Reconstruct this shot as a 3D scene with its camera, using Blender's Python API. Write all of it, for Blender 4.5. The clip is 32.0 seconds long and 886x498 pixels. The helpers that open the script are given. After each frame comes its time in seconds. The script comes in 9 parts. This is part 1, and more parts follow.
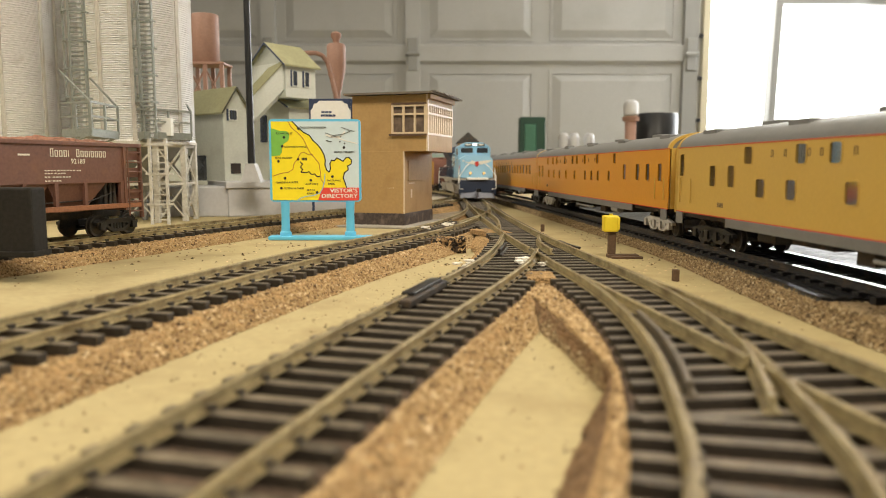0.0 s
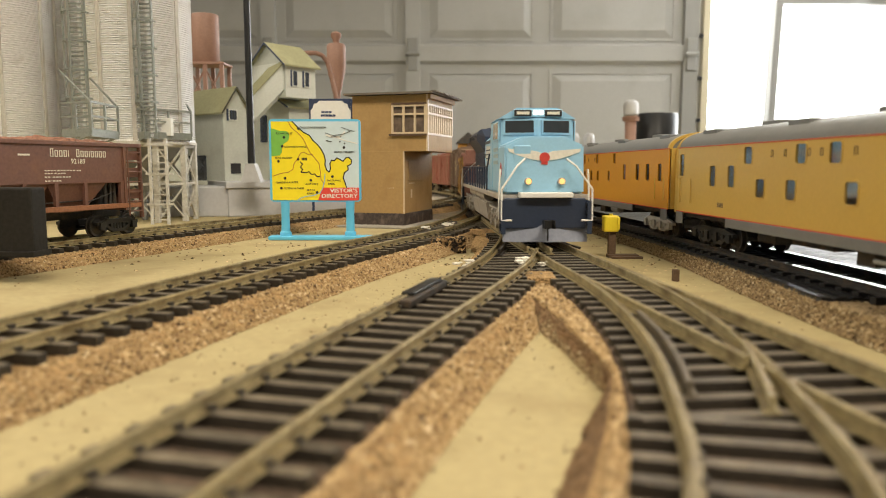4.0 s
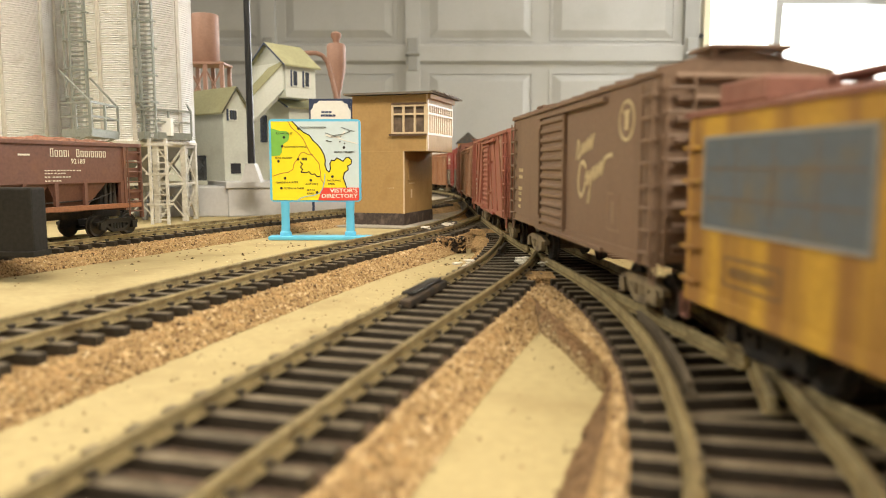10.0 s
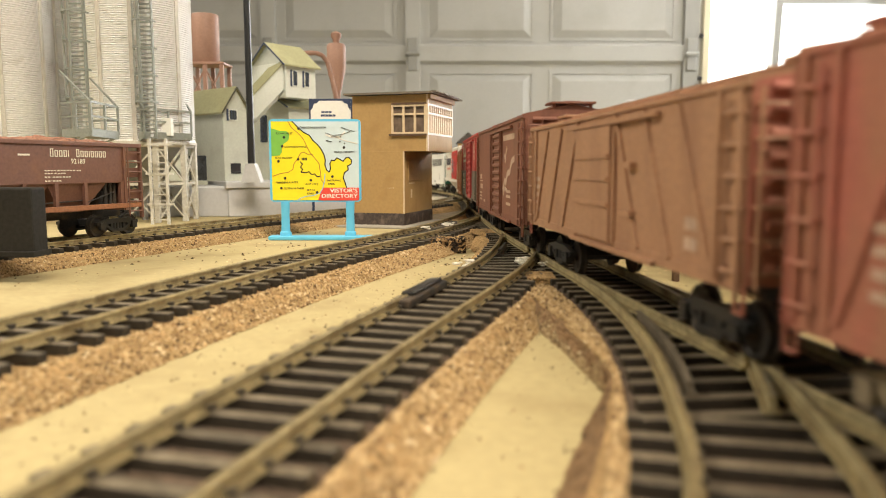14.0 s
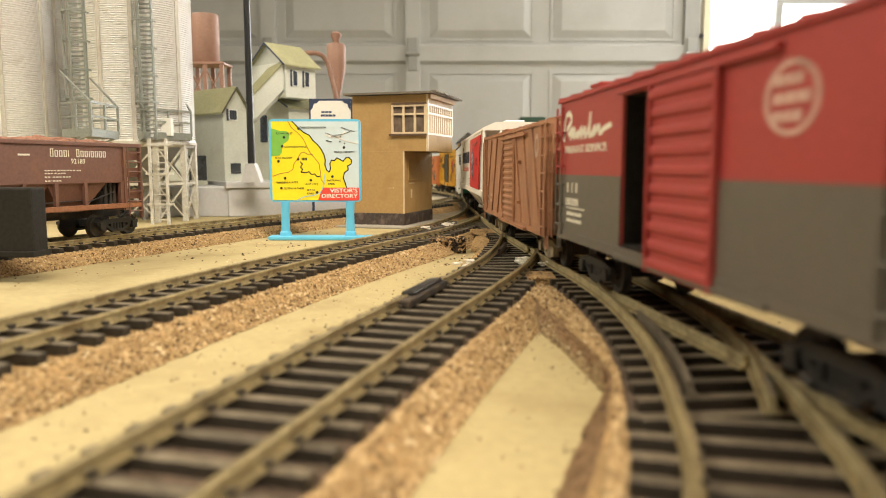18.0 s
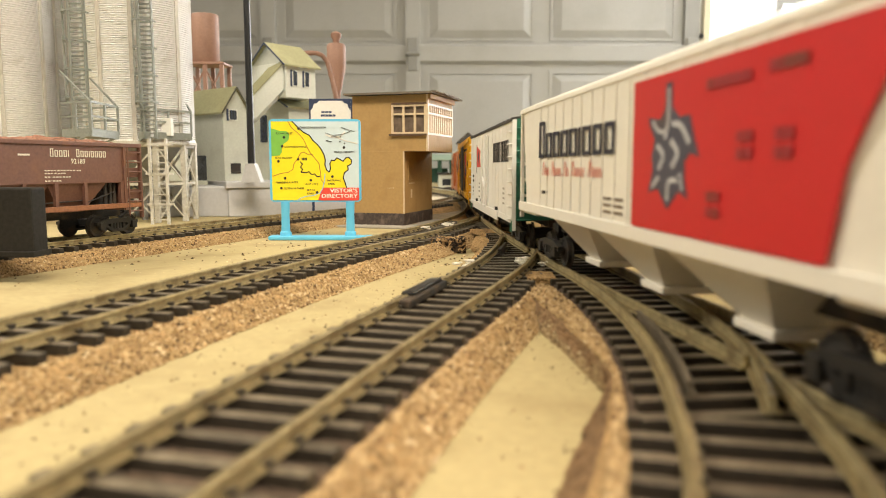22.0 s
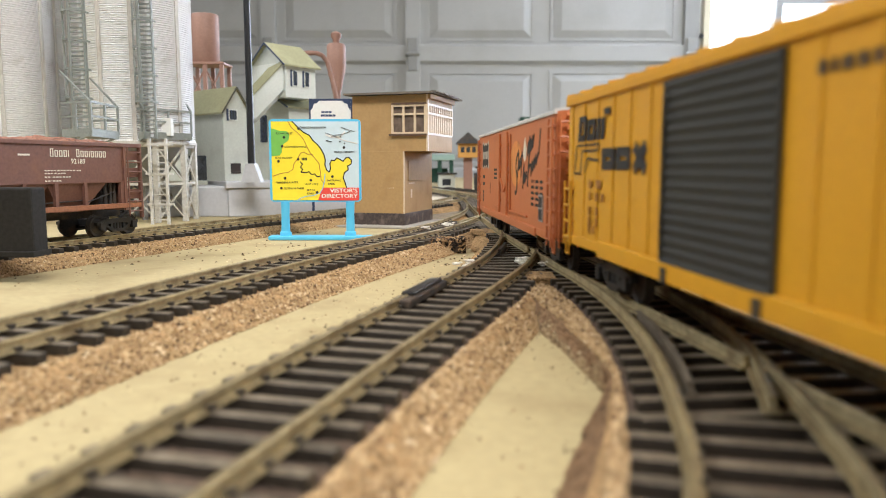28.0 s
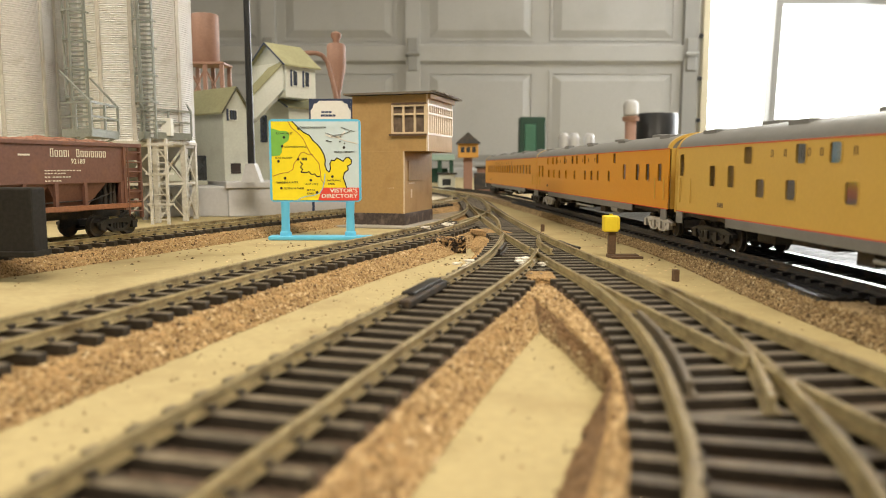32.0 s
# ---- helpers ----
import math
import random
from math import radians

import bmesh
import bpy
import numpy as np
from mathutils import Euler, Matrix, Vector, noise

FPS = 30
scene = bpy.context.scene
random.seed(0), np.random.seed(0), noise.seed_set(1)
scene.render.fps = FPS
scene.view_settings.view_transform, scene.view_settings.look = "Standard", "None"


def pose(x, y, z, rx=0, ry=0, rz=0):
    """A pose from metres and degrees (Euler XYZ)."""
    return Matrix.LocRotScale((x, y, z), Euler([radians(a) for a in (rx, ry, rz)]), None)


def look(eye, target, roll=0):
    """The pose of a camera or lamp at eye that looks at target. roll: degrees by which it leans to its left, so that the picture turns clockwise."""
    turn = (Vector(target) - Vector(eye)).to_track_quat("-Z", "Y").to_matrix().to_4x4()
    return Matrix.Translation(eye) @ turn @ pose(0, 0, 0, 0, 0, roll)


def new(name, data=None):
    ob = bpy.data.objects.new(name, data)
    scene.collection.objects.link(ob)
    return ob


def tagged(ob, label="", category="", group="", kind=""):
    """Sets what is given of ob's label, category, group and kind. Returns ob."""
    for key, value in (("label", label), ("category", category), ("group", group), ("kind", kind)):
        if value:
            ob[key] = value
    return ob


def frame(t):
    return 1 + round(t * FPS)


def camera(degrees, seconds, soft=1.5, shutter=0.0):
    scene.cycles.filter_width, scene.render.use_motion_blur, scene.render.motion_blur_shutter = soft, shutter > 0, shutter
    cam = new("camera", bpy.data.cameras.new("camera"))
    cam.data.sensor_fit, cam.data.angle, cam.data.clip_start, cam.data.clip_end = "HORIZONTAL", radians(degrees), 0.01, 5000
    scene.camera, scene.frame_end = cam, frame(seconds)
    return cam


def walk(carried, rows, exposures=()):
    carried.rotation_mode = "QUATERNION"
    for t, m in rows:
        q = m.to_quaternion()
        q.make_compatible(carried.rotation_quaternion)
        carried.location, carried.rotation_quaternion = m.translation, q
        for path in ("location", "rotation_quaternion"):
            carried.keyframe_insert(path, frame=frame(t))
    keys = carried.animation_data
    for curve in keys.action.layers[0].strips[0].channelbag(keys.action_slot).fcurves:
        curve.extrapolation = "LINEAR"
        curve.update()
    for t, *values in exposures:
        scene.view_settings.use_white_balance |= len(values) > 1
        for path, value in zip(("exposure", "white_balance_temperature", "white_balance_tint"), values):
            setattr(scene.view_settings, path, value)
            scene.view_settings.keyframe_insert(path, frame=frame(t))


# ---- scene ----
MM = 0.001
EYE = 0.0412
cam = camera(62.58, 32.0, soft=0.5, shutter=0.5)
cam.data.dof.use_dof = True
cam.data.dof.focus_distance = 0.37
cam.data.dof.aperture_fstop = 20.0
walk(cam, [(0.0, pose(0, 0, EYE, 83.63, 0, 0)), (32.0, pose(0, 0, EYE, 83.63, 0, 0))],
     exposures=[(0.0, -0.1, 6500, 10), (3.0, -0.18, 6500, 10), (6.0, -0.05, 6500, 10), (7.0, 0.2, 6500, 10), (8.0, 0.25, 6500, 10), (9.0, 0.3, 6500, 10), (22.0, 0.3, 6600, 10), (25.0, 0.28, 6500, 10),
                (28.0, 0.24, 5400, 13), (29.5, 0.2, 5300, 14), (30.5, 0.15, 6000, 10), (32.0, 0.0, 6500, 10)])

# ---- light ----
world = bpy.data.worlds.new("world")
scene.world = world
world.use_nodes = True
wn = world.node_tree.nodes
sky = wn.new("ShaderNodeTexSky")
sky.sky_type, sky.sun_disc = "NISHITA", False
sky.sun_elevation, sky.sun_rotation = radians(40), radians(30)
world.node_tree.links.new(sky.outputs[0], wn["Background"].inputs[0])
wn["Background"].inputs[1].default_value = 0.12


def area_lamp(name, x, y, z, sx, sy, power, colour, target):
    data = bpy.data.lights.new(name, "AREA")
    data.shape, data.size, data.size_y, data.energy, data.color = "RECTANGLE", sx, sy, power, colour
    ob = new(name, data)
    ob.matrix_world = look((x, y, z), target)
    return ob


# unseen assumed lamps, and the daylight of the open doorway
# added low on the left as fill for the train's sides
area_lamp("assumed_lamp", -1.15, 0.35, 1.1, 1.2, 0.3, 18.5, (1.0, 0.90, 0.74), (-0.1, 0.5, 0))
# assumed overhead key lamp, its source out of view
area_lamp("assumed_lamp", 0.5, -0.6, 1.36, 1.2, 0.3, 35.5, (1.0, 0.89, 0.725), (0.5, 0.0, 0))
# added fill that brightens the garage door
area_lamp("assumed_lamp", 1.35, 2.2, 1.36, 1.2, 0.3, 16.0, (1.0, 0.94, 0.84), (1.35, 2.2001, 0))
area_lamp("doorway_daylight", 2.05, 3.2, 0.55, 1.5, 1.7, 85.0, (0.95, 0.98, 1.0), (0.6, 0.6, 0.1))

# ---- materials ----
def material(name, colour, rough=0.6, metal=0.0, grain=1.0, vary=0.25, bump=0.15, stain=None, stain_size=12.0, stain_amount=0.0, speck=0.0, coat=0.0, random_tone=0.0, streak=1.0):
    """A procedural surface: grain and stain sizes in millimetres."""
    m = bpy.data.materials.new(name)
    m.use_nodes = True
    nt = m.node_tree
    n, l = nt.nodes, nt.links
    bsdf = n["Principled BSDF"]
    bsdf.inputs["Roughness"].default_value = rough
    bsdf.inputs["Metallic"].default_value = metal
    bsdf.inputs["Coat Weight"].default_value = coat
    tc = n.new("ShaderNodeTexCoord")
    fine = n.new("ShaderNodeTexNoise")
    fine.inputs["Scale"].default_value = 1000.0 / grain
    fine.inputs["Detail"].default_value = 5.0
    l.new(tc.outputs["Object"], fine.inputs["Vector"])
    wide = n.new("ShaderNodeTexNoise")
    wide.inputs["Scale"].default_value = 1000.0 / stain_size
    wide.inputs["Detail"].default_value = 4.0
    drop = n.new("ShaderNodeMapping")
    drop.inputs["Scale"].default_value = (1.0, 1.0, streak)
    l.new(tc.outputs["Object"], drop.inputs["Vector"])
    l.new(drop.outputs["Vector"], wide.inputs["Vector"])
    ramp = n.new("ShaderNodeMapRange")
    ramp.inputs["From Min"].default_value, ramp.inputs["From Max"].default_value = 0.3, 0.7
    ramp.inputs["To Min"].default_value, ramp.inputs["To Max"].default_value = 1.0 - vary, 1.0 + vary
    l.new(fine.outputs["Fac"], ramp.inputs["Value"])
    mul = n.new("ShaderNodeMix")
    mul.data_type, mul.blend_type = "RGBA", "MULTIPLY"
    mul.inputs["Factor"].default_value = 1.0
    mul.inputs[6].default_value = (*colour, 1)
    l.new(ramp.outputs["Result"], mul.inputs[7])
    last = mul.outputs[2]
    if stain is not None:
        mask = n.new("ShaderNodeMapRange")
        mask.inputs["From Min"].default_value, mask.inputs["From Max"].default_value = 0.62 - 0.25 * stain_amount, 0.85 - 0.25 * stain_amount
        mask.inputs["To Max"].default_value = 0.85
        l.new(wide.outputs["Fac"], mask.inputs["Value"])
        mix = n.new("ShaderNodeMix")
        mix.data_type = "RGBA"
        mix.inputs[7].default_value = (*stain, 1)
        l.new(mask.outputs["Result"], mix.inputs["Factor"])
        l.new(last, mix.inputs[6])
        last = mix.outputs[2]
    if random_tone:
        info = n.new("ShaderNodeObjectInfo")
        tone = n.new("ShaderNodeMapRange")
        tone.inputs["To Min"].default_value, tone.inputs["To Max"].default_value = 1 - random_tone, 1 + random_tone
        l.new(info.outputs["Random"], tone.inputs["Value"])
        mt = n.new("ShaderNodeMix")
        mt.data_type, mt.blend_type = "RGBA", "MULTIPLY"
        mt.inputs["Factor"].default_value = 1.0
        l.new(last, mt.inputs[6])
        l.new(tone.outputs["Result"], mt.inputs[7])
        last = mt.outputs[2]
    l.new(last, bsdf.inputs["Base Color"])
    if bump:
        b = n.new("ShaderNodeBump")
        b.inputs["Strength"].default_value = bump
        b.inputs["Distance"].default_value = 0.0004 * max(grain, 0.4)
        l.new(fine.outputs["Fac"], b.inputs["Height"])
        l.new(b.outputs["Normal"], bsdf.inputs["Normal"])
    return m


def glowing(name, colour, strength):
    m = bpy.data.materials.new(name)
    m.use_nodes = True
    b = m.node_tree.nodes["Principled BSDF"]
    b.inputs["Base Color"].default_value = (*colour, 1)
    b.inputs["Emission Color"].default_value = (*colour, 1)
    b.inputs["Emission Strength"].default_value = strength
    return m


def cork_material(name, light, dark, grain, mid_at=0.16):
    """Pressed granules: each cell has a tone of its own, with dark pits between."""
    m = bpy.data.materials.new(name)
    m.use_nodes = True
    n, l = m.node_tree.nodes, m.node_tree.links
    bsdf = n["Principled BSDF"]
    bsdf.inputs["Roughness"].default_value = 0.95
    bsdf.inputs["Specular IOR Level"].default_value = 0.2
    tc = n.new("ShaderNodeTexCoord")
    cells = n.new("ShaderNodeTexVoronoi")
    cells.inputs["Scale"].default_value = 1000.0 / grain
    patches = n.new("ShaderNodeTexNoise")
    patches.inputs["Scale"].default_value = 1000.0 / 14.0
    patches.inputs["Detail"].default_value = 3.0
    l.new(tc.outputs["Object"], cells.inputs["Vector"])
    l.new(tc.outputs["Object"], patches.inputs["Vector"])
    sep = n.new("ShaderNodeSeparateColor")
    l.new(cells.outputs["Color"], sep.inputs[0])
    ramp = n.new("ShaderNodeValToRGB")
    e = ramp.color_ramp.elements
    e[0].position, e[0].color = 0.0, (*dark, 1)
    e[1].position, e[1].color = 1.0, (*[min(1.0, c * 1.25) for c in light], 1)
    mid = ramp.color_ramp.elements.new(mid_at)
    mid.color = (*[0.78 * a + 0.22 * b for a, b in zip(light, dark)], 1)
    l.new(sep.outputs[0], ramp.inputs["Fac"])
    tone = n.new("ShaderNodeMapRange")
    tone.inputs["From Min"].default_value, tone.inputs["From Max"].default_value = 0.3, 0.7
    tone.inputs["To Min"].default_value, tone.inputs["To Max"].default_value = 0.78, 1.16
    l.new(patches.outputs["Fac"], tone.inputs["Value"])
    mul = n.new("ShaderNodeMix")
    mul.data_type, mul.blend_type = "RGBA", "MULTIPLY"
    mul.inputs["Factor"].default_value = 1.0
    l.new(ramp.outputs["Color"], mul.inputs[6])
    l.new(tone.outputs["Result"], mul.inputs[7])
    l.new(mul.outputs[2], bsdf.inputs["Base Color"])
    b = n.new("ShaderNodeBump")
    b.invert = True
    b.inputs["Strength"].default_value = 1.0
    b.inputs["Distance"].default_value = 0.0009
    l.new(cells.outputs["Distance"], b.inputs["Height"])
    l.new(b.outputs["Normal"], bsdf.inputs["Normal"])
    return m



BOARD = material("cream_painted_board", (0.415, 0.338, 0.168), 0.8, grain=2.5, vary=0.07, bump=0.12, stain=(0.32, 0.245, 0.115), stain_size=22, stain_amount=0.45)
CORK = cork_material("cork_granules", (0.49, 0.32, 0.148), (0.13, 0.08, 0.038), 0.6, 0.18)
CORK_GREY = cork_material("grey_tan_cork_granules", (0.38, 0.275, 0.155), (0.12, 0.085, 0.045), 0.7)
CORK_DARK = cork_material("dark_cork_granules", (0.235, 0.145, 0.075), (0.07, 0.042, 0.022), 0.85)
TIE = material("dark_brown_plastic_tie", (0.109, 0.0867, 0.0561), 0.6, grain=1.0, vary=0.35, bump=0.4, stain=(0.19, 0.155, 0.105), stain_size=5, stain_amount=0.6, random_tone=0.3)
TIE_SIDE = material("shade_dark_plastic_tie", (0.0306, 0.0238, 0.0161), 0.55, grain=1.0, vary=0.3, bump=0.3, random_tone=0.2)
TIE_BLACK = material("black_plastic_tie", (0.018, 0.016, 0.015), 0.55, grain=1.0, vary=0.3, bump=0.3)
RAIL_TOP = material("brown_tarnished_rail_head", (0.23, 0.178, 0.085), 0.55, 0.4, grain=1.5, vary=0.25, bump=0.1, stain=(0.13, 0.095, 0.05), stain_size=8, stain_amount=0.5)
RAIL = material("khaki_tarnished_rail", (0.47, 0.395, 0.22), 0.48, 0.5, grain=1.5, vary=0.25, bump=0.1, stain=(0.16, 0.11, 0.05), stain_size=8, stain_amount=0.5)
RAIL_BRIGHT = material("polished_nickel_rail", (0.6, 0.58, 0.55), 0.22, 1.0, grain=2, vary=0.1, bump=0.03)
BLACK = material("black_plastic", (0.012, 0.012, 0.012), 0.4, grain=0.8, vary=0.2, bump=0.1)
DARK = material("weathered_black_metal", (0.025, 0.023, 0.021), 0.6, grain=0.8, vary=0.4, bump=0.3, stain=(0.09, 0.06, 0.035), stain_size=5, stain_amount=0.5)
WHITE = material("white_plastic", (0.78, 0.77, 0.72), 0.45, grain=2, vary=0.04, bump=0.03)
INK_WHITE = material("cream_lettering", (0.72, 0.68, 0.55), 0.6, grain=0.6, vary=0.12, bump=0.0)
INK_BLACK = material("black_lettering", (0.02, 0.02, 0.022), 0.6, grain=0.6, vary=0.1, bump=0.0)
INK_RED = material("red_lettering", (0.55, 0.05, 0.04), 0.6, grain=0.6, vary=0.1, bump=0.0)
INK_NAVY = material("near_black_navy_print", (0.022, 0.022, 0.045), 0.5, grain=0.6, vary=0.1, bump=0.0)
FAINT_RED = material("thin_red_script_print", (0.62, 0.20, 0.15), 0.6, grain=0.6, vary=0.15, bump=0.0)
INK_BLUE = material("navy_lettering", (0.03, 0.05, 0.13), 0.6, grain=0.6, vary=0.1, bump=0.0)
STEEL = material("grey_painted_steel", (0.30, 0.30, 0.285), 0.55, 0.2, grain=1, vary=0.12, bump=0.1)
GLASS = material("dark_window_glass", (0.03, 0.035, 0.04), 0.08, grain=5, vary=0.1, bump=0.0, coat=0.5)
WALL = material("painted_drywall", (0.55, 0.53, 0.48), 0.8, grain=20, vary=0.04, bump=0.05)
CONCRETE = material("concrete_floor", (0.25, 0.24, 0.22), 0.85, grain=8, vary=0.15, bump=0.2, stain=(0.15, 0.14, 0.13), stain_size=300, stain_amount=0.5)
DOORPAINT = material("grey_white_door_paint", (0.43, 0.432, 0.42), 0.5, grain=6, vary=0.03, bump=0.05, stain=(0.35, 0.345, 0.32), stain_size=250, stain_amount=0.3)
BED = material("dark_shade_bed", (0.085, 0.055, 0.035), 0.9, grain=1.0, vary=0.4, bump=0.5, stain=(0.07, 0.05, 0.03), stain_size=6, stain_amount=0.4)
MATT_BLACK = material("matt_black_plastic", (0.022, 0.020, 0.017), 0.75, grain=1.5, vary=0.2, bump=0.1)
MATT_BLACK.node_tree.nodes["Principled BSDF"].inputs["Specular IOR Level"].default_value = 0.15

# ---- building helpers: lengths in millimetres ----
def box(bm, x0, x1, y0, y1, z0, z1, m=None):
    vs = [bm.verts.new(Vector((x, y, z)) if m is None else m @ Vector((x, y, z))) for z in (z0, z1) for y in (y0, y1) for x in (x0, x1)]
    for q in ((0, 2, 3, 1), (4, 5, 7, 6), (0, 1, 5, 4), (2, 6, 7, 3), (0, 4, 6, 2), (1, 3, 7, 5)):
        bm.faces.new([vs[i] for i in q])
    return vs


def block(x0, x1, y0, y1, z0, z1, bevel=0.0, m=None):
    bm = bmesh.new()
    box(bm, x0, x1, y0, y1, z0, z1, m)
    if bevel:
        bmesh.ops.bevel(bm, geom=bm.edges[:], offset=bevel, segments=2, affect="EDGES", profile=0.5)
    return bm


def rod(bm, a, b, r, seg=8, r2=None):
    a, b = Vector(a), Vector(b)
    d = b - a
    q = d.to_track_quat("Z", "Y").to_matrix()
    r2 = r if r2 is None else r2
    rings = []
    for p, rr in ((a, r), (b, r2)):
        rings.append([bm.verts.new(p + q @ Vector((rr * math.cos(2 * math.pi * i / seg), rr * math.sin(2 * math.pi * i / seg), 0))) for i in range(seg)])
    for i in range(seg):
        j = (i + 1) % seg
        bm.faces.new((rings[0][i], rings[0][j], rings[1][j], rings[1][i]))
    bm.faces.new(rings[0][::-1])
    bm.faces.new(rings[1])


def beam(bm, a, b, w, h):
    """A square bar from a to b."""
    a, b = Vector(a), Vector(b)
    d = b - a
    q = d.to_track_quat("Y", "Z").to_matrix()
    vs = [bm.verts.new(p + q @ Vector((x, 0, z))) for p in (a, b) for x, z in ((-w / 2, -h / 2), (w / 2, -h / 2), (w / 2, h / 2), (-w / 2, h / 2))]
    for q4 in ((0, 1, 2, 3), (7, 6, 5, 4), (0, 4, 5, 1), (1, 5, 6, 2), (2, 6, 7, 3), (3, 7, 4, 0)):
        bm.faces.new([vs[i] for i in q4])


def prism(bm, outline, axis, lo, hi):
    """Extrudes a closed outline of two coordinates along the third."""
    def put(p, t):
        return {"x": (t, p[0], p[1]), "y": (p[0], t, p[1]), "z": (p[0], p[1], t)}[axis]
    a = [bm.verts.new(put(p, lo)) for p in outline]
    b = [bm.verts.new(put(p, hi)) for p in outline]
    n = len(outline)
    for i in range(n):
        j = (i + 1) % n
        bm.faces.new((a[i], a[j], b[j], b[i]))
    bm.faces.new(a[::-1])
    bm.faces.new(b)


def lathe(bm, profile, seg=32, centre=(0, 0)):
    rings = []
    for r, z in profile:
        rings.append([bm.verts.new((centre[0] + r * math.cos(2 * math.pi * i / seg), centre[1] + r * math.sin(2 * math.pi * i / seg), z)) for i in range(seg)])
    for k in range(len(rings) - 1):
        for i in range(seg):
            j = (i + 1) % seg
            bm.faces.new((rings[k][i], rings[k][j], rings[k + 1][j], rings[k + 1][i]))
    bm.faces.new(rings[0][::-1])
    bm.faces.new(rings[-1])


def mesh_of(bm, name, mat, smooth=False):
    bmesh.ops.recalc_face_normals(bm, faces=bm.faces[:])
    for v in bm.verts:
        v.co *= MM
    me = bpy.data.meshes.new(name)
    bm.to_mesh(me)
    bm.free()
    me.materials.append(mat)
    if smooth:
        for p in me.polygons:
            p.use_smooth = True
        me.set_sharp_from_angle(angle=radians(40))
    return me


def part(name, bm, mat, parent, label="", smooth=False):
    ob = new(name, mesh_of(bm, name, mat, smooth))
    ob.parent = parent
    if label:
        tagged(ob, label)
    return ob


def at(x, y, z=0, rz=0):
    return pose(x * MM, y * MM, z * MM, 0, 0, rz)


def thing(name, m, label, category, group="", kind=""):
    ob = new(name)
    ob.empty_display_size = 0.01
    ob.matrix_basis = m
    return tagged(ob, label, category, group, kind)


def solid(name, bm, mat, m, label, category, group="", kind="", smooth=False):
    ob = new(name, mesh_of(bm, name, mat, smooth))
    ob.matrix_basis = m
    return tagged(ob, label, category, group, kind)


def lettering(text, size, mat, parent, x, y, z, rx=90, rz=0, stretch=1.0, depth=0.08, name="lettering", align="CENTER"):
    c = bpy.data.curves.new("text", "FONT")
    c.body, c.size, c.align_x, c.align_y, c.extrude = text, size * MM, align, "CENTER", depth * MM
    c.resolution_u = 2
    tmp = new("text", c)
    dg = bpy.context.evaluated_depsgraph_get()
    me = bpy.data.meshes.new_from_object(tmp.evaluated_get(dg))
    bpy.data.objects.remove(tmp)
    bpy.data.curves.remove(c)
    me.materials.clear()
    me.materials.append(mat)
    for v in me.vertices:
        v.co.x *= stretch
    ob = new(name, me)
    ob.parent = parent
    ob.matrix_basis = pose(x * MM, y * MM, z * MM, rx, 0, rz)
    return ob

# ---- the garage ----
def wall_mesh(name, bm, mat, label, category="wall"):
    return solid(name, bm, mat, at(0, 0), label, category, kind="structure")


FLOOR_Z, CEIL_Z, BACK_Y = -950, 1420, 3300
wall_mesh("floor", block(-2600, 3200, -2200, 3900, FLOOR_Z - 60, FLOOR_Z), CONCRETE, "grey concrete garage floor slab", "floor")
wall_mesh("ceiling", block(-2600, 3200, -2200, 3900, CEIL_Z, CEIL_Z + 60), WALL, "pale painted garage ceiling", "ceiling")
wall_mesh("wall_west", block(-2700, -2600, -2200, 3900, FLOOR_Z, CEIL_Z), WALL, "pale painted garage side wall")
wall_mesh("wall_east", block(3200, 3300, -2200, 3900, FLOOR_Z, CEIL_Z), WALL, "pale painted garage side wall")
wall_mesh("wall_south", block(-2600, 3200, -2300, -2200, FLOOR_Z, CEIL_Z), WALL, "pale painted garage end wall")
bm = bmesh.new()
box(bm, -2600, -1560, BACK_Y + 20, BACK_Y + 140, FLOOR_Z, CEIL_Z)
box(bm, -1560, 1112, BACK_Y + 20, BACK_Y + 140, 1180, CEIL_Z)
box(bm, 1112, 1168, BACK_Y - 10, BACK_Y + 140, FLOOR_Z, CEIL_Z)
box(bm, 2650, 3200, BACK_Y + 20, BACK_Y + 140, FLOOR_Z, CEIL_Z)
box(bm, 1168, 2650, BACK_Y + 20, BACK_Y + 140, 1180, CEIL_Z)
wall_mesh("wall_north", bm, WALL, "pale painted garage front wall with a wide opening")
# overcast glare outside the opening
solid("backdrop", block(600, 3180, BACK_Y + 560, BACK_Y + 570, FLOOR_Z + 5, CEIL_Z - 5), glowing("bright_daylight", (1.0, 1.0, 0.98), 4.0), at(0, 0), "bright white daylight beyond the doorway", "sky", kind="structure")
solid("doorway_post", block(-15, 15, -30, 30, -1030, 690, 4), STEEL, pose(1.445, 3.29, 0.08, 0, 1.6, 0), "thin grey post in the bright doorway", "post", kind="structure")
solid("doorway_lintel", block(1478, 2650, BACK_Y - 30, BACK_Y + 18, 748, 800, 4), STEEL, at(0, 0), "grey lintel across the bright doorway", "lintel", kind="structure")
solid("door_trim", block(1134, 1165, BACK_Y - 42, BACK_Y - 12, FLOOR_Z, 1180, 3), material("cream_trim_paint", (0.62, 0.57, 0.42), 0.5, grain=5, vary=0.05, bump=0.05), at(0, 0), "cream painted wooden door trim", "trim", kind="structure")

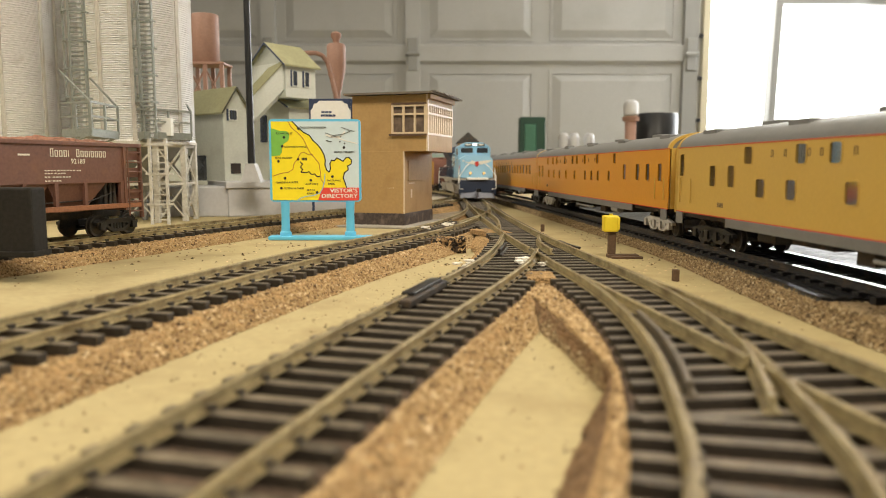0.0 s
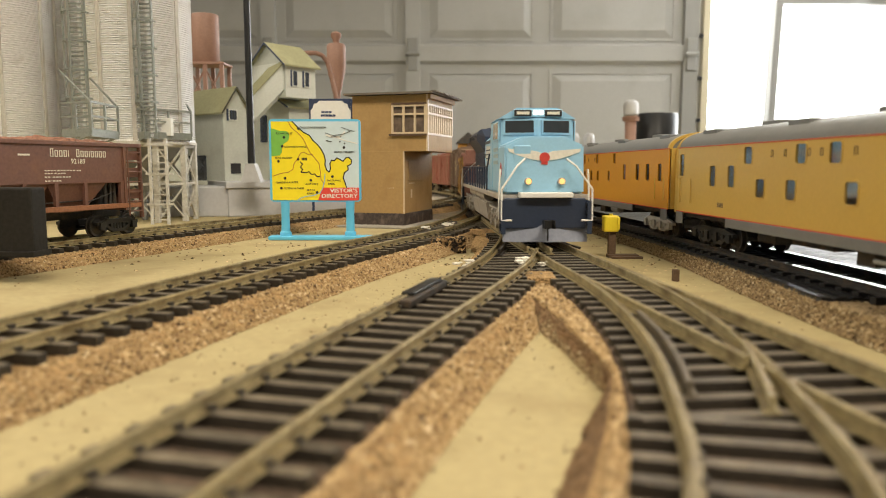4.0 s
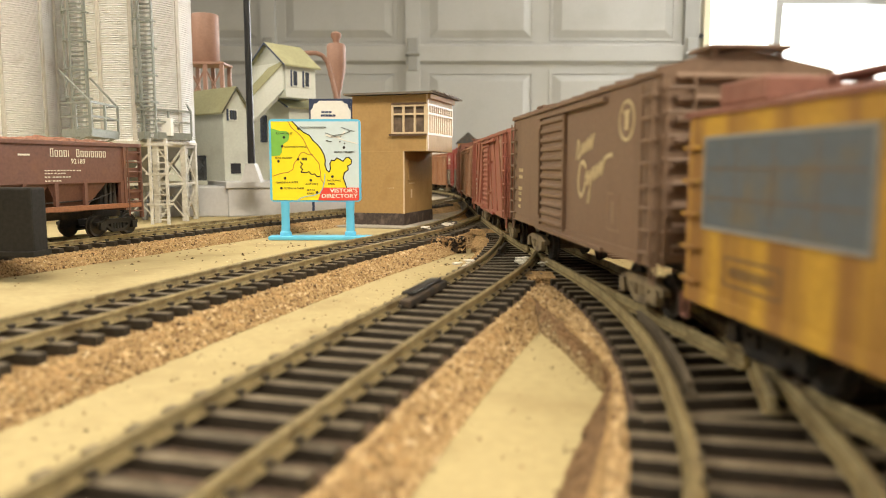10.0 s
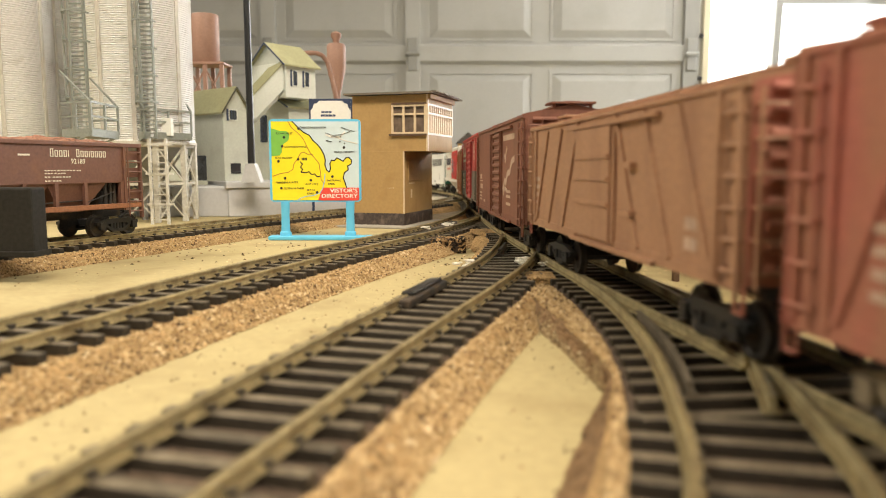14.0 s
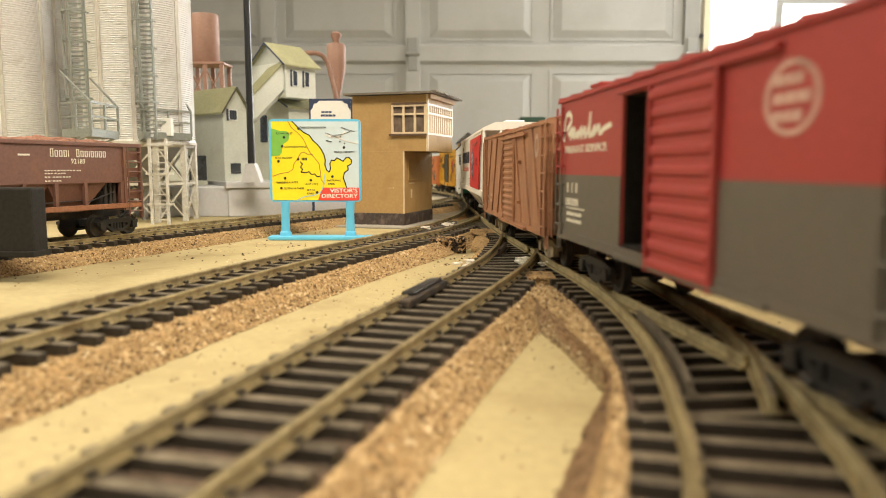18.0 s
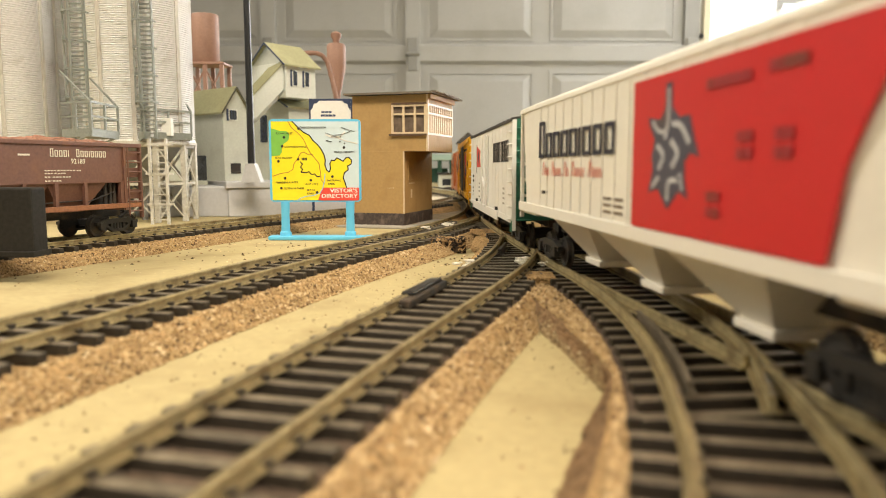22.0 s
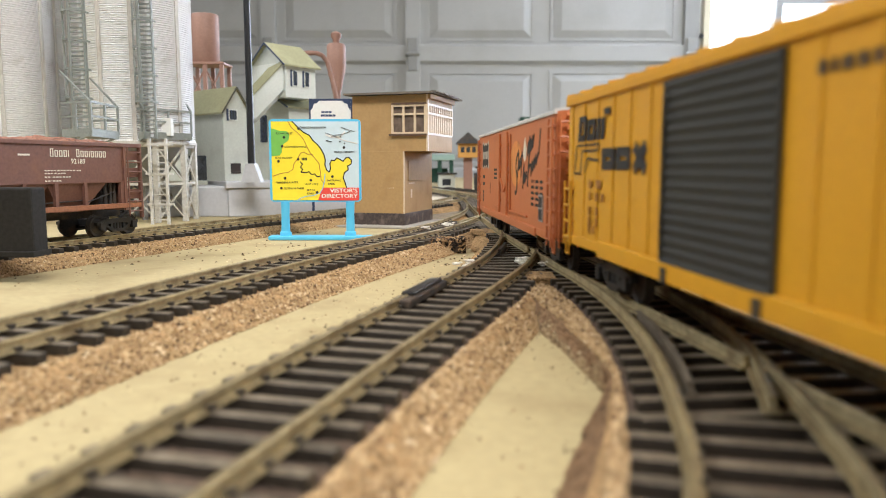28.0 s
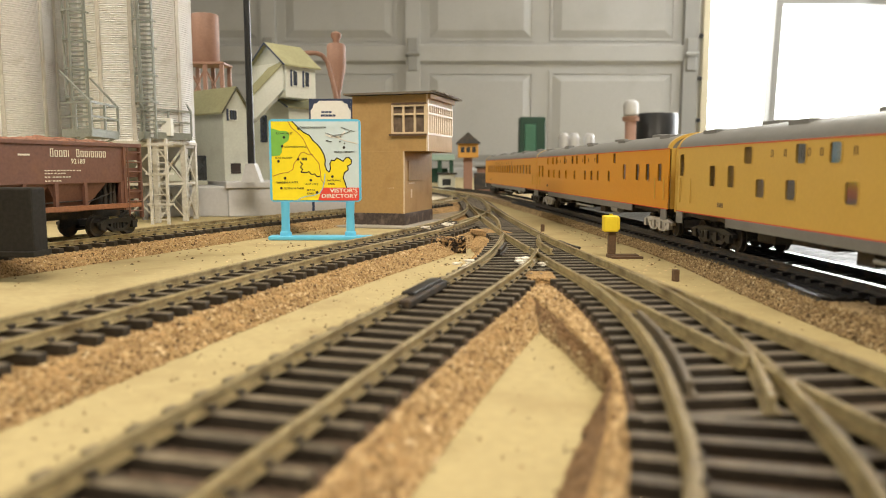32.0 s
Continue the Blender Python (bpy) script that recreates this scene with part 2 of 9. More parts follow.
garage_door = thing("garage_door", at(0, BACK_Y - 20), "grey-white sectional garage door with pressed panels", "garage door", kind="structure")
for row, z0 in enumerate((-972, -547, -7, 533)):
    z1 = (-551, -11, 529, 1178)[row]
    bm = bmesh.new()
    box(bm, -1555, 1105, 0, 36, z0, z1)
    part("section", bm, DOORPAINT, garage_door)
    for x0, x1 in ((-1520, -1200), (-1150, -800), (-700, -205), (-72, 402), (468, 1018)):
        zz0, zz1 = z0 + 60, min(z1 - 66, z0 + 480)
        bm = bmesh.new()
        for c, d, e, f in ((x0, x1, zz0, zz0 + 12), (x0, x1, zz1 - 12, zz1), (x0, x0 + 12, zz0 + 12, zz1 - 12), (x1 - 12, x1, zz0 + 12, zz1 - 12)):
            box(bm, c, d, -6, 0, e, f)
        outer = [bm.verts.new(v) for v in ((x0 + 14, -0.5, zz0 + 14), (x1 - 14, -0.5, zz0 + 14), (x1 - 14, -0.5, zz1 - 14), (x0 + 14, -0.5, zz1 - 14))]
        inner = [bm.verts.new(v) for v in ((x0 + 50, -15, zz0 + 44), (x1 - 50, -15, zz0 + 44), (x1 - 50, -15, zz1 - 44), (x0 + 50, -15, zz1 - 44))]
        for k in range(4):
            bm.faces.new((outer[k], outer[(k + 1) % 4], inner[(k + 1) % 4], inner[k]))
        bm.faces.new(inner)
        part("panel", bm, DOORPAINT, garage_door)
    bm = bmesh.new()
    prism(bm, [(0, z1 - 36), (-26, z1 - 24), (-26, z1 + 40), (-20, z1 + 46), (0, z1 + 50)], "x", -1555, 1105)
    part("strut", bm, DOORPAINT, garage_door)
for x in (-760, -132, 1080):
    bm = bmesh.new()
    box(bm, x - 32, x + 32, -34, -26, -960, 1170)
    box(bm, x - 32, x - 26, -26, 0, -960, 1170)
    box(bm, x + 26, x + 32, -26, 0, -960, 1170)
    part("stile", bm, STEEL if x > 1000 else DOORPAINT, garage_door)
    for z in (-549, -9, 531):
        hinge = part("hinge", block(x - 22, x + 22, -44, -34, z - 70, z + 70, 4), STEEL, garage_door, "worn grey steel hinge plate")
        bm = bmesh.new()
        rod(bm, (x - 30, -48, z), (x + 30, -48, z), 9, 10)
        part("pin", bm, STEEL, hinge)
for z in (60, 240, 420, 600):
    part("bolt", block(1112, 1130, -40, -22, z, z + 18, 3), BLACK, garage_door)

# ---- the layout table ----
solid("layout_board", block(-1000, 1000, -260, 3120, -18, 0), BOARD, at(0, 0), "cream painted plywood layout board with crumbs", "board", kind="structure")
bm = bmesh.new()
for x in (-940, 940):
    for y in (-200, 1430, 3060):
        box(bm, x - 35, x + 35, y - 35, y + 35, FLOOR_Z, -18)
solid("table_frame", bm, material("plain_pine", (0.42, 0.28, 0.14), 0.7, grain=4, vary=0.15), at(0, 0), "plain pine legs under the layout", "table", kind="structure")


# ---- tracks ----
ZR = 9.7
TIE_TOP = 7.2
CORK_TOP = 4.9


class Line:
    """A smooth centre line through a few plan points, walked by length."""
    def __init__(self, pts):
        ys = np.array(pts, float)
        d = np.concatenate([[0], np.cumsum(np.hypot(*np.diff(ys, axis=0).T))])
        m = np.gradient(ys, d, axis=0)
        out = []
        for i in range(len(ys) - 1):
            h = d[i + 1] - d[i]
            for t in np.arange(0, 1, 2.0 / h):
                out.append((2 * t**3 - 3 * t**2 + 1) * ys[i] + (t**3 - 2 * t**2 + t) * h * m[i] + (-2 * t**3 + 3 * t**2) * ys[i + 1] + (t**3 - t**2) * h * m[i + 1])
        out.append(ys[-1])
        self.p = np.array(out)
        self.s = np.concatenate([[0], np.cumsum(np.hypot(*np.diff(self.p, axis=0).T))])
        self.length = self.s[-1]

    def at(self, s):
        a = np.array([np.interp(s, self.s, self.p[:, 0]), np.interp(s, self.s, self.p[:, 1])])
        lo, hi = max(s - 2, 0), min(s + 2, self.length)
        d = np.array([np.interp(hi, self.s, self.p[:, k]) - np.interp(lo, self.s, self.p[:, k]) for k in (0, 1)])
        return a, d / np.hypot(*d)

    def find(self, y):
        """The length at which the line passes the plan's y."""
        return float(np.interp(y, self.p[:, 1], self.s)) if self.p[-1, 1] > self.p[0, 1] else self.length - float(np.interp(y, self.p[::-1, 1], self.length - self.s[::-1]))


def sweep(line, s0, s1, step, profile, wobble=0.0, closed=True):
    """Carries a cross profile (side, height) along a line."""
    bm = bmesh.new()
    rings = []
    n = max(2, int((s1 - s0) / step) + 1)
    for k in range(n):
        s = s0 + (s1 - s0) * k / (n - 1)
        p, d = line.at(s)
        side = np.array([d[1], -d[0]])
        ring = []
        for a, z in (profile(p, side) if callable(profile) else profile):
            x, y = p + side * a
            if wobble:
                v = noise.noise_vector(Vector((x, y, z)) * 0.16) * wobble + noise.noise_vector(Vector((x, y, z)) * 0.8) * wobble * 0.9
                x, y, z = x + v.x, y + v.y, max(0.02, z + v.z * 0.6)
            ring.append(bm.verts.new((x, y, z)))
        rings.append(ring)
    m = len(rings[0])
    for k in range(n - 1):
        for i in range(m if closed else m - 1):
            j = (i + 1) % m
            bm.faces.new((rings[k][i], rings[k][j], rings[k + 1][j], rings[k + 1][i]))
    if closed:
        bm.faces.new(rings[0])
        bm.faces.new(rings[-1][::-1])
    return bm


def rail_profile(offset):
    zb = TIE_TOP
    return [(offset + a, zb + z) for a, z in ((-1.25, 0), (1.25, 0), (1.2, 0.35), (0.35, 0.6), (0.32, 1.6), (0.58, 1.8), (0.58, 2.4), (0.45, 2.5), (-0.45, 2.5), (-0.58, 2.4), (-0.58, 1.8), (-0.32, 1.6), (-0.35, 0.6), (-1.2, 0.35))]


GAUGE = 8.65
LINES = {
    "A": Line([(-140, -60), (-112, 50), (-98, 100), (-87, 140), (-76, 182), (-60, 237), (-40, 296), (-14, 366), (8, 445), (24, 540), (30, 640), (31.5, 700)]),
    "B": Line([(-60, -60), (-46, 10), (-33, 68), (-24, 101), (-15.5, 131), (-6.5, 160), (8, 205), (21, 250), (30, 295), (37.5, 350)]),
    "C": Line([(-45, -60), (-5, 0), (20, 40), (34.5, 70), (41.5, 99), (47, 132), (50, 175), (49, 215), (46.5, 245), (43, 300)]),
    "D": Line([(103.8, -300), (72.4, 0), (60.4, 115.5), (48, 234), (39, 349), (36.4, 409), (33, 512), (31.8, 612), (31.4, 724), (29, 800), (20, 900), (0, 1000), (-30, 1100), (-62, 1220), (-85, 1400), (-110, 1700), (-135, 2100), (-185, 2900), (-196, 3080)]),
    "E": Line([(157, -250), (117.5, 313), (97.5, 598), (84, 760), (70, 900), (48, 1020), (20, 1120), (-10, 1240)]),
    "F": Line([(-240, 100), (-216, 210), (-187, 280), (-163, 345), (-139, 410), (-112, 475), (-82, 540), (-45, 610), (-8, 690), (14, 780), (22, 860)]),
}
TIE_MESHES = {}


def tie_mesh(length, mat):
    key = (round(length), mat.name)
    if key not in TIE_MESHES:
        bm = block(-length / 2, length / 2, -1.28, 1.28, CORK_TOP + 0.1, TIE_TOP, 0.22)
        for a in (-GAUGE, GAUGE) if length < 32 else ():
            for side in (1.1,):
                box(bm, a + side * 0.85 - 0.4, a + side * 0.85 + 0.4, -0.8, 0.8, TIE_TOP - 0.05, TIE_TOP + 0.95)
        me = mesh_of(bm, "tie", mat)
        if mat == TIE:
            # side faces get a darker colour that stands for their shade
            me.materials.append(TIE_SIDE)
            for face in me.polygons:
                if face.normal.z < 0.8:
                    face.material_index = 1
        TIE_MESHES[key] = me
    return TIE_MESHES[key]


def lay_ties(track, line, s0, s1, mat, spacing=7.7, length=30.0, shift=0.0, grow=None):
    s = s0
    while s < s1:
        p, d = line.at(s)
        ln, sh = length, shift
        if grow:
            ln, sh = grow(p[1])
        ob = new("tie", tie_mesh(ln, mat))
        ob.parent = track
        side = np.array([d[1], -d[0]])
        q = p + side * sh
        ob.matrix_basis = at(q[0], q[1], random.uniform(-0.08, 0.05), math.degrees(math.atan2(side[1], side[0])) + random.uniform(-0.8, 0.8))
        s += spacing * random.uniform(0.97, 1.03)


def tarnish(ob):
    """The running surface of a khaki rail is browner than its web."""
    if ob.data.materials[0] == RAIL:
        ob.data.materials.append(RAIL_TOP)
        for face in ob.data.polygons:
            if face.normal.z > 0.8:
                face.material_index = 1
    return ob


def lay_rail(track, line, side, s0, s1, mat=None, step=6.0):
    bm = sweep(line, s0, s1, step, rail_profile(side * GAUGE))
    return tarnish(part("rail", bm, mat or RAIL, track, smooth=False))


def roadbed(name, line, s0, s1, mat, label, half_top=17, half_bottom=24, top=CORK_TOP, step=1.5):
    t, b = half_top, half_bottom
    k = 7
    prof = [(-b, -0.3)] + [(-b + (b - t) * i / k, top * i / k) for i in range(k + 1)] + [(-t + 2 * t * i / 16, top) for i in range(1, 16)] + [(t + (b - t) * i / k, top * (1 - i / k)) for i in range(k + 1)] + [(b, -0.3)]
    bm = sweep(line, s0, s1, step, prof, wobble=0.75)
    return solid(name, bm, mat, at(0, 0), label, "roadbed", "cork roadbeds", kind="structure")


for key, s0, s1, mat in (("A", 0, 660, CORK), ("B", 0, LINES["B"].find(335), CORK), ("D", 0, 900, CORK), ("F", 0, 740, CORK)):
    ln = LINES[key]
    roadbed("cork_roadbed", ln, s0, min(s1, ln.length), mat, "crumbly brown cork roadbed under the track", half_top=15.5 if key == "C" else 17, half_bottom={"B": 22, "C": 20}.get(key, 24), step=1.4 if key in "ABC" else 2.2, top=CORK_TOP - {"A": 0.02, "B": 0.05, "C": 0.08, "D": 0.0, "E": 0.03, "F": 0.06}[key])

# the siding's cork and its black mat, cut by hand along one edge
SIDE_Y = (-250, 170, 200, 240, 312, 372, 1300)
SIDE_FOOT = (30, 29.5, 28, 25, 17.2, 14.2, 14.0)
SIDE_MAT = (27, 26, 23.5, 18.5, 14.6, 13.0, 12.8)


def siding_cork(p, side):
    f, m = (float(np.interp(p[1], SIDE_Y, e)) for e in (SIDE_FOOT, SIDE_MAT))
    m -= 1.2
    return [(-f, -0.3)] + [(-f + (f - m) * i / 6, CORK_TOP * i / 6) for i in range(7)] + [(-m + (m + 17) * i / 14, CORK_TOP) for i in range(1, 15)] + [(24, 0.0), (24, -0.3)]


def siding_mat(p, side):
    m = float(np.interp(p[1], SIDE_Y, SIDE_MAT))
    ridges = []
    for i in range(9):
        a = -m + (m + 18) * i / 9
        step = (m + 18) / 9
        ridges += [(a + 0.3, CORK_TOP + 1.3), (a + step * 0.62, CORK_TOP + 1.3), (a + step * 0.7, CORK_TOP + 0.9), (a + step * 0.95, CORK_TOP + 0.9)]
    return [(140, 0.05), (25, 0.05), (18, CORK_TOP - 0.2), (-m, CORK_TOP - 0.2)] + ridges + [(18, CORK_TOP + 1.2), (22, 3.2), (26, 3.4), (30, 1.4), (34, 2.6), (38, 1.2)] + [(40 + 6 * i, 1.0 + 1.5 * (i % 2)) for i in range(1, 17)] + [(140, 1.0)]


solid("cork_roadbed", sweep(LINES["E"], LINES["E"].find(-200), LINES["E"].find(1150), 2.2, siding_cork, wobble=0.75), CORK_GREY, at(0, 0), "grey-tan crumbly cork roadbed under the siding", "roadbed", "cork roadbeds", kind="structure")

# the cork under the curve, cut by hand: its left top and bottom edges over the plan's y
CUT_Y = (-60, 60, 77, 98, 118, 130, 163, 186, 217, 300)
CUT_TOP = (-60, 12, 16.6, 22.6, 28.0, 30.7, 29.4, 27.6, 25.6, 22)
CUT_FOOT = (-66, 7.5, 12.2, 18.4, 24.8, 30.2, 27.8, 24.8, 22.0, 18)


def cut_cork(p, side):
    top, foot = [(float(np.interp(p[1] + 4, CUT_Y, e)) - p[0]) / side[0] for e in (CUT_TOP, CUT_FOOT)]
    zt = CORK_TOP - 0.08
    return [(foot, -0.3)] + [(foot + (top - foot) * i / 5, zt * i / 5) for i in range(6)] + [(top + (17 - top) * i / 16, zt) for i in range(1, 17)] + [(24, 0.0), (24, -0.3)]


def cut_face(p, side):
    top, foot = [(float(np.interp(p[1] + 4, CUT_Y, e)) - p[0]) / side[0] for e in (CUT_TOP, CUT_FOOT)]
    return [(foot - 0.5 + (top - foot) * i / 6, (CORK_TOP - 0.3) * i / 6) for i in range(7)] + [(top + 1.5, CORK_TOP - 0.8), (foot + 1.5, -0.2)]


solid("cork_roadbed", sweep(LINES["C"], 0, LINES["C"].find(270), 1.4, cut_cork, wobble=0.5), CORK, at(0, 0), "crumbly brown cork roadbed under the curve", "roadbed", "cork roadbeds", kind="structure")
# strip over the cut slope, its shade put into a darker colour
solid("shaded_cork_edge", sweep(LINES["C"], 20, LINES["C"].find(212), 1.4, cut_face, wobble=0.55), CORK_DARK, at(0, 0), "rough cut edge of the cork roadbed, coloured dark for its shade", "roadbed", "cork roadbeds", kind="structure")

track_a = thing("track", at(0, 0), "model railway track with dark ties on cork", "track", "tracks", "structure")
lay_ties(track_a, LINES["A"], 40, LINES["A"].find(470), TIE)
for sd in (-1, 1):
    lay_rail(track_a, LINES["A"], sd, 0, LINES["A"].length - (0 if sd > 0 else 40))

track_b = thing("track", at(0, 0), "tarnished track leading into a turnout", "track", "tracks", "structure")
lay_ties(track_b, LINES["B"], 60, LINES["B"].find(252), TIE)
lay_rail(track_b, LINES["B"], -1, 0, LINES["B"].length)
lay_rail(track_b, LINES["B"], 1, 0, LINES["B"].find(288))

# added strips whose dark colour stands for shade between the ties
for key, y0, y1 in (("B", 20, 330), ("C", 20, 300), ("D", 20, 760)):
    ln = LINES[key]
    dz = {"B": 0.0, "C": 0.06, "D": 0.12}[key]
    solid("track_mat", sweep(ln, ln.find(y0), ln.find(y1), 4, [(-15.3, CORK_TOP - 0.6), (15.3, CORK_TOP - 0.6), (14.6, CORK_TOP + 0.5 + dz), (-14.6, CORK_TOP + 0.5 + dz)]), BED, at(0, 0), "dark strip between the ties, coloured for the shade there", "ballast", "track beds", kind="structure")

track_c = thing("track", at(0, 0), "curved tarnished track leaving a turnout", "track", "tracks", "structure")
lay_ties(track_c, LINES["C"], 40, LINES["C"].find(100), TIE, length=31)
lay_rail(track_c, LINES["C"], -1, 0, LINES["C"].find(288), step=4)
lay_rail(track_c, LINES["C"], 1, 0, LINES["C"].find(236), step=4)

track_d = thing("track", at(0, 0), "main track with dark ties through two turnouts", "track", "tracks", "structure")


def turnout_ties(y):
    if 100 < y < 232:
        left = float(np.interp(y, LINES["C"].p[:, 1], LINES["C"].p[:, 0])) - 15
        right = float(np.interp(y, LINES["D"].p[:, 1], LINES["D"].p[:, 0])) + 15
    elif 252 < y < 345:
        left = float(np.interp(y, LINES["B"].p[:, 1], LINES["B"].p[:, 0])) - 15
        right = float(np.interp(y, LINES["D"].p[:, 1], LINES["D"].p[:, 0])) + 15
    else:
        return 30.0, 0.0
    c = float(np.interp(y, LINES["D"].p[:, 1], LINES["D"].p[:, 0]))
    return right - left, (left + right) / 2 - c


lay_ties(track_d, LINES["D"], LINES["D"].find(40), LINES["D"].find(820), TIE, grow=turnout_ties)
lay_rail(track_d, LINES["D"], -1, LINES["D"].find(-200), LINES["D"].find(116))
lay_rail(track_d, LINES["D"], -1, LINES["D"].find(121), LINES["D"].find(215))
lay_rail(track_d, LINES["D"], -1, LINES["D"].find(292), LINES["D"].find(900))
lay_rail(track_d, LINES["D"], 1, LINES["D"].find(-200), LINES["D"].find(900))
far_track = thing("track", at(0, 0), "far main track out to the end of the layout", "track", "tracks", "structure")
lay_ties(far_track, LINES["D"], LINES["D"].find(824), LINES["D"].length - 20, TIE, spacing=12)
for sd in (-1, 1):
    lay_rail(far_track, LINES["D"], sd, LINES["D"].find(900), LINES["D"].length, step=20)

track_e = thing("track", at(0, 0), "black siding track with polished rails", "track", "tracks", "structure")
lay_ties(track_e, LINES["E"], 150, 900, TIE_BLACK, length=24.0)
for sd in (-1, 1):
    ob = lay_rail(track_e, LINES["E"], sd, 0, LINES["E"].length, DARK, step=10)
    ob.data.materials.append(RAIL_BRIGHT)
    for face in ob.data.polygons:
        if face.normal.z > 0.8 and face.center.z > (ZR - 0.5) * MM:
            face.material_index = 1

track_f = thing("track", at(0, 0), "yard track with dark ties beside the silos", "track", "tracks", "structure")
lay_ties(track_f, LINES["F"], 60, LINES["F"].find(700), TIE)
for sd in (-1, 1):
    lay_rail(track_f, LINES["F"], sd, 0, LINES["F"].length)


def short_rail(track, name, pts, mat=None):
    """A guard or wing rail along a few plan points."""
    line = Line(pts)
    return tarnish(part(name, sweep(line, 0, line.length, 4.0, rail_profile(0)), mat or RAIL, track))


short_rail(track_c, "wing_rail", [(56.5, 140), (54.5, 128), (50, 112), (45.6, 97.8)])
short_rail(track_d, "guard_rail", [(51.0, 318), (52.2, 304), (54.6, 290)], TIE_SIDE)
short_rail(track_b, "guard_rail", [(21.8, 281), (24.5, 296), (26.6, 308)], TIE_SIDE)
short_rail(track_d, "wing_rail", [(45.5, 345), (42.2, 318), (41.8, 300), (42.5, 284)])
short_rail(track_c, "guard_rail", [(43.6, 160), (42.2, 138), (39.4, 119), (36.6, 105)], TIE)
# far crossover of the throat
short_rail(track_a, "switch_rail", [(9, 430), (22, 480), (34, 540), (39, 610)])
short_rail(track_a, "switch_rail", [(25, 600), (28, 560), (33, 500), (33.5, 440), (31, 400)])

# black strip under the siding's ties
solid("track_mat", sweep(LINES["E"], LINES["E"].find(196), LINES["E"].find(760), 8, siding_mat), material("glossy_black_plastic", (0.012, 0.012, 0.013), 0.45, grain=5, vary=0.2, bump=0.4), at(0, 0), "glossy black ribbed mat under the siding", "track mat", kind="structure")

# ---- rolling stock: x forward, y to the left, z from the rail's top ----
SHARED = {}


def shared(key, build, mat, smooth=False):
    k = (key, mat.name)
    if k not in SHARED:
        SHARED[k] = mesh_of(build(), key, mat, smooth)
    return SHARED[k]


def put(name, me, parent, m, label=""):
    ob = new(name, me)
    ob.parent = parent
    ob.matrix_basis = m
    if label:
        tagged(ob, label)
    return ob


def wheel_shape():
    bm = bmesh.new()
    lathe(bm, [(1.2, 2.0), (1.2, 1.55), (3.6, 1.2), (4.1, 1.55), (4.75, 1.5), (4.85, 0.1), (5.45, 0.0), (5.45, -0.45), (3.9, -0.5), (1.3, -0.7)], 20)
    bmesh.ops.rotate(bm, verts=bm.verts[:], cent=(0, 0, 0), matrix=Euler((radians(90), 0, 0)).to_matrix())
    return bm


def sideframe_shape():
    bm = bmesh.new()
    for y in (-11.4, 11.4):
        w = 0.9
        def slab(outline):
            prism(bm, outline, "y", y - w, y + w)
        slab([(-12.4, 6.6), (-12.4, 5.2), (-8, 4.9), (-4.2, 6.0), (4.2, 6.0), (8, 4.9), (12.4, 5.2), (12.4, 6.6), (6, 8.0), (-6, 8.0)])
        slab([(-8.2, 5.2), (-3.4, 1.9), (3.4, 1.9), (8.2, 5.2), (6.6, 5.5), (3.0, 3.3), (-3.0, 3.3), (-6.6, 5.5)])
        slab([(-4.4, 6.1), (-4.4, 3.0), (-3.1, 3.0), (-3.1, 6.1)])
        slab([(4.4, 6.1), (3.1, 6.1), (3.1, 3.0), (4.4, 3.0)])
        for x in (-9.6, 9.6):
            o = -1 if y < 0 else 1
            box(bm, x - 1.5, x + 1.5, min(y, y + 1.7 * o), max(y, y + 1.7 * o), 3.2, 6.4)
        for x in (-1.7, 0, 1.7):
            rod(bm, (x, y, 3.2), (x, y, 6.1), 0.75, 8)
    box(bm, -3, 3, -10.6, 10.6, 4.4, 7.2)
    for x in (-4.9, 4.9):
        box(bm, x - 0.6, x + 0.6, -9.4, 9.4, 3.4, 4.6)
    return bm


def coupler_shape():
    bm = bmesh.new()
    box(bm, -8, 3.5, -1.1, 1.1, 8.2, 10.2)
    prism(bm, [(3.2, -2.2), (6.8, -2.0), (7.2, 0.2), (5.0, 0.4), (4.9, 1.2), (6.4, 2.0), (5.6, 2.6), (3.2, 2.2)], "z", 7.6, 10.8)
    box(bm, 2.4, 2.9, -0.3, 0.3, 2.5, 8)
    return bm


def add_trucks(car, half, mat, wheelmat=None):
    for x in (-half, half):
        tr = put("truck", shared("truck", sideframe_shape, mat), car, at(x, 0, 0))
        for wx in (-9.6, 9.6):
            for sd in (-1, 1):
                m = pose(wx * MM, sd * 8.0 * MM, 4.85 * MM, 0, 0, 180 if sd > 0 else 0)
                put("wheel", shared("wheel", wheel_shape, wheelmat or DARK, True), tr, m)


def add_couplers(car, half):
    for sd in (-1, 1):
        put("coupler", shared("coupler", coupler_shape, BLACK), car, at(sd * half, 0, 0, 0 if sd > 0 else 180))


def ladder(name, car, mat, x0, x1, y, z0, z1, rungs, end=False, out=-1.0, stiles=True, label=""):
    """A ladder on a side wall (x0..x1 at y) or, with end, on an end wall (y-range x0..x1 at x = y)."""
    bm = bmesh.new()
    def bar(a, b, r):
        if end:
            a, b = (a[1], a[0], a[2]), (b[1], b[0], b[2])
        rod(bm, a, b, r, 6)
    yo = y + out
    if stiles:
        for x in (x0, x1):
            bar((x, yo, z0), (x, yo, z1), 0.33)
    for i in range(rungs):
        z = z0 + (z1 - z0) * (i + 0.5) / rungs
        bar((x0, yo, z), (x1, yo, z), 0.36)
        for x in (x0, x1):
            bar((x, yo, z), (x, y, z), 0.3)
    return part(name, bm, mat, car, label)


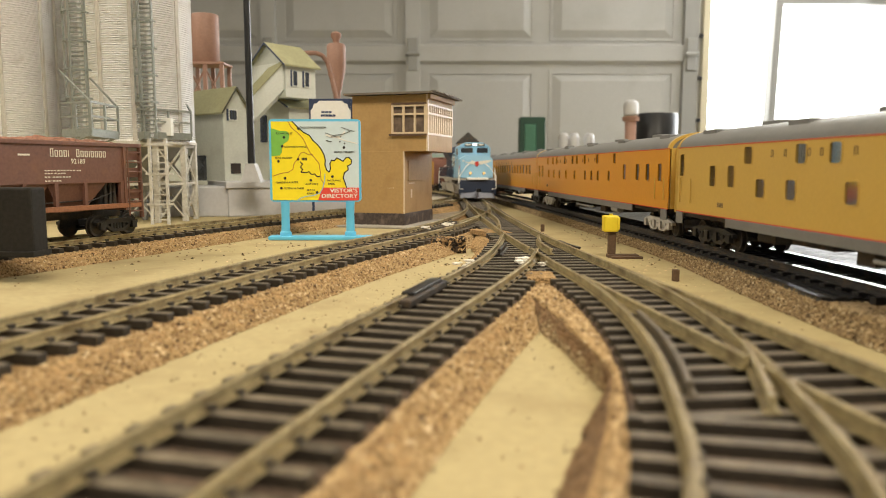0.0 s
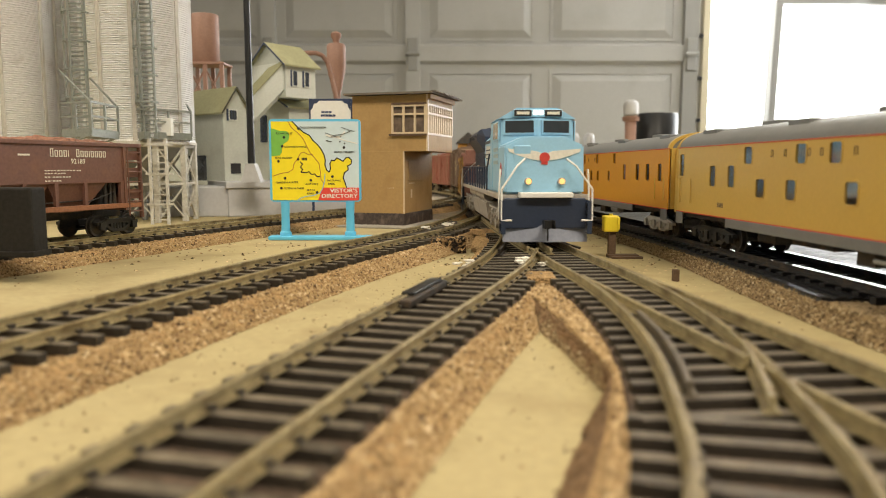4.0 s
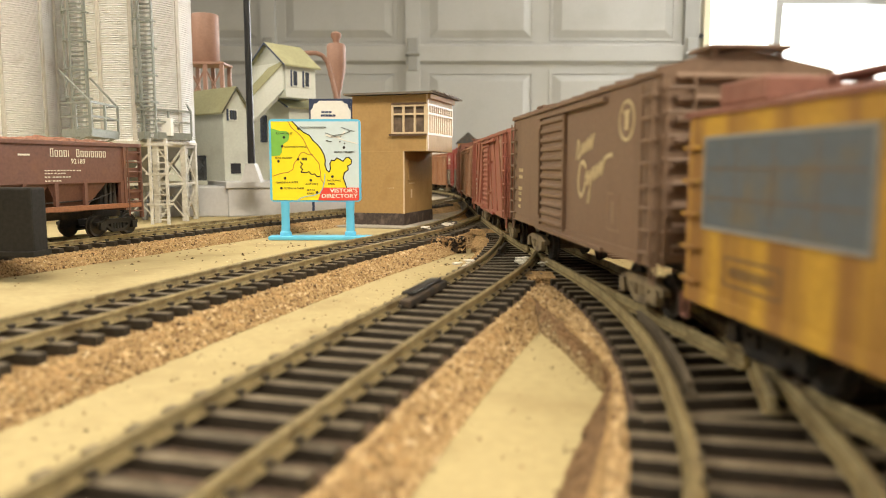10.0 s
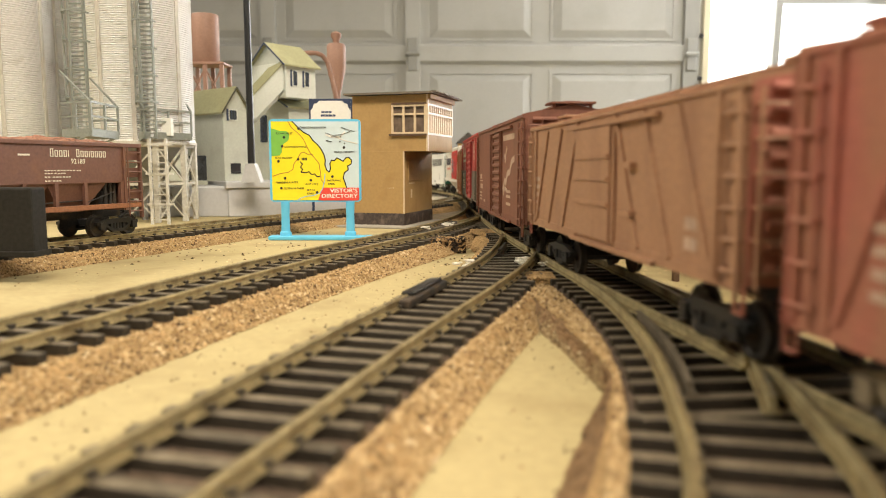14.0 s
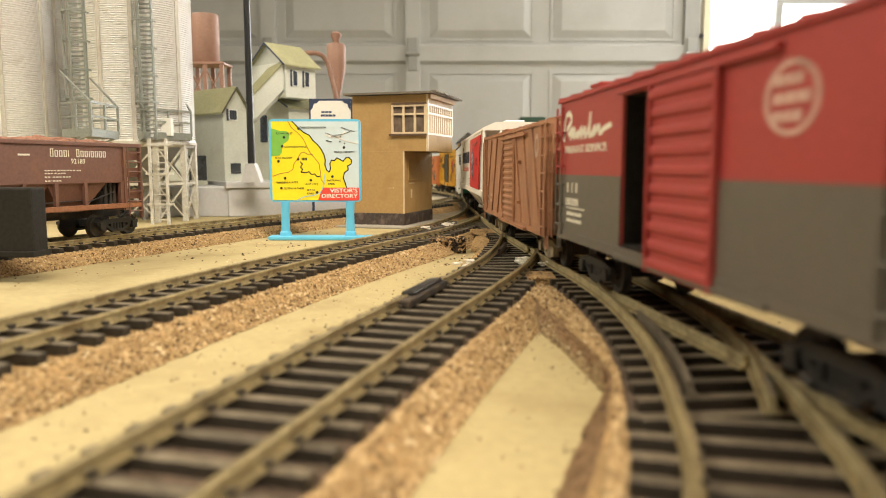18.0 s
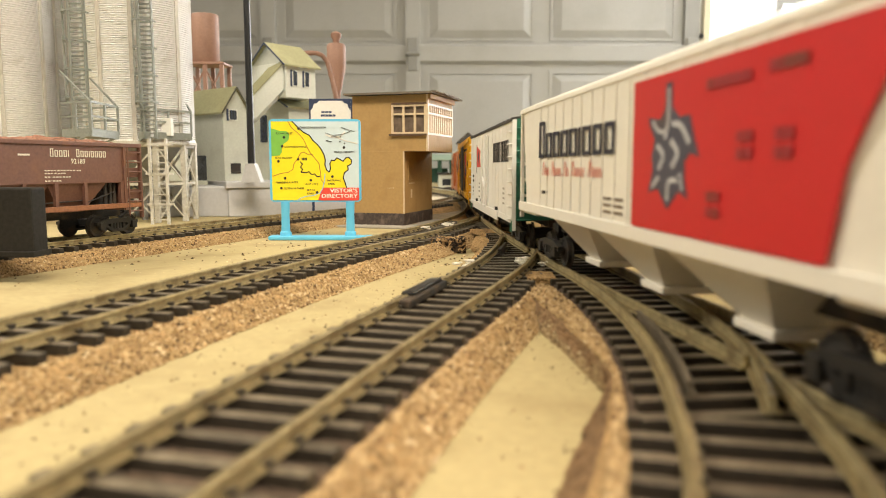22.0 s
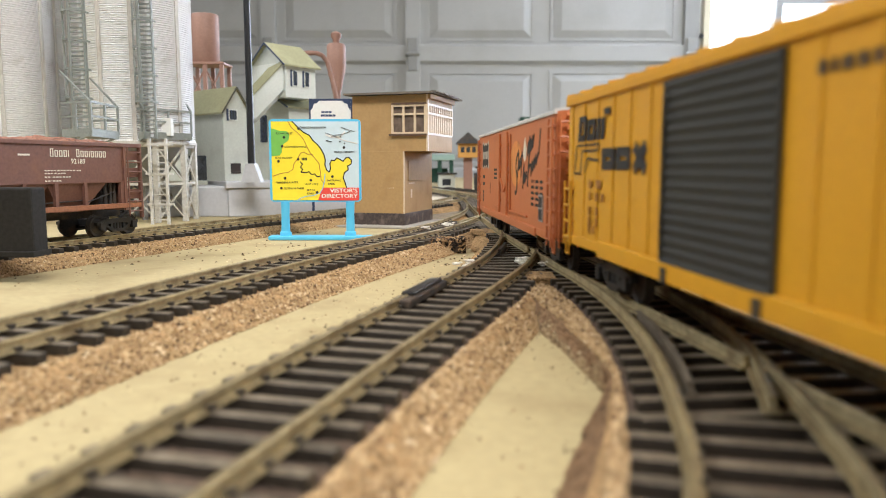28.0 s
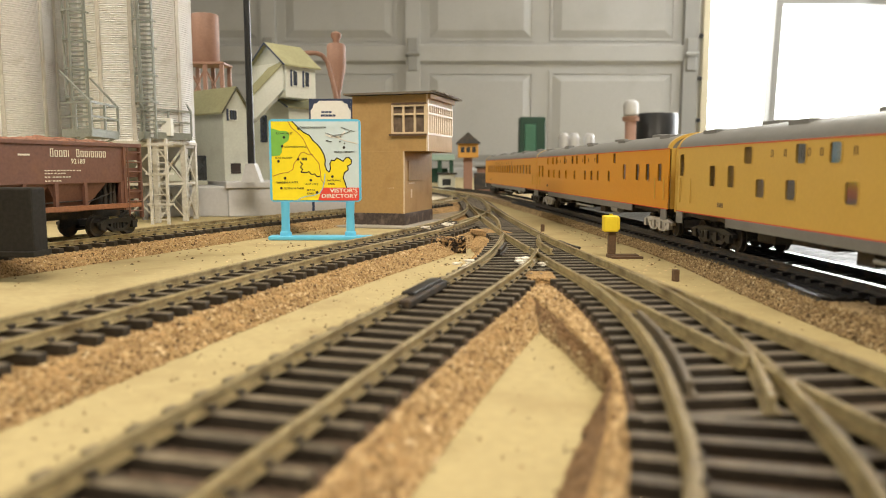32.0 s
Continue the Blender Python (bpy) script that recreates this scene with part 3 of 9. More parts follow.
def bars(car, mat, x, y, z, widths, height, gap=0.35, side=-1, name="lettering"):
    """Unreadable lettering as a row of small raised bars, from x on."""
    bm = bmesh.new()
    for w in widths:
        box(bm, x, x + w, min(y, y + side * 0.09), max(y, y + side * 0.09), z - height / 2, z + height / 2)
        x += w + gap
    return tagged(part(name, bm, mat, car), kind="stuff")


GLYPHS = {"i": "L", "l": "LB", "n": "LRT", "u": "LRB", "o": "LRTB", "t": "CT", "d": "lrtbR", "b": "lrtbL", "v": "V", "x": "X", "w": "LRCB"}


def wordmark(car, mat, x, z, y, shapes, height, width, thick, gap=0.9, low=1.0, lean=0.0, out=-0.12):
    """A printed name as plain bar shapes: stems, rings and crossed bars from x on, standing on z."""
    bm = bmesh.new()

    def bar(ax, az, bx, bz, t=thick):
        d = math.hypot(bx - ax, bz - az)
        nx, nz = -(bz - az) / d * t / 2, (bx - ax) / d * t / 2
        prism(bm, [(px + lean * (pz - z), pz) for px, pz in ((ax + nx, az + nz), (ax - nx, az - nz), (bx - nx, bz - nz), (bx + nx, bz + nz))], "y", y + out, y)

    for k, ch in enumerate(shapes):
        if ch == " ":
            x += width * 0.7
            continue
        marks = GLYPHS[ch]
        w = thick if ch == "i" else width * (1.35 if ch == "w" else 1.0)
        h = height if k == 0 or ch in "db" else height * low
        half = thick / 2
        for mk in marks:
            top = height * low if mk.islower() else h
            if mk in "Ll":
                bar(x + half, z, x + half, z + top)
            elif mk in "Rr":
                bar(x + w - half, z, x + w - half, z + top)
            elif mk == "C":
                bar(x + w / 2, z, x + w / 2, z + top)
            elif mk in "Tt":
                bar(x, z + top - half * 0.8, x + w, z + top - half * 0.8, thick * 0.8)
            elif mk in "Bb":
                bar(x, z + half * 0.8, x + w, z + half * 0.8, thick * 0.8)
            elif mk == "V":
                bar(x + half, z + h, x + w / 2, z)
                bar(x + w - half, z + h, x + w / 2, z)
            elif mk == "X":
                bar(x + half, z, x + w - half, z + h)
                bar(x + half, z + h, x + w - half, z)
        x += w + gap
    return tagged(part("brand_mark", bm, mat, car), kind="stuff")


def disc_mark(car, mat, x, y, z, rx, rz, name="emblem", seg=28, hole=0.0, out=-0.1):
    bm = bmesh.new()
    ring = [(x + rx * math.cos(2 * math.pi * i / seg), z + rz * math.sin(2 * math.pi * i / seg)) for i in range(seg)]
    if not hole:
        prism(bm, ring, "y", y + out, y)
    else:
        for i in range(seg):
            j = (i + 1) % seg
            a, b = ring[i], ring[j]
            c, d = (x + (b[0] - x) * hole, z + (b[1] - z) * hole), (x + (a[0] - x) * hole, z + (a[1] - z) * hole)
            prism(bm, [a, b, c, d], "y", y + out, y)
    return part(name, bm, mat, car)


def shape_mark(car, mat, outline, y, name="emblem", out=-0.1):
    bm = bmesh.new()
    prism(bm, outline, "y", y + out, y)
    return part(name, bm, mat, car)


def stroke(car, mat, pts, width, y, name="script", out=-0.1):
    """A brush stroke in the plane of a car's side."""
    bm = bmesh.new()
    q = [Vector(p) for p in pts]
    fine = [q[0]]
    for i in range(len(q) - 1):
        a, b, c, d = q[max(i - 1, 0)], q[i], q[i + 1], q[min(i + 2, len(q) - 1)]
        for k in range(1, 6):
            t = k / 5
            fine.append(0.5 * (2 * b + (c - a) * t + (2 * a - 5 * b + 4 * c - d) * t**2 + (3 * b - a - 3 * c + d) * t**3))
    rows = []
    for k, f in enumerate(fine):
        t = fine[min(k + 1, len(fine) - 1)] - fine[max(k - 1, 0)]
        d = t.length or 1
        nx, nz = -t.y / d * width / 2, t.x / d * width / 2
        rows.append([bm.verts.new(v) for v in ((f.x + nx, y + out, f.y + nz), (f.x - nx, y + out, f.y - nz), (f.x - nx, y, f.y - nz), (f.x + nx, y, f.y + nz))])
    for a, b in zip(rows, rows[1:]):
        for i in range(4):
            bm.faces.new((a[i], a[(i + 1) % 4], b[(i + 1) % 4], b[i]))
    bm.faces.new(rows[0])
    bm.faces.new(rows[-1][::-1])
    return part(name, bm, mat, car)


def house_car(name, label, L, w, zb, zt, side_mat, roof_mat, end_mat, truck_mat=None, roof="ribbed", peak=3.6, bogie=None, wheelmat=None, walkway=True, sill=True, end_ribs=9, doorway=None):
    """Body, roof, ends, underframe, trucks and couplers that all closed cars share."""
    car = thing(name, at(0, 0), label, "freight car", "cars of the passing freight train")
    h = L / 2
    if doorway:
        x0, x1 = doorway
        bm = bmesh.new()
        for a, b, c, d, e, f in ((-h + 1, x0, -w, w, zb, zt), (x1, h - 1, -w, w, zb, zt), (x0, x1, w - 1, w, zb, zt), (x0, x1, -w, w - 1, zb, zb + 1.2), (x0, x1, -w, w - 1, zt - 3.2, zt)):
            box(bm, a, b, c, d, e, f)
    else:
        bm = block(-h + 1, h - 1, -w, w, zb, zt, 0.25)
    part("body", bm, side_mat, car)
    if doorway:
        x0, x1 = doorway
        # black panels added inside, standing for the opening's deep shade
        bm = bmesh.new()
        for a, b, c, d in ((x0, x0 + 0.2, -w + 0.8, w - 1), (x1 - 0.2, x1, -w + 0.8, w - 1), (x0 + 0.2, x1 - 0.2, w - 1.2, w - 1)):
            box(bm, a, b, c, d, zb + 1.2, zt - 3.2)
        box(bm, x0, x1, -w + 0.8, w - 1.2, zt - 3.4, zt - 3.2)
        part("shade_panels", bm, MATT_BLACK, car, "black panels that stand for the unlit inside of the car")
    for sd in (-1, 1):
        bm = bmesh.new()
        x0, x1 = (h - 1.0, h - 0.2) if sd > 0 else (-h + 0.2, -h + 1.0)
        box(bm, x0, x1, -w + 0.3, w - 0.3, zb, zt)
        prism(bm, [(-w + 0.3, zt), (w - 0.3, zt), (0, zt + peak - 0.3)], "x", x0, x1)
        part("end_wall", bm, end_mat, car)
        for k in range(end_ribs):
            bm = bmesh.new()
            z = zb + (zt - zb) * (k + 0.7) / end_ribs
            xa = h - 0.2 if sd > 0 else -h + 0.2
            xo = xa + sd * 0.9
            prism(bm, [(xa, z - 1.0), (xo, z - 0.2), (xo, z + 0.2), (xa, z + 1.0)] if sd > 0 else [(xa, z - 1.0), (xa, z + 1.0), (xo, z + 0.2), (xo, z - 0.2)], "y", -w + 3, w - 3)
            part("end_rib", bm, end_mat, car)
    bm = bmesh.new()
    prism(bm, [(-w - 0.6, zt - 0.7), (-w - 0.6, zt + 0.2), (0, zt + peak), (w + 0.6, zt + 0.2), (w + 0.6, zt - 0.7), (w - 0.4, zt - 0.7), (0, zt + peak - 1.0), (-w + 0.4, zt - 0.7)], "x", -h + 0.3, h - 0.3)
    roof_ob = part("roof", bm, roof_mat, car)
    if roof == "ribbed":
        n = int(L / 11)
        bm = bmesh.new()
        prism(bm, [(-w - 0.5, zt + 0.1), (0, zt + peak), (w + 0.5, zt + 0.1), (w + 0.5, zt + 0.75), (0, zt + peak + 0.6), (-w - 0.5, zt + 0.75)], "x", -0.5, 0.5)
        me = mesh_of(bm, "roof_rib", roof_mat)
        for k in range(n + 1):
            put("roof_rib", me, roof_ob, at(-h + 1 + (L - 2) * k / n, 0, 0))
    if walkway:
        walk_thing = part("running_board", block(-h + 0.5, h - 0.5, -2.8, -1.05, zt + peak + 1.0, zt + peak + 1.6), roof_mat, car)
        for y in (-0.9, 1.05):
            part("plank", block(-h + 0.5, h - 0.5, y, y + 1.75, zt + peak + 1.0, zt + peak + 1.6), roof_mat, walk_thing)
        bm = bmesh.new()
        for k in range(int(L / 13)):
            x = -h + 6 + k * 13
            box(bm, x - 0.4, x + 0.4, -3, 3, zt + peak + 0.2, zt + peak + 1.0)
        part("bracket", bm, roof_mat, walk_thing)
        for sd in (-1, 1):
            part("end_platform", block(*sorted((sd * (h - 9), sd * (h + 1.2))), -8, 8, zt + peak + 0.5, zt + peak + 1.3, 0.2), roof_mat, walk_thing)
            for yy in (-6.5, 6.5):
                part("platform_prop", block(*sorted((sd * (h - 1.2), sd * (h - 0.2))), yy - 0.5, yy + 0.5, zt + 0.6, zt + peak + 0.5), roof_mat, walk_thing)
    bm = bmesh.new()
    box(bm, -h + 3, h - 3, -2.6, 2.6, 8.5, zb + 0.5)
    for x in (-h * 0.36, -h * 0.12, h * 0.12, h * 0.36):
        box(bm, x - 0.7, x + 0.7, -w + 1, w - 1, zb - 2.0, zb)
    rod(bm, (-14, -6, zb - 2.6), (-4, -6, zb - 2.6), 2.4, 12)
    box(bm, 6, 12, -10, -5.5, zb - 4.2, zb)
    part("underframe", bm, DARK, car)
    add_trucks(car, bogie or h - 20, truck_mat or DARK, wheelmat)
    add_couplers(car, h)
    if sill:
        for sd in (-1, 1):
            part("side_sill", block(-h + 1.5, h - 1.5, sd * w - 0.35, sd * w + 0.35, zb - 1.0, zb + 1.2), side_mat, car)
        for x in (-h + 1.5, h - 1.5):
            for sd in (-1, 1):
                bm = bmesh.new()
                for dx in (-1.6, 1.6):
                    rod(bm, (x + dx * 0.8, sd * w, zb), (x + dx * 0.8, sd * w, zb - 4.2), 0.3, 6)
                rod(bm, (x - 1.3, sd * w, zb - 4.2), (x + 1.3, sd * w, zb - 4.2), 0.3, 6)
                part("stirrup_step", bm, end_mat, car)
    return car


def brake_wheel(car, mat, x, y, z, r=3.2):
    bm = bmesh.new()
    seg = 20
    for i in range(seg):
        a, b = 2 * math.pi * i / seg, 2 * math.pi * (i + 1) / seg
        rod(bm, (x, y + r * math.cos(a), z + r * math.sin(a)), (x, y + r * math.cos(b), z + r * math.sin(b)), 0.3, 5)
    for i in range(4):
        a = math.pi * i / 4
        rod(bm, (x, y - r * math.cos(a), z - r * math.sin(a)), (x, y + r * math.cos(a), z + r * math.sin(a)), 0.22, 5)
    return part("brake_wheel", bm, mat, car)


def ribbed_door(car, mat, x0, x1, y, z0, z1, ribs=11, out=-1.1, label=""):
    bm = bmesh.new()
    box(bm, x0, x1, y + out * 0.5, y, z0, z1)
    d = part("door", bm, mat, car, label)
    for x in (x0, x1 - 1.0):
        part("door_edge", block(x, x + 1.0, y + out, y + out * 0.5, z0, z1), mat, d)
    hh = (z1 - z0) / ribs * 0.34
    bm = bmesh.new()
    prism(bm, [(y + out * 0.5, -hh), (y + out * 1.15, -hh * 0.4), (y + out * 1.15, hh * 0.4), (y + out * 0.5, hh)], "x", x0 + 1.2, x1 - 1.2)
    me = mesh_of(bm, "door_rib", mat)
    for k in range(ribs):
        put("door_rib", me, d, at(0, 0, z0 + (z1 - z0) * (k + 0.5) / ribs))
    bm = bmesh.new()
    rod(bm, (x0 + 1.8, y + out - 0.5, z0 + 3), (x0 + 1.8, y + out - 0.5, z1 - 3), 0.3, 6)
    part("latch_bar", bm, mat, d)
    return d


def door_tracks(car, mat, x0, x1, y, z0, z1, out=-1.2):
    for name, z in (("upper_door_track", z1 + 0.6), ("lower_door_track", z0 - 0.7)):
        part(name, block(x0, x1, min(y, y + out), max(y, y + out), z - 0.5, z + 0.5), mat, car)


def side_ladders(car, mat, L, w, zb, zt, rungs=7, width=5.2, stiles=True):
    h = L / 2
    for x0 in (-h + 1.2, h - 1.2 - width):
        for sd in (-1, 1):
            ladder("side_ladder", car, mat, x0, x0 + width, sd * w, zb - 0.5, zt - 2, rungs, out=sd * 0.9, stiles=stiles)
    for sd in (-1, 1):
        for y0 in (-w + 1, w - 1 - width):
            ladder("end_ladder", car, mat, y0, y0 + width, sd * (h - 0.2), zb - 0.5, zt - 1, rungs, end=True, out=sd * 1.3, stiles=stiles)


def paint(name, colour, rough=0.5, stain=(0.1, 0.06, 0.035), amount=0.3, size=14, vary=0.08, bump=0.08, streak=1.0):
    return material(name, colour, rough, grain=1.2, vary=vary, bump=bump, stain=stain, stain_size=size, stain_amount=amount, streak=streak)


YELLOW_W = paint("weathered_reefer_yellow", (0.54, 0.325, 0.045), 0.6, (0.25, 0.12, 0.04), 0.95, 7, 0.12, 0.15, streak=0.1)
REEFER_BROWN = paint("faded_red_brown_boards", (0.25, 0.115, 0.083), 0.65, (0.20, 0.08, 0.055), 0.5, 6, 0.15, 0.15, streak=0.2)
FAINT_INK = paint("faint_cream_lettering", (0.46, 0.33, 0.25), 0.6)
FADED_INK = paint("faded_dark_lettering", (0.15, 0.10, 0.055), 0.65)
OXIDE = paint("oxide_red_paint", (0.185, 0.07, 0.042), 0.6, (0.13, 0.05, 0.03), 0.5, 8, 0.12, streak=0.3)
BROWN = paint("box_car_brown", (0.205, 0.132, 0.086), 0.6, (0.17, 0.105, 0.068), 0.4, 9, 0.1, streak=0.3)
RED_W = paint("faded_red_box_car", (0.33, 0.105, 0.075), 0.6, (0.30, 0.15, 0.085), 0.85, 8, 0.12, streak=0.25)
TAN_W = paint("faded_tan_brown", (0.34, 0.185, 0.105), 0.6, (0.24, 0.12, 0.07), 0.5, 8, 0.12, streak=0.25)
RUST_W = paint("rusty_orange_brown", (0.36, 0.172, 0.088), 0.6, (0.25, 0.115, 0.06), 0.7, 7, 0.12, streak=0.25)
NY_RED = paint("bright_freight_red", (0.34, 0.045, 0.04), 0.5, (0.32, 0.045, 0.038), 0.3, 12, streak=0.3)
NY_GREY = paint("slate_grey_paint", (0.115, 0.102, 0.08), 0.5, (0.11, 0.10, 0.08), 0.3, 12, streak=0.3)
CREAM_W = paint("glossy_white_plastic", (0.80, 0.77, 0.69), 0.35, (0.75, 0.71, 0.62), 0.25, 18, 0.03, 0.02)
PLUG_WHITE = paint("cool_white_plastic", (0.79, 0.785, 0.74), 0.32, (0.73, 0.725, 0.68), 0.25, 18, 0.03, 0.02)
PANEL_RED = paint("red_panel_print", (0.54, 0.014, 0.018), 0.5, (0.57, 0.016, 0.018), 0.2, 18, 0.03, 0.02)
GREEN_END = paint("dark_green_end", (0.015, 0.13, 0.075), 0.45, (0.02, 0.09, 0.06), 0.3, 14)
RB_YELLOW = paint("golden_yellow_paint", (0.60, 0.305, 0.003), 0.46, (0.54, 0.26, 0.003), 0.3, 18, 0.04, 0.03)
FAINT_BROWN = paint("rubbed_brown_print", (0.30, 0.12, 0.012), 0.5)
RB_DOOR = paint("charcoal_door_paint", (0.027, 0.028, 0.025), 0.6, (0.025, 0.025, 0.022), 0.3, 16)
FR_ORANGE = paint("salmon_orange_paint", (0.47, 0.145, 0.042), 0.48, (0.40, 0.115, 0.035), 0.35, 18, 0.05, 0.04)
ROOF_BLACK = paint("black_car_cement_roof", (0.035, 0.033, 0.03), 0.7, (0.06, 0.05, 0.04), 0.4, 12)
SILVER_ROOF = paint("galvanised_roof", (0.55, 0.55, 0.53), 0.4, (0.4, 0.39, 0.36), 0.4, 14)
TRUCK_TAN = paint("dusty_tan_truck", (0.25, 0.20, 0.12), 0.7, (0.07, 0.05, 0.035), 0.5, 4)
TRUCK_BLACK = paint("black_truck", (0.016, 0.016, 0.016), 0.5, (0.04, 0.032, 0.023), 0.3, 4)
TRAIN = []
_offset = [0.0]


def couple(car, L, gap, bogie):
    TRAIN.append((car, _offset[0] + L / 2, bogie))
    _offset[0] += L + gap


def reefer():
    L, w, zb, zt = 146, 17, 10, 40.5
    car = house_car("refrigerator_car", "weathered yellow wooden refrigerator car with brown roof and ends", L, w, zb, zt, YELLOW_W, REEFER_BROWN, REEFER_BROWN, TRUCK_BLACK, roof="plain", peak=3.4, end_ribs=0)
    for sd in (-1, 1):
        for k in range(12):
            x = sd * (L / 2 - 0.2)
            part("end_board", block(min(x, x + sd * 0.25), max(x, x + sd * 0.25), -w + 1 + k * 2.68, -w + 3.5 + k * 2.68, zb, zt), REEFER_BROWN, car)
        ladder("end_ladder", car, REEFER_BROWN, -w + 2.5, -w + 9.5, sd * (L / 2 + 0.1), zb + 1, zt - 3, 5, end=True, out=sd * 1.5, stiles=False)
        part("brake_step", block(*sorted((sd * L / 2, sd * (L / 2 + 4.5))), -2, 8, zt - 9, zt - 8.2), REEFER_BROWN, car)
    y = -w
    bm = bmesh.new()
    for k in range(70):
        x = -L / 2 + 2 + (L - 4) * k / 70
        box(bm, x, x + 1.75, y - 0.18, y, zb + 0.4, zt - 0.4)
    part("siding_board", bm, YELLOW_W, car)["kind"] = "stuff"
    part("hatch_door", block(-7, 15, y - 0.75, y, zb + 2, zt - 3, 0.2), YELLOW_W, car, "double hatch door with strap hinges")
    for z in (zb + 6, zb + 14, zt - 9, zt - 5):
        for x0, x1 in ((-10, -0.5), (8.5, 18)):
            part("strap_hinge", block(x0, x1, y - 1.2, y - 0.1, z - 0.5, z + 0.5), YELLOW_W, car)
    bm = bmesh.new()
    rod(bm, (4, y - 1.4, zb + 3), (4, y - 1.4, zt - 4), 0.4, 6)
    part("latch_bar", bm, YELLOW_W, car)
    plaque = part("plaque", block(-65, -25, y - 0.5, y, 22.2, 36.0, 0.1), paint("blue_grey_plaque", (0.10, 0.125, 0.15), 0.6, (0.15, 0.13, 0.09), 0.6, 5), car, "faded blue-grey advertising plaque")
    for z in (26.6, 31.2):
        part("plaque_line", block(-64, -26, y - 0.56, y - 0.5, z, z + 0.25), FADED_INK, plaque)
    for x in (-55, -45, -35):
        part("plaque_line", block(x, x + 0.25, y - 0.55, y - 0.5, 23, 35.2), FADED_INK, plaque)
    for a, b, c, d in ((-65.5, -65, 21.8, 36.4), (-25, -24.5, 21.8, 36.4), (-65.5, -24.5, 21.6, 22.2), (-65.5, -24.5, 36.0, 36.5)):
        part("plaque_border", block(a, b, y - 0.55, y, c, d), STEEL, plaque)
    for a, b, c, d in ((-58, -57.6, zb + 3.4, zb + 8), (-42.4, -42, zb + 3.4, zb + 8), (-58, -42, zb + 7.6, zb + 8), (-58, -42, zb + 3.4, zb + 3.8)):
        part("lettering_box", block(a, b, y - 0.25, y - 0.15, c, d), FADED_INK, car)
    bars(car, FADED_INK, -56, y - 0.2, zb + 5.7, (0.8,) * 9, 1.6, 0.6)
    bars(car, FADED_INK, 16, y - 0.2, zb + 15.8, (1.6, 1.4, 1.7, 1.5, 0.8, 1.4, 1.4, 1.5), 3.0, 0.75)
    bars(car, FADED_INK, 37, y - 0.2, zb + 15.8, (1.7, 1.4, 0.8, 1.6, 1.5, 1.4, 1.2), 3.0, 0.75)
    bars(car, FADED_INK, 20, y - 0.2, zb + 12.2, (0.9,) * 22, 1.0, 0.6)
    bars(car, FADED_INK, 17, y - 0.2, zb + 8.6, (1.3, 1.2, 1.4, 1.2, 1.2, 1.3, 1.2), 2.2, 0.7)
    bars(car, FADED_INK, 33, y - 0.2, zb + 8.6, (1.3, 1.2, 1.4, 1.2, 1.2, 1.3, 1.2, 1.4, 1.2), 2.2, 0.7)
    bars(car, FADED_INK, 27, y - 0.2, zb + 5.2, (0.9,) * 12, 1.4, 0.6)
    shape_mark(car, FADED_INK, [(31, zb + 28), (33, zb + 29), (34, zb + 25.5), (36, zb + 28.5), (38, zb + 28), (36, zb + 23), (34.5, zb + 20.8), (33, zb + 23)], y - 0.18)
    for x0 in (-L / 2 + 1.5, L / 2 - 7):
        ladder("side_ladder", car, YELLOW_W, x0, x0 + 5.5, y, zb, zt - 3, 5, out=-1.0, stiles=False)
    brake_wheel(car, REEFER_BROWN, L / 2 + 2, 4, zt - 1)
    for sx in (-1, 1):
        for sy in (-1, 1):
            x, yy = sx * (L / 2 - 13), sy * 9.5
            part("ice_hatch", block(x - 7, x + 7, yy - 5, yy + 5, zt + 0.8, zt + 4.4, 0.4), REEFER_BROWN, car, "raised roof ice hatch")
    # a heap of crumbly load dust on the roof
    for k, (x, yy) in enumerate(((-5, -6), (12, 4), (30, -3))):
        part("roof_rib", block(x - 9, x + 9, yy - 5, yy + 5, zt + 1.6, zt + 3.4, 0.6), REEFER_BROWN, car)
    couple(car, L, 11.5, L / 2 - 22)


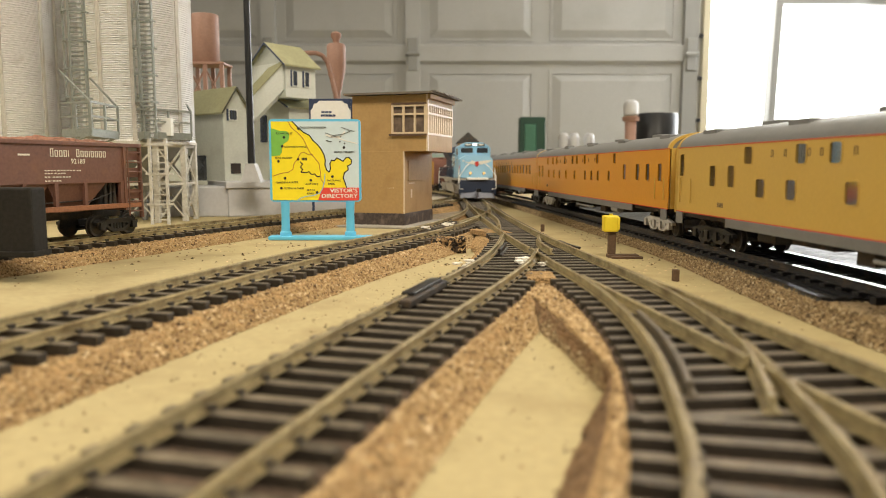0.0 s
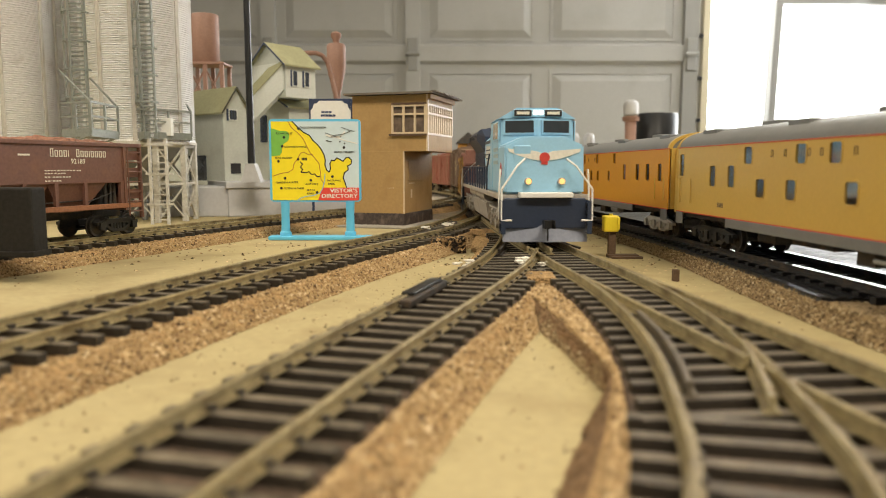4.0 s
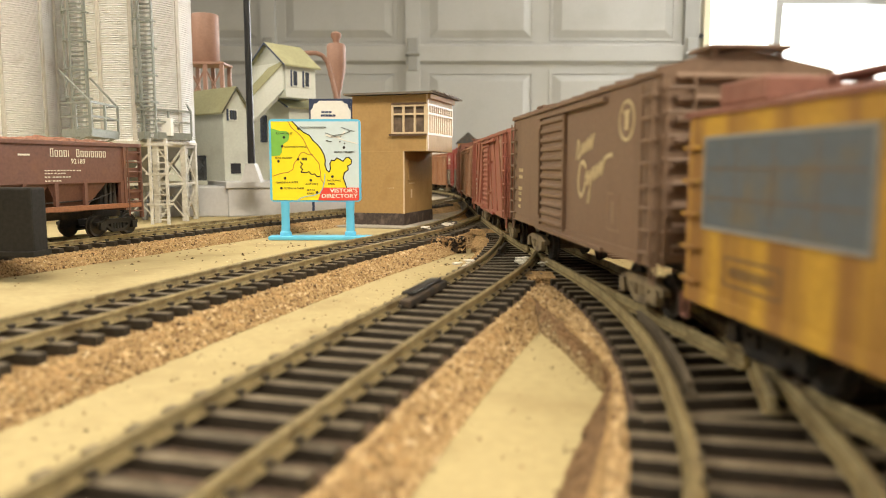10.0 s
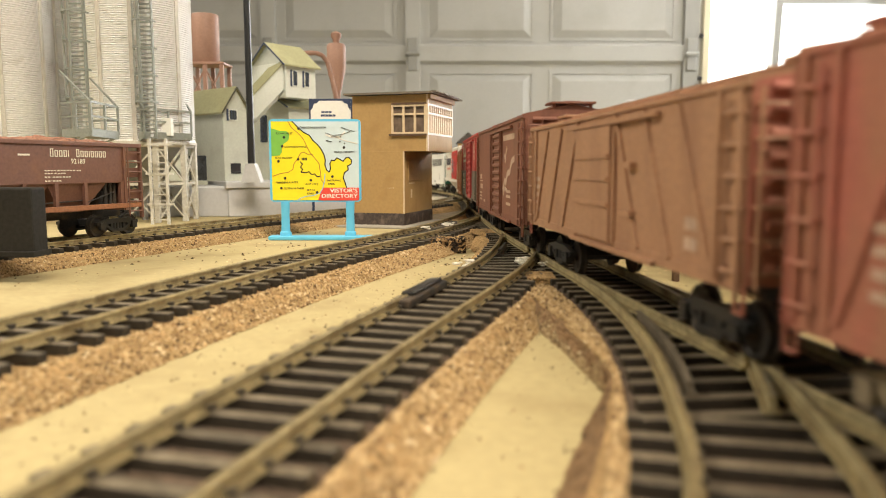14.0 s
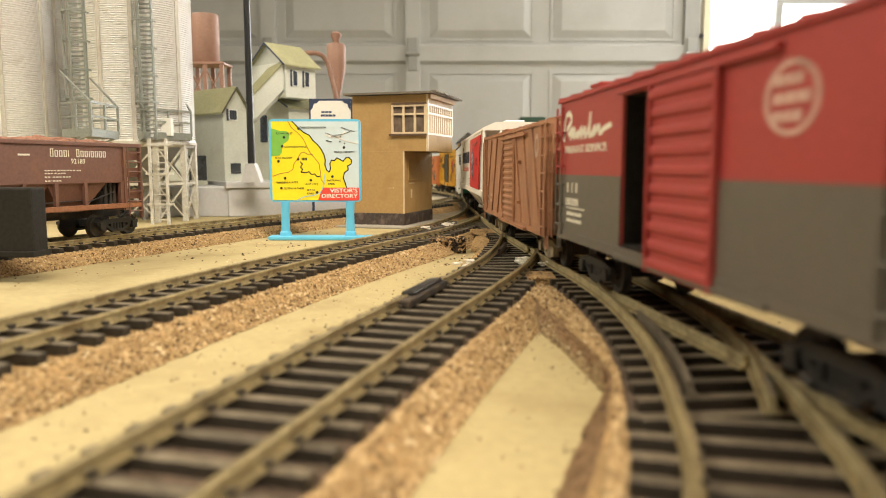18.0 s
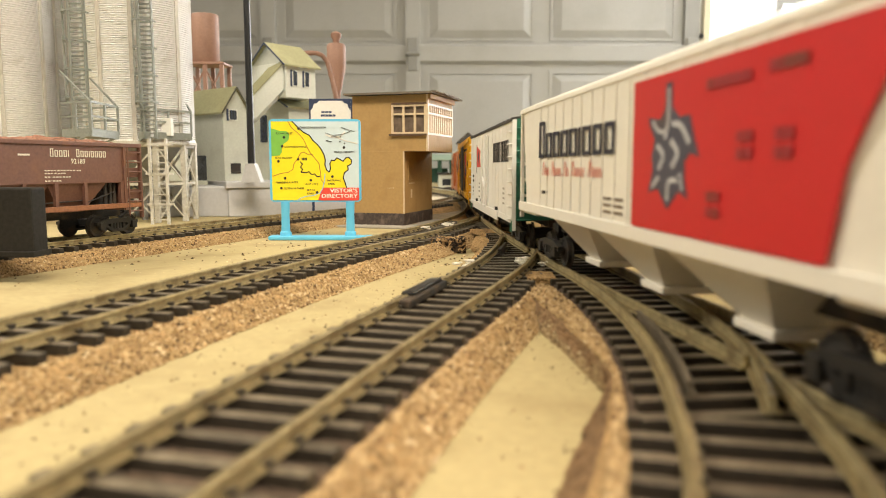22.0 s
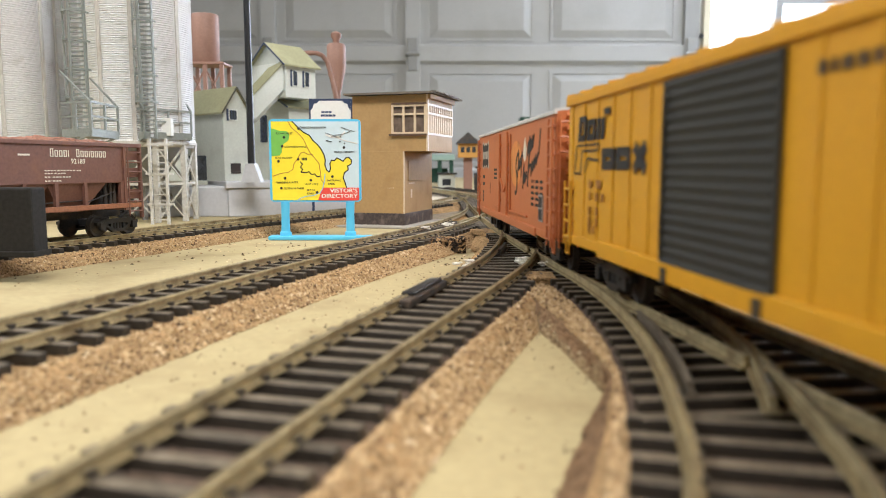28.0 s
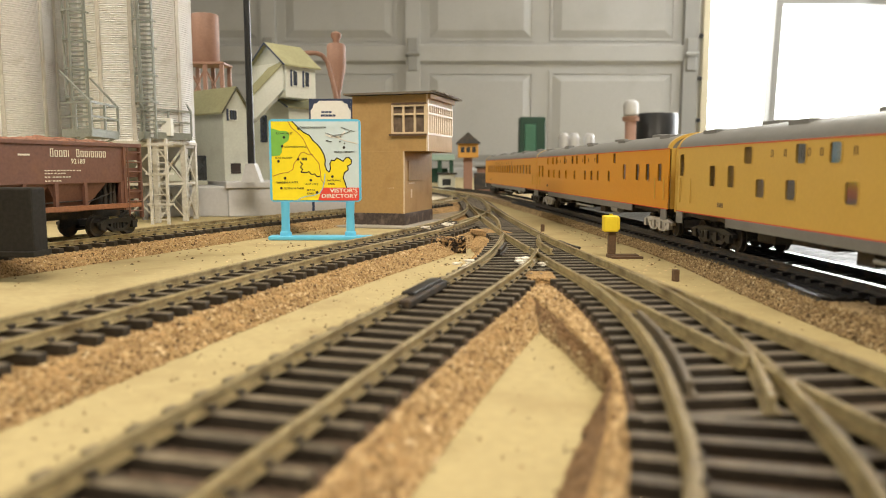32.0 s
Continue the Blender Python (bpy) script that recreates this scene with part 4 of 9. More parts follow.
def script_box_car():
    L, w, zb, zt = 141, 17, 13.2, 49.5
    car = house_car("box_car", "dull brown steel box car with cream script lettering", L, w, zb, zt, BROWN, BROWN, BROWN, TRUCK_TAN)
    y = -w
    door_tracks(car, BROWN, -28, 40, y, zb, zt - 3)
    ribbed_door(car, BROWN, -23, 5.5, y, zb + 0.5, zt - 3, 12)
    script = paint("aged_cream_script", (0.55, 0.45, 0.26), 0.6)
    stroke(car, script, [(15, 33.6), (16.6, 38.4), (18, 36.4), (17, 33.8), (19.6, 35.4), (20.4, 37.6), (21.2, 35), (22.6, 37.8), (23.4, 35.4), (25, 38.6), (25.8, 35.8), (27.6, 39.4), (28, 36.2), (30.2, 39.8)], 0.75, y)
    stroke(car, script, [(24, 31.6), (21, 33), (18.4, 31.4), (17.4, 27.4), (19.2, 24.4), (22, 25.2), (23.6, 28)], 1.1, y)
    stroke(car, script, [(23.4, 28.6), (25, 30.4), (25.4, 27.4), (27.6, 30.6), (27.2, 24.2), (25.8, 23.2), (28.8, 29), (30.2, 31.4), (30.8, 28.6), (32.8, 32), (33.4, 29.4), (35.6, 32.8), (36.2, 30), (38.6, 33.6), (44, 34.4)], 0.95, y)
    disc_mark(car, script, 52.6, y, 41.4, 4.8, 4.4, hole=0.84)
    shape_mark(car, script, [(50.3, 43.6), (54.9, 43.6), (53.6, 42.4), (53.6, 39.4), (51.6, 39.4), (51.6, 42.4)], y)
    for z, ws in ((32, (2, 2, 2)), (29.6, (1.2, 1.2, 1.2, 1.2)), (25.5, (1.0, 1.2, 1.0, 0.8)), (23.6, (1.0, 1.2, 1.0)), (21.4, (1.2, 1.0, 1.2)), (19, (1.2, 1.2))):
        bars(car, script, -59.4, y, z - 1.4, ws, 1.2, 0.5)
    faded = paint("faded_tan_stencil", (0.25, 0.17, 0.11), 0.6)
    for a, b, c, d in ((41, 49.6, 25.4, 25.9), (41, 49.6, 17.2, 17.7), (41, 41.5, 17.7, 25.4), (49.1, 49.6, 17.7, 25.4), (44, 46, 19, 24)):
        part("stencil", block(a, b, y - 0.08, y, c, d), faded, car)
    side_ladders(car, BROWN, L, w, zb, zt, 8)
    brake_wheel(car, BROWN, L / 2 + 2.4, 3, zt - 6)
    part("brake_platform", block(L / 2, L / 2 + 5, -5, 9, zt - 13, zt - 12), BROWN, car)
    couple(car, L, 10.6, L / 2 - 20)


def braced_box_car(label, L, w, zb, zt, mat, endmat, trucks, door_x, doorstyle, marks, planks=15, gap=10.7):
    car = house_car("box_car", label, L, w, zb, zt, mat, mat, endmat, trucks, peak=3.2)
    y = -w
    h = L / 2
    bm = bmesh.new()
    for k in range(planks):
        z = zb + 1 + (zt - zb - 2) * k / planks
        box(bm, -h + 1.5, h - 1.5, y - 0.08, y, z + 0.06, z + (zt - zb - 2) / planks - 0.06)
    part("side_plank", bm, mat, car)["kind"] = "stuff"
    x0, x1 = door_x
    for a in (-h + 2.4, -h + 9, h - 9, h - 2.4, x0 - 1.5, x1 + 1.5):
        part("side_post", block(a - 0.7, a + 0.7, y - 0.8, y, zb, zt - 0.8), mat, car)
    left = np.linspace(-h + 9, x0 - 1.5, 4)
    right = np.linspace(x1 + 1.5, h - 9, 4)
    for seq, flip in ((left, 1), (right, -1)):
        for a, b in zip(seq, seq[1:]):
            p, q = ((a + 1.5, y - 0.3, zb + 1), (b - 0.5, y - 0.3, zt - 1.5)) if flip > 0 else ((a + 0.5, y - 0.3, zt - 1.5), (b - 1.5, y - 0.3, zb + 1))
            bm = bmesh.new()
            beam(bm, p, q, 0.7, 1.5)
            part("side_brace", bm, mat, car)
    door_tracks(car, mat, x0 - 4, x1 + 26, y - 0.3, zb, zt - 3)
    if doorstyle == "ribbed":
        ribbed_door(car, mat, x0, x1, y - 0.1, zb + 0.6, zt - 3, 13, out=-0.75)
    else:
        d = part("door", block(x0, x1, y - 1.2, y, zb + 0.6, zt - 3, 0.2), mat, car)
        bm = bmesh.new()
        for z in (zb + 9, (zb + zt) / 2, zt - 10):
            box(bm, x0 + 0.5, x1 - 0.5, y - 1.6, y - 1.0, z - 0.5, z + 0.5)
        part("door_batten", bm, mat, d)
    marks(car, y - 0.2)
    for z in (zb + 8, zt - 12):
        part("door_stop", block(x1 + 10, x1 + 14, y - 1.6, y, z - 0.6, z + 0.6), mat, car)
    side_ladders(car, mat, L, w, zb, zt, 6, 5.2)
    brake_wheel(car, endmat, h + 2.2, 4, zt - 1)
    couple(car, L, gap, L / 2 - 21)
    return car


def marks_red(car, y):
    disc_mark(car, FAINT_INK, 48.5, y, 39.6, 3.4, 3.8, hole=0.78)
    bars(car, FAINT_INK, -52, y, 29, (0.9, 0.9, 0.9), 2.2)
    for z in (25, 22.5, 20, 17.5):
        bars(car, FAINT_INK, -54, y, z, (1.5, 1.5, 1.2), 1.2)


def marks_tan(car, y):
    for z in (28, 25.5, 23, 20.5, 18.5):
        bars(car, FAINT_INK, -62, y, z, (1.6, 1.6, 1.5), 1.3)
    bars(car, FAINT_INK, 50, y, 22, (2, 2.4), 2.2)
    bars(car, FAINT_INK, 50, y, 18.5, (2, 2.4), 2.2)


def marks_rust(car, y):
    disc_mark(car, FAINT_INK, 53.8, y, 38.6, 3.2, 3.8, hole=0.55)
    for z in (23, 20.5, 18, 15.5):
        bars(car, FAINT_INK, -60, y, z, (1.3, 1.3, 1.2), 1.2)
    for z in (19, 16.5):
        bars(car, FAINT_INK, -49, y, z, (1.6, 1.8, 1.6), 1.2)


def open_box_car():
    L, w, zb, zt = 141, 17, 11.3, 49.5
    car = house_car("box_car", "red-brown steel box car with a half-open sliding door", L, w, zb, zt, OXIDE, OXIDE, OXIDE, TRUCK_BLACK, doorway=(-15.5, -4))
    y = -w
    door_tracks(car, OXIDE, -20, 45, y, zb, zt - 3)
    # black sheet over the floor in place of its shade
    part("shade_floor", block(-15.5, -4, y + 0.4, -y - 1.4, zb + 1.2, zb + 1.9), MATT_BLACK, car, "black floor sheet that stands for the unlit doorway")
    ribbed_door(car, OXIDE, -6, 16.5, y, zb + 0.6, zt - 3, 11, label="ribbed sliding door pushed half open")
    for xa in (-15.5, 18.5):
        part("door_post", block(xa - 0.8, xa, y - 0.8, y, zb, zt - 3), OXIDE, car)
    stroke(car, FAINT_INK, [(21, 22), (26, 26), (29, 25.5), (33, 29), (39, 30), (43, 33.5), (50, 35)], 2.4, y)
    stroke(car, FAINT_INK, [(22, 20), (26, 23), (32, 22)], 1.6, y)
    stroke(car, FAINT_INK, [(25, 37), (27, 34), (28.5, 37), (31, 39.5)], 1.6, y)
    bars(car, FAINT_INK, 21, y, 43.5, (3, 2.6, 3, 2.6, 3, 2.6, 3, 2.4, 3), 2.2)
    bars(car, FAINT_INK, -62, y, 27, (1.6, 1.3, 1.7, 1.4), 2.4, 0.8)
    part("lettering", block(-62, -51, y - 0.09, y, 24.6, 25), FAINT_INK, car)
    bars(car, FAINT_INK, -60, y, 22, (1.2, 1.2, 1.2, 1.2, 1.2, 1.2), 2.4)
    for z in (18.6, 17, 15.4):
        bars(car, FAINT_INK, -61.5, y, z, (1.6, 1.6, 0.6, 1.4, 1.8), 0.9)
    bars(car, FAINT_INK, -46, y, 15, (2, 1.4, 1.8), 1.1)
    for z in (22, 20, 17):
        bars(car, FAINT_INK, 30, y, z, (2, 2.4, 2, 3), 1.1)
    side_ladders(car, OXIDE, L, w, zb, zt, 8)
    brake_wheel(car, OXIDE, L / 2 + 2.4, 3, zt - 6)
    couple(car, L, 10, L / 2 - 20)


def two_tone_box_car():
    L, w, zb, zt = 140, 17, 13, 50
    car = house_car("box_car", "red over grey box car with a half-open red door", L, w, zb, zt, NY_RED, NY_RED, NY_GREY, TRUCK_BLACK, doorway=(-18.5, 1))
    y, h = -w, L / 2
    mid = 29.6
    for a, b in ((-h + 1.2, -18.5), (1, h - 1.2)):
        part("lower_panel", block(a, b, y - 0.22, y, zb, mid), NY_GREY, car, "slate grey lower half of the side")
    bm = bmesh.new()
    for k in range(14):
        x = -h + 5 + k * (L - 10) / 13
        box(bm, x - 0.2, x + 0.2, y - 0.32, y, zb, zt - 1)
    part("upper_door_track", block(-20, 42, y - 1.2, y, zt - 2.9, zt - 1.9), NY_RED, car)
    part("lower_door_track", block(-20, 42, y - 1.2, y, zb - 1.2, zb - 0.2), NY_GREY, car)
    part("sill_plate", block(-h + 1.4, h - 1.4, y - 0.5, y, zb - 1.1, zb + 1.3), NY_GREY, car)
    bm.free()
    # floor blackened with a sheet to look unlit
    part("shade_floor", block(-18.5, 1, y + 0.4, -y - 1.4, zb + 1.2, zb + 1.9), MATT_BLACK, car, "black floor sheet that stands for the unlit doorway")
    d = ribbed_door(car, NY_RED, -1.5, 26, y - 0.2, zb - 1.6, zt - 3, 10, label="bright red ribbed sliding door")
    stroke(car, INK_WHITE, [(-64.5, 38.6), (-63.5, 44.5), (-60, 46), (-57.6, 44), (-62, 41.6)], 1.5, y)
    stroke(car, INK_WHITE, [(-60.5, 40), (-57, 41.8), (-58.5, 39.2), (-54.5, 41.8), (-55.5, 39.4), (-51.5, 40.6), (-52, 39.2), (-48.5, 41.6), (-48.8, 39.2), (-45.5, 41.5), (-45.2, 39.2), (-42.4, 41.2), (-41, 45), (-41.6, 39.2), (-37.5, 41.4), (-38.6, 39.4), (-34.5, 41.4), (-33.8, 39.6), (-30.5, 40.6), (-25.5, 41.2)], 1.3, y)
    lettering("FREIGHT SERVICE", 2.7, INK_WHITE, car, -46, y - 0.05, 36.2, stretch=1.65)
    lettering("FREIGHT SERVICE", 2.7, INK_WHITE, car, -45.8, y - 0.06, 36.25, stretch=1.65)
    bars(car, INK_WHITE, -60, y - 0.2, 26.2, (1.2, 0.9, 1.2), 2.6, 3.0)
    bars(car, INK_WHITE, -61, y - 0.2, 22.4, (0.8, 1.2, 1.0, 1.2, 0.8, 1.2), 2.0, 1.0)
    part("lettering", block(-60, -44, y - 0.3, y - 0.2, 20.6, 20.9), INK_WHITE, car)
    for z in (19.2, 17.4):
        bars(car, INK_WHITE, -60, y - 0.2, z, (1.2, 1.0, 1.2, 1.4, 1.2, 1.4, 1.2, 1.2), 0.9, 0.5)
    dim_print = paint("worn_pink_white_print", (0.52, 0.33, 0.27), 0.6)
    disc_mark(car, dim_print, 44.2, y, 40.6, 6.4, 5.0, hole=0.84)
    for z, ws in ((43.0, (2.6, 1.4, 2.0)), (40.6, (2.4, 2.6, 2.8)), (38.2, (2.2, 1.6, 2.2))):
        bars(car, dim_print, 40, y, z, ws, 1.5)
    for x0 in (-h + 1.2, h - 6.4):
        for mt, za, zc, n in ((NY_GREY, zb, mid, 3), (NY_RED, mid, zt - 2, 4)):
            ladder("side_ladder", car, mt, x0, x0 + 5.2, y, za, zc, n, out=-0.9)
    for sd in (-1, 1):
        for y0 in (-w + 1, w - 6.2):
            ladder("end_ladder", car, NY_GREY, y0, y0 + 5.2, sd * (h - 0.2), zb, zt - 1, 8, end=True, out=sd * 1.3)
    for sd in (-1, 1):
        x = sd * (h - 0.2)
        part("end_panel", block(min(x, x + sd * 0.22), max(x, x + sd * 0.22), -w + 0.4, w - 0.4, mid, zt), NY_RED, car, "red upper half of the end")
    brake_wheel(car, NY_RED, h + 2.4, 3, zt - 6)
    couple(car, L, 10.6, L / 2 - 20)


def white_hopper():
    L, w, zb, zt = 200, 17.5, 18, 51
    PX0, PX1, STAR_X = 13.5, 77.5, 31
    car = thing("covered_hopper", at(0, 0), "white covered hopper car with a large red printed panel", "freight car", "cars of the passing freight train")
    h, y = L / 2, -17.5
    bm = bmesh.new()
    prism(bm, [(-h + 30, zb), (h - 28, zb), (h - 15, zt - 14), (h - 11, zt), (-h + 11, zt), (-h + 17, zt - 14)], "y", -w, w)
    part("body", bm, CREAM_W, car)
    bm = bmesh.new()
    prism(bm, [(-w - 0.4, zt - 0.8), (-w - 0.2, zt + 0.5), (-11, zt + 3.4), (11, zt + 3.4), (w + 0.2, zt + 0.5), (w + 0.4, zt - 0.8)], "x", -h + 1, h - 1)
    part("roof", bm, CREAM_W, car)
    for k in range(5):
        x = -h + 24 + k * (L - 48) / 4
        part("roof_hatch", block(x - 12, x + 12, -5, 5, zt + 3.4, zt + 5.0, 0.5), CREAM_W, car)
    part("side_sill", block(-h + 1, h - 1, y - 0.5, y + 0.6, zb - 1.4, zb + 1.6, 0.2), CREAM_W, car)
    part("side_sill", block(-h + 1, h - 1, -y - 0.6, -y + 0.5, zb - 1.4, zb + 1.6, 0.2), CREAM_W, car)
    bm = bmesh.new()
    prism(bm, [(PX0, zb + 1.8), (PX1, zb + 1.8), (PX1 + 3, zt - 19.5), (h - 9.6, zt - 2.6), (PX0, zt - 2.6)], "y", y - 0.7, y - 0.3)
    part("red_panel", bm, PANEL_RED, car, "red printed side panel")
    for k in range(17):
        x = -h + 31 + k * (L - 61) / 16
        me = shared("rib", lambda: block(-0.75, 0.75, -0.28, 0.0, 0, zt - zb - 2, 0.2), CREAM_W)
        put("side_rib", me, car, at(x, y, zb + 1))
    wordmark(car, INK_NAVY, -69, zb + 16.5, y - 0.38, "oooooiooo", 11.0, 6.6, 1.4, 2.0, low=0.66, out=-0.2)
    for x0, n in ((-64, 6), (-53, 8), (-40, 4), (-32, 9), (-17, 8)):
        stroke(car, FAINT_RED, [(x0 + 1.25 * k, zb + (13.4 if k % 2 else 11.2) + (1.8 if k == 1 else 0)) for k in range(n + 1)], 0.42, y - 0.4)
    dark_print = paint("blue_grey_print", (0.06, 0.06, 0.09), 0.5)
    cx, cz = STAR_X, 34.6
    wings = [(-1.2, 12), (1.2, 12), (1.6, 7.6), (4.6, 5.6), (8.8, 5.8), (10.6, 2.2), (12.6, -1.4), (9.2, -0.6), (7.2, -2.2), (7.6, -5.2), (8.8, -8.4), (5.0, -7.2), (0.6, -10.6), (-4.0, -7.0), (-8.4, -7.8), (-6.6, -3.6), (-7.2, -0.8), (-6.0, 2.2), (-8.4, 4.6), (-9.4, 6.4), (-3.6, 5.6), (-1.6, 7.6)]
    shape_mark(car, dark_print, [(cx + p, cz + q) for p, q in wings], y - 0.7, out=-0.12)
    grey_print = paint("light_grey_print", (0.50, 0.50, 0.52), 0.5)
    for pts, wd in (([(0, 11), (0.2, 6), (-1, 2)], 0.9), ([(-7, 5.4), (-4, 3.6), (-1.4, 3.4)], 0.8), ([(2, 4.6), (5.6, 4), (9, 1)], 1.0), ([(-4.6, 1), (-1.6, -1), (-3.6, -3.4)], 1.0), ([(1.6, 1.6), (4.4, -0.6), (2.2, -3)], 1.1), ([(-6.4, -6.6), (-3.4, -4.8)], 0.9), ([(0.6, -9), (1.2, -5.6), (4.6, -5.4)], 0.9), ([(6.8, -7), (5.6, -4)], 0.7)):
        stroke(car, grey_print, [(cx + p, cz + q) for p, q in pts], wd, y - 0.82)
    for z, x0, ws in ((44.5, 46, (2, 3, 2, 3, 2)), (45, 64, (3, 2, 3)), (36, 56, (2, 2)), (33.5, 56, (2, 2)), (36, 66, (2, 2)), (33.5, 66, (2, 2)), (27, 47, (2, 2)), (24.5, 47, (2, 2))):
        bars(car, paint("dark_red_print", (0.30, 0.02, 0.03), 0.45), x0, y - 0.95, z, ws, 1.6)
    bars(car, INK_BLACK, -66, y - 0.1, zb + 6, (2, 2, 2), 1.0)
    for z in (zb + 6.5, zb + 5, zb + 3.5):
        bars(car, FADED_INK, -6, y - 0.1, z, (2, 2.4, 3, 2, 2), 0.6)
    for x0, x1, c in ((-62, -22, -44), (-20, 20, 0), (22, 62, 44)):
        bm = bmesh.new()
        top = [(x0, zb), (x1, zb)]
        a = [bm.verts.new(v) for v in ((x0, -w + 0.5, zb), (x1, -w + 0.5, zb), (x1, w - 0.5, zb), (x0, w - 0.5, zb))]
        b = [bm.verts.new(v) for v in ((c - 5, -7, 5.5), (c + 5, -7, 5.5), (c + 5, 7, 5.5), (c - 5, 7, 5.5))]
        for i in range(4):
            bm.faces.new((a[i], a[(i + 1) % 4], b[(i + 1) % 4], b[i]))
        bm.faces.new(b[::-1])
        bm.faces.new(a)
        bay = part("hopper_bay", bm, CREAM_W, car)
        part("outlet_gate", block(c - 6.5, c + 6.5, -8, 8, 3.8, 5.5, 0.3), CREAM_W, bay)
    for sd in (-1, 1):
        bm = bmesh.new()
        box(bm, min(sd * (h - 1), sd * (h - 22)), max(sd * (h - 1), sd * (h - 22)), -w + 1, w - 1, zb - 2.4, zb - 0.6)
        prism(bm, [(sd * (h - 17), zb), (sd * (h - 9), zb), (sd * (h - 12), zt - 14)], "y", -1, 1)
        part("end_platform", bm, CREAM_W, car)
        bm = bmesh.new()
        x = sd * (h - 1.6)
        for yy in (-w + 0.6, -w + 9, w - 9, w - 0.6):
            box(bm, x - 0.7, x + 0.7, yy - 0.6, yy + 0.6, zb - 4, zt)
        for k in range(6):
            z = zb - 2 + k * 5.6
            for ya in (-w + 0.6, w - 9):
                box(bm, x - 0.5, x + 0.5, ya, ya + 8.4, z - 0.5, z + 0.5)
        part("end_ladder", bm, CREAM_W, car, "white end ladder frame")
        bm = bmesh.new()
        prism(bm, [(sd * (h - 32), zb), (sd * (h - 10), zb), (sd * (h - 6.5), zt - 15), (sd * (h - 4), zt - 0.6), (sd * (h - 20), zt - 0.6)], "y", -w + 0.4, -w + 1.2)
        part("end_sheet", bm, CREAM_W, car)
        part("end_apron", block(*sorted((sd * (h - 12), sd * (h - 11))), -w + 1, w - 1, zt - 12, zt), CREAM_W, car)
    part("centre_sill", block(-h + 6, h - 6, -2.6, 2.6, 9, zb - 0.5), DARK, car)
    add_trucks(car, h - 22, TRUCK_BLACK)
    add_couplers(car, h)
    couple(car, L, 13.5, h - 22)


def plug_door(car, mat, x0, x1, y, z0, z1, vee=True):
    d = part("plug_door", block(x0, x1, y - 0.7, y, z0 + 1, z1 - 2, 0.3), mat, car, "smooth plug door with locking bars")
    for x in (x0 + 2.2, x1 - 2.2):
        bm = bmesh.new()
        rod(bm, (x, y - 1.3, z0), (x, y - 1.3, z1 - 1), 0.5, 6)
        for z in (z0 + 5, (z0 + z1) / 2, z1 - 6):
            box(bm, x - 0.9, x + 0.9, y - 1.6, y - 0.6, z - 0.6, z + 0.6)
        part("locking_bar", bm, mat, d)
    if vee:
        bm = bmesh.new()
        xm, zz = (x0 + x1) / 2, z0 + 9
        beam(bm, (x0 + 2, y - 1.0, zz + 5), (xm, y - 1.0, zz), 0.8, 1.0)
        beam(bm, (xm, y - 1.0, zz), (x1 - 2, y - 1.0, zz + 5), 0.8, 1.0)
        part("crank_link", bm, mat, d)
    return d


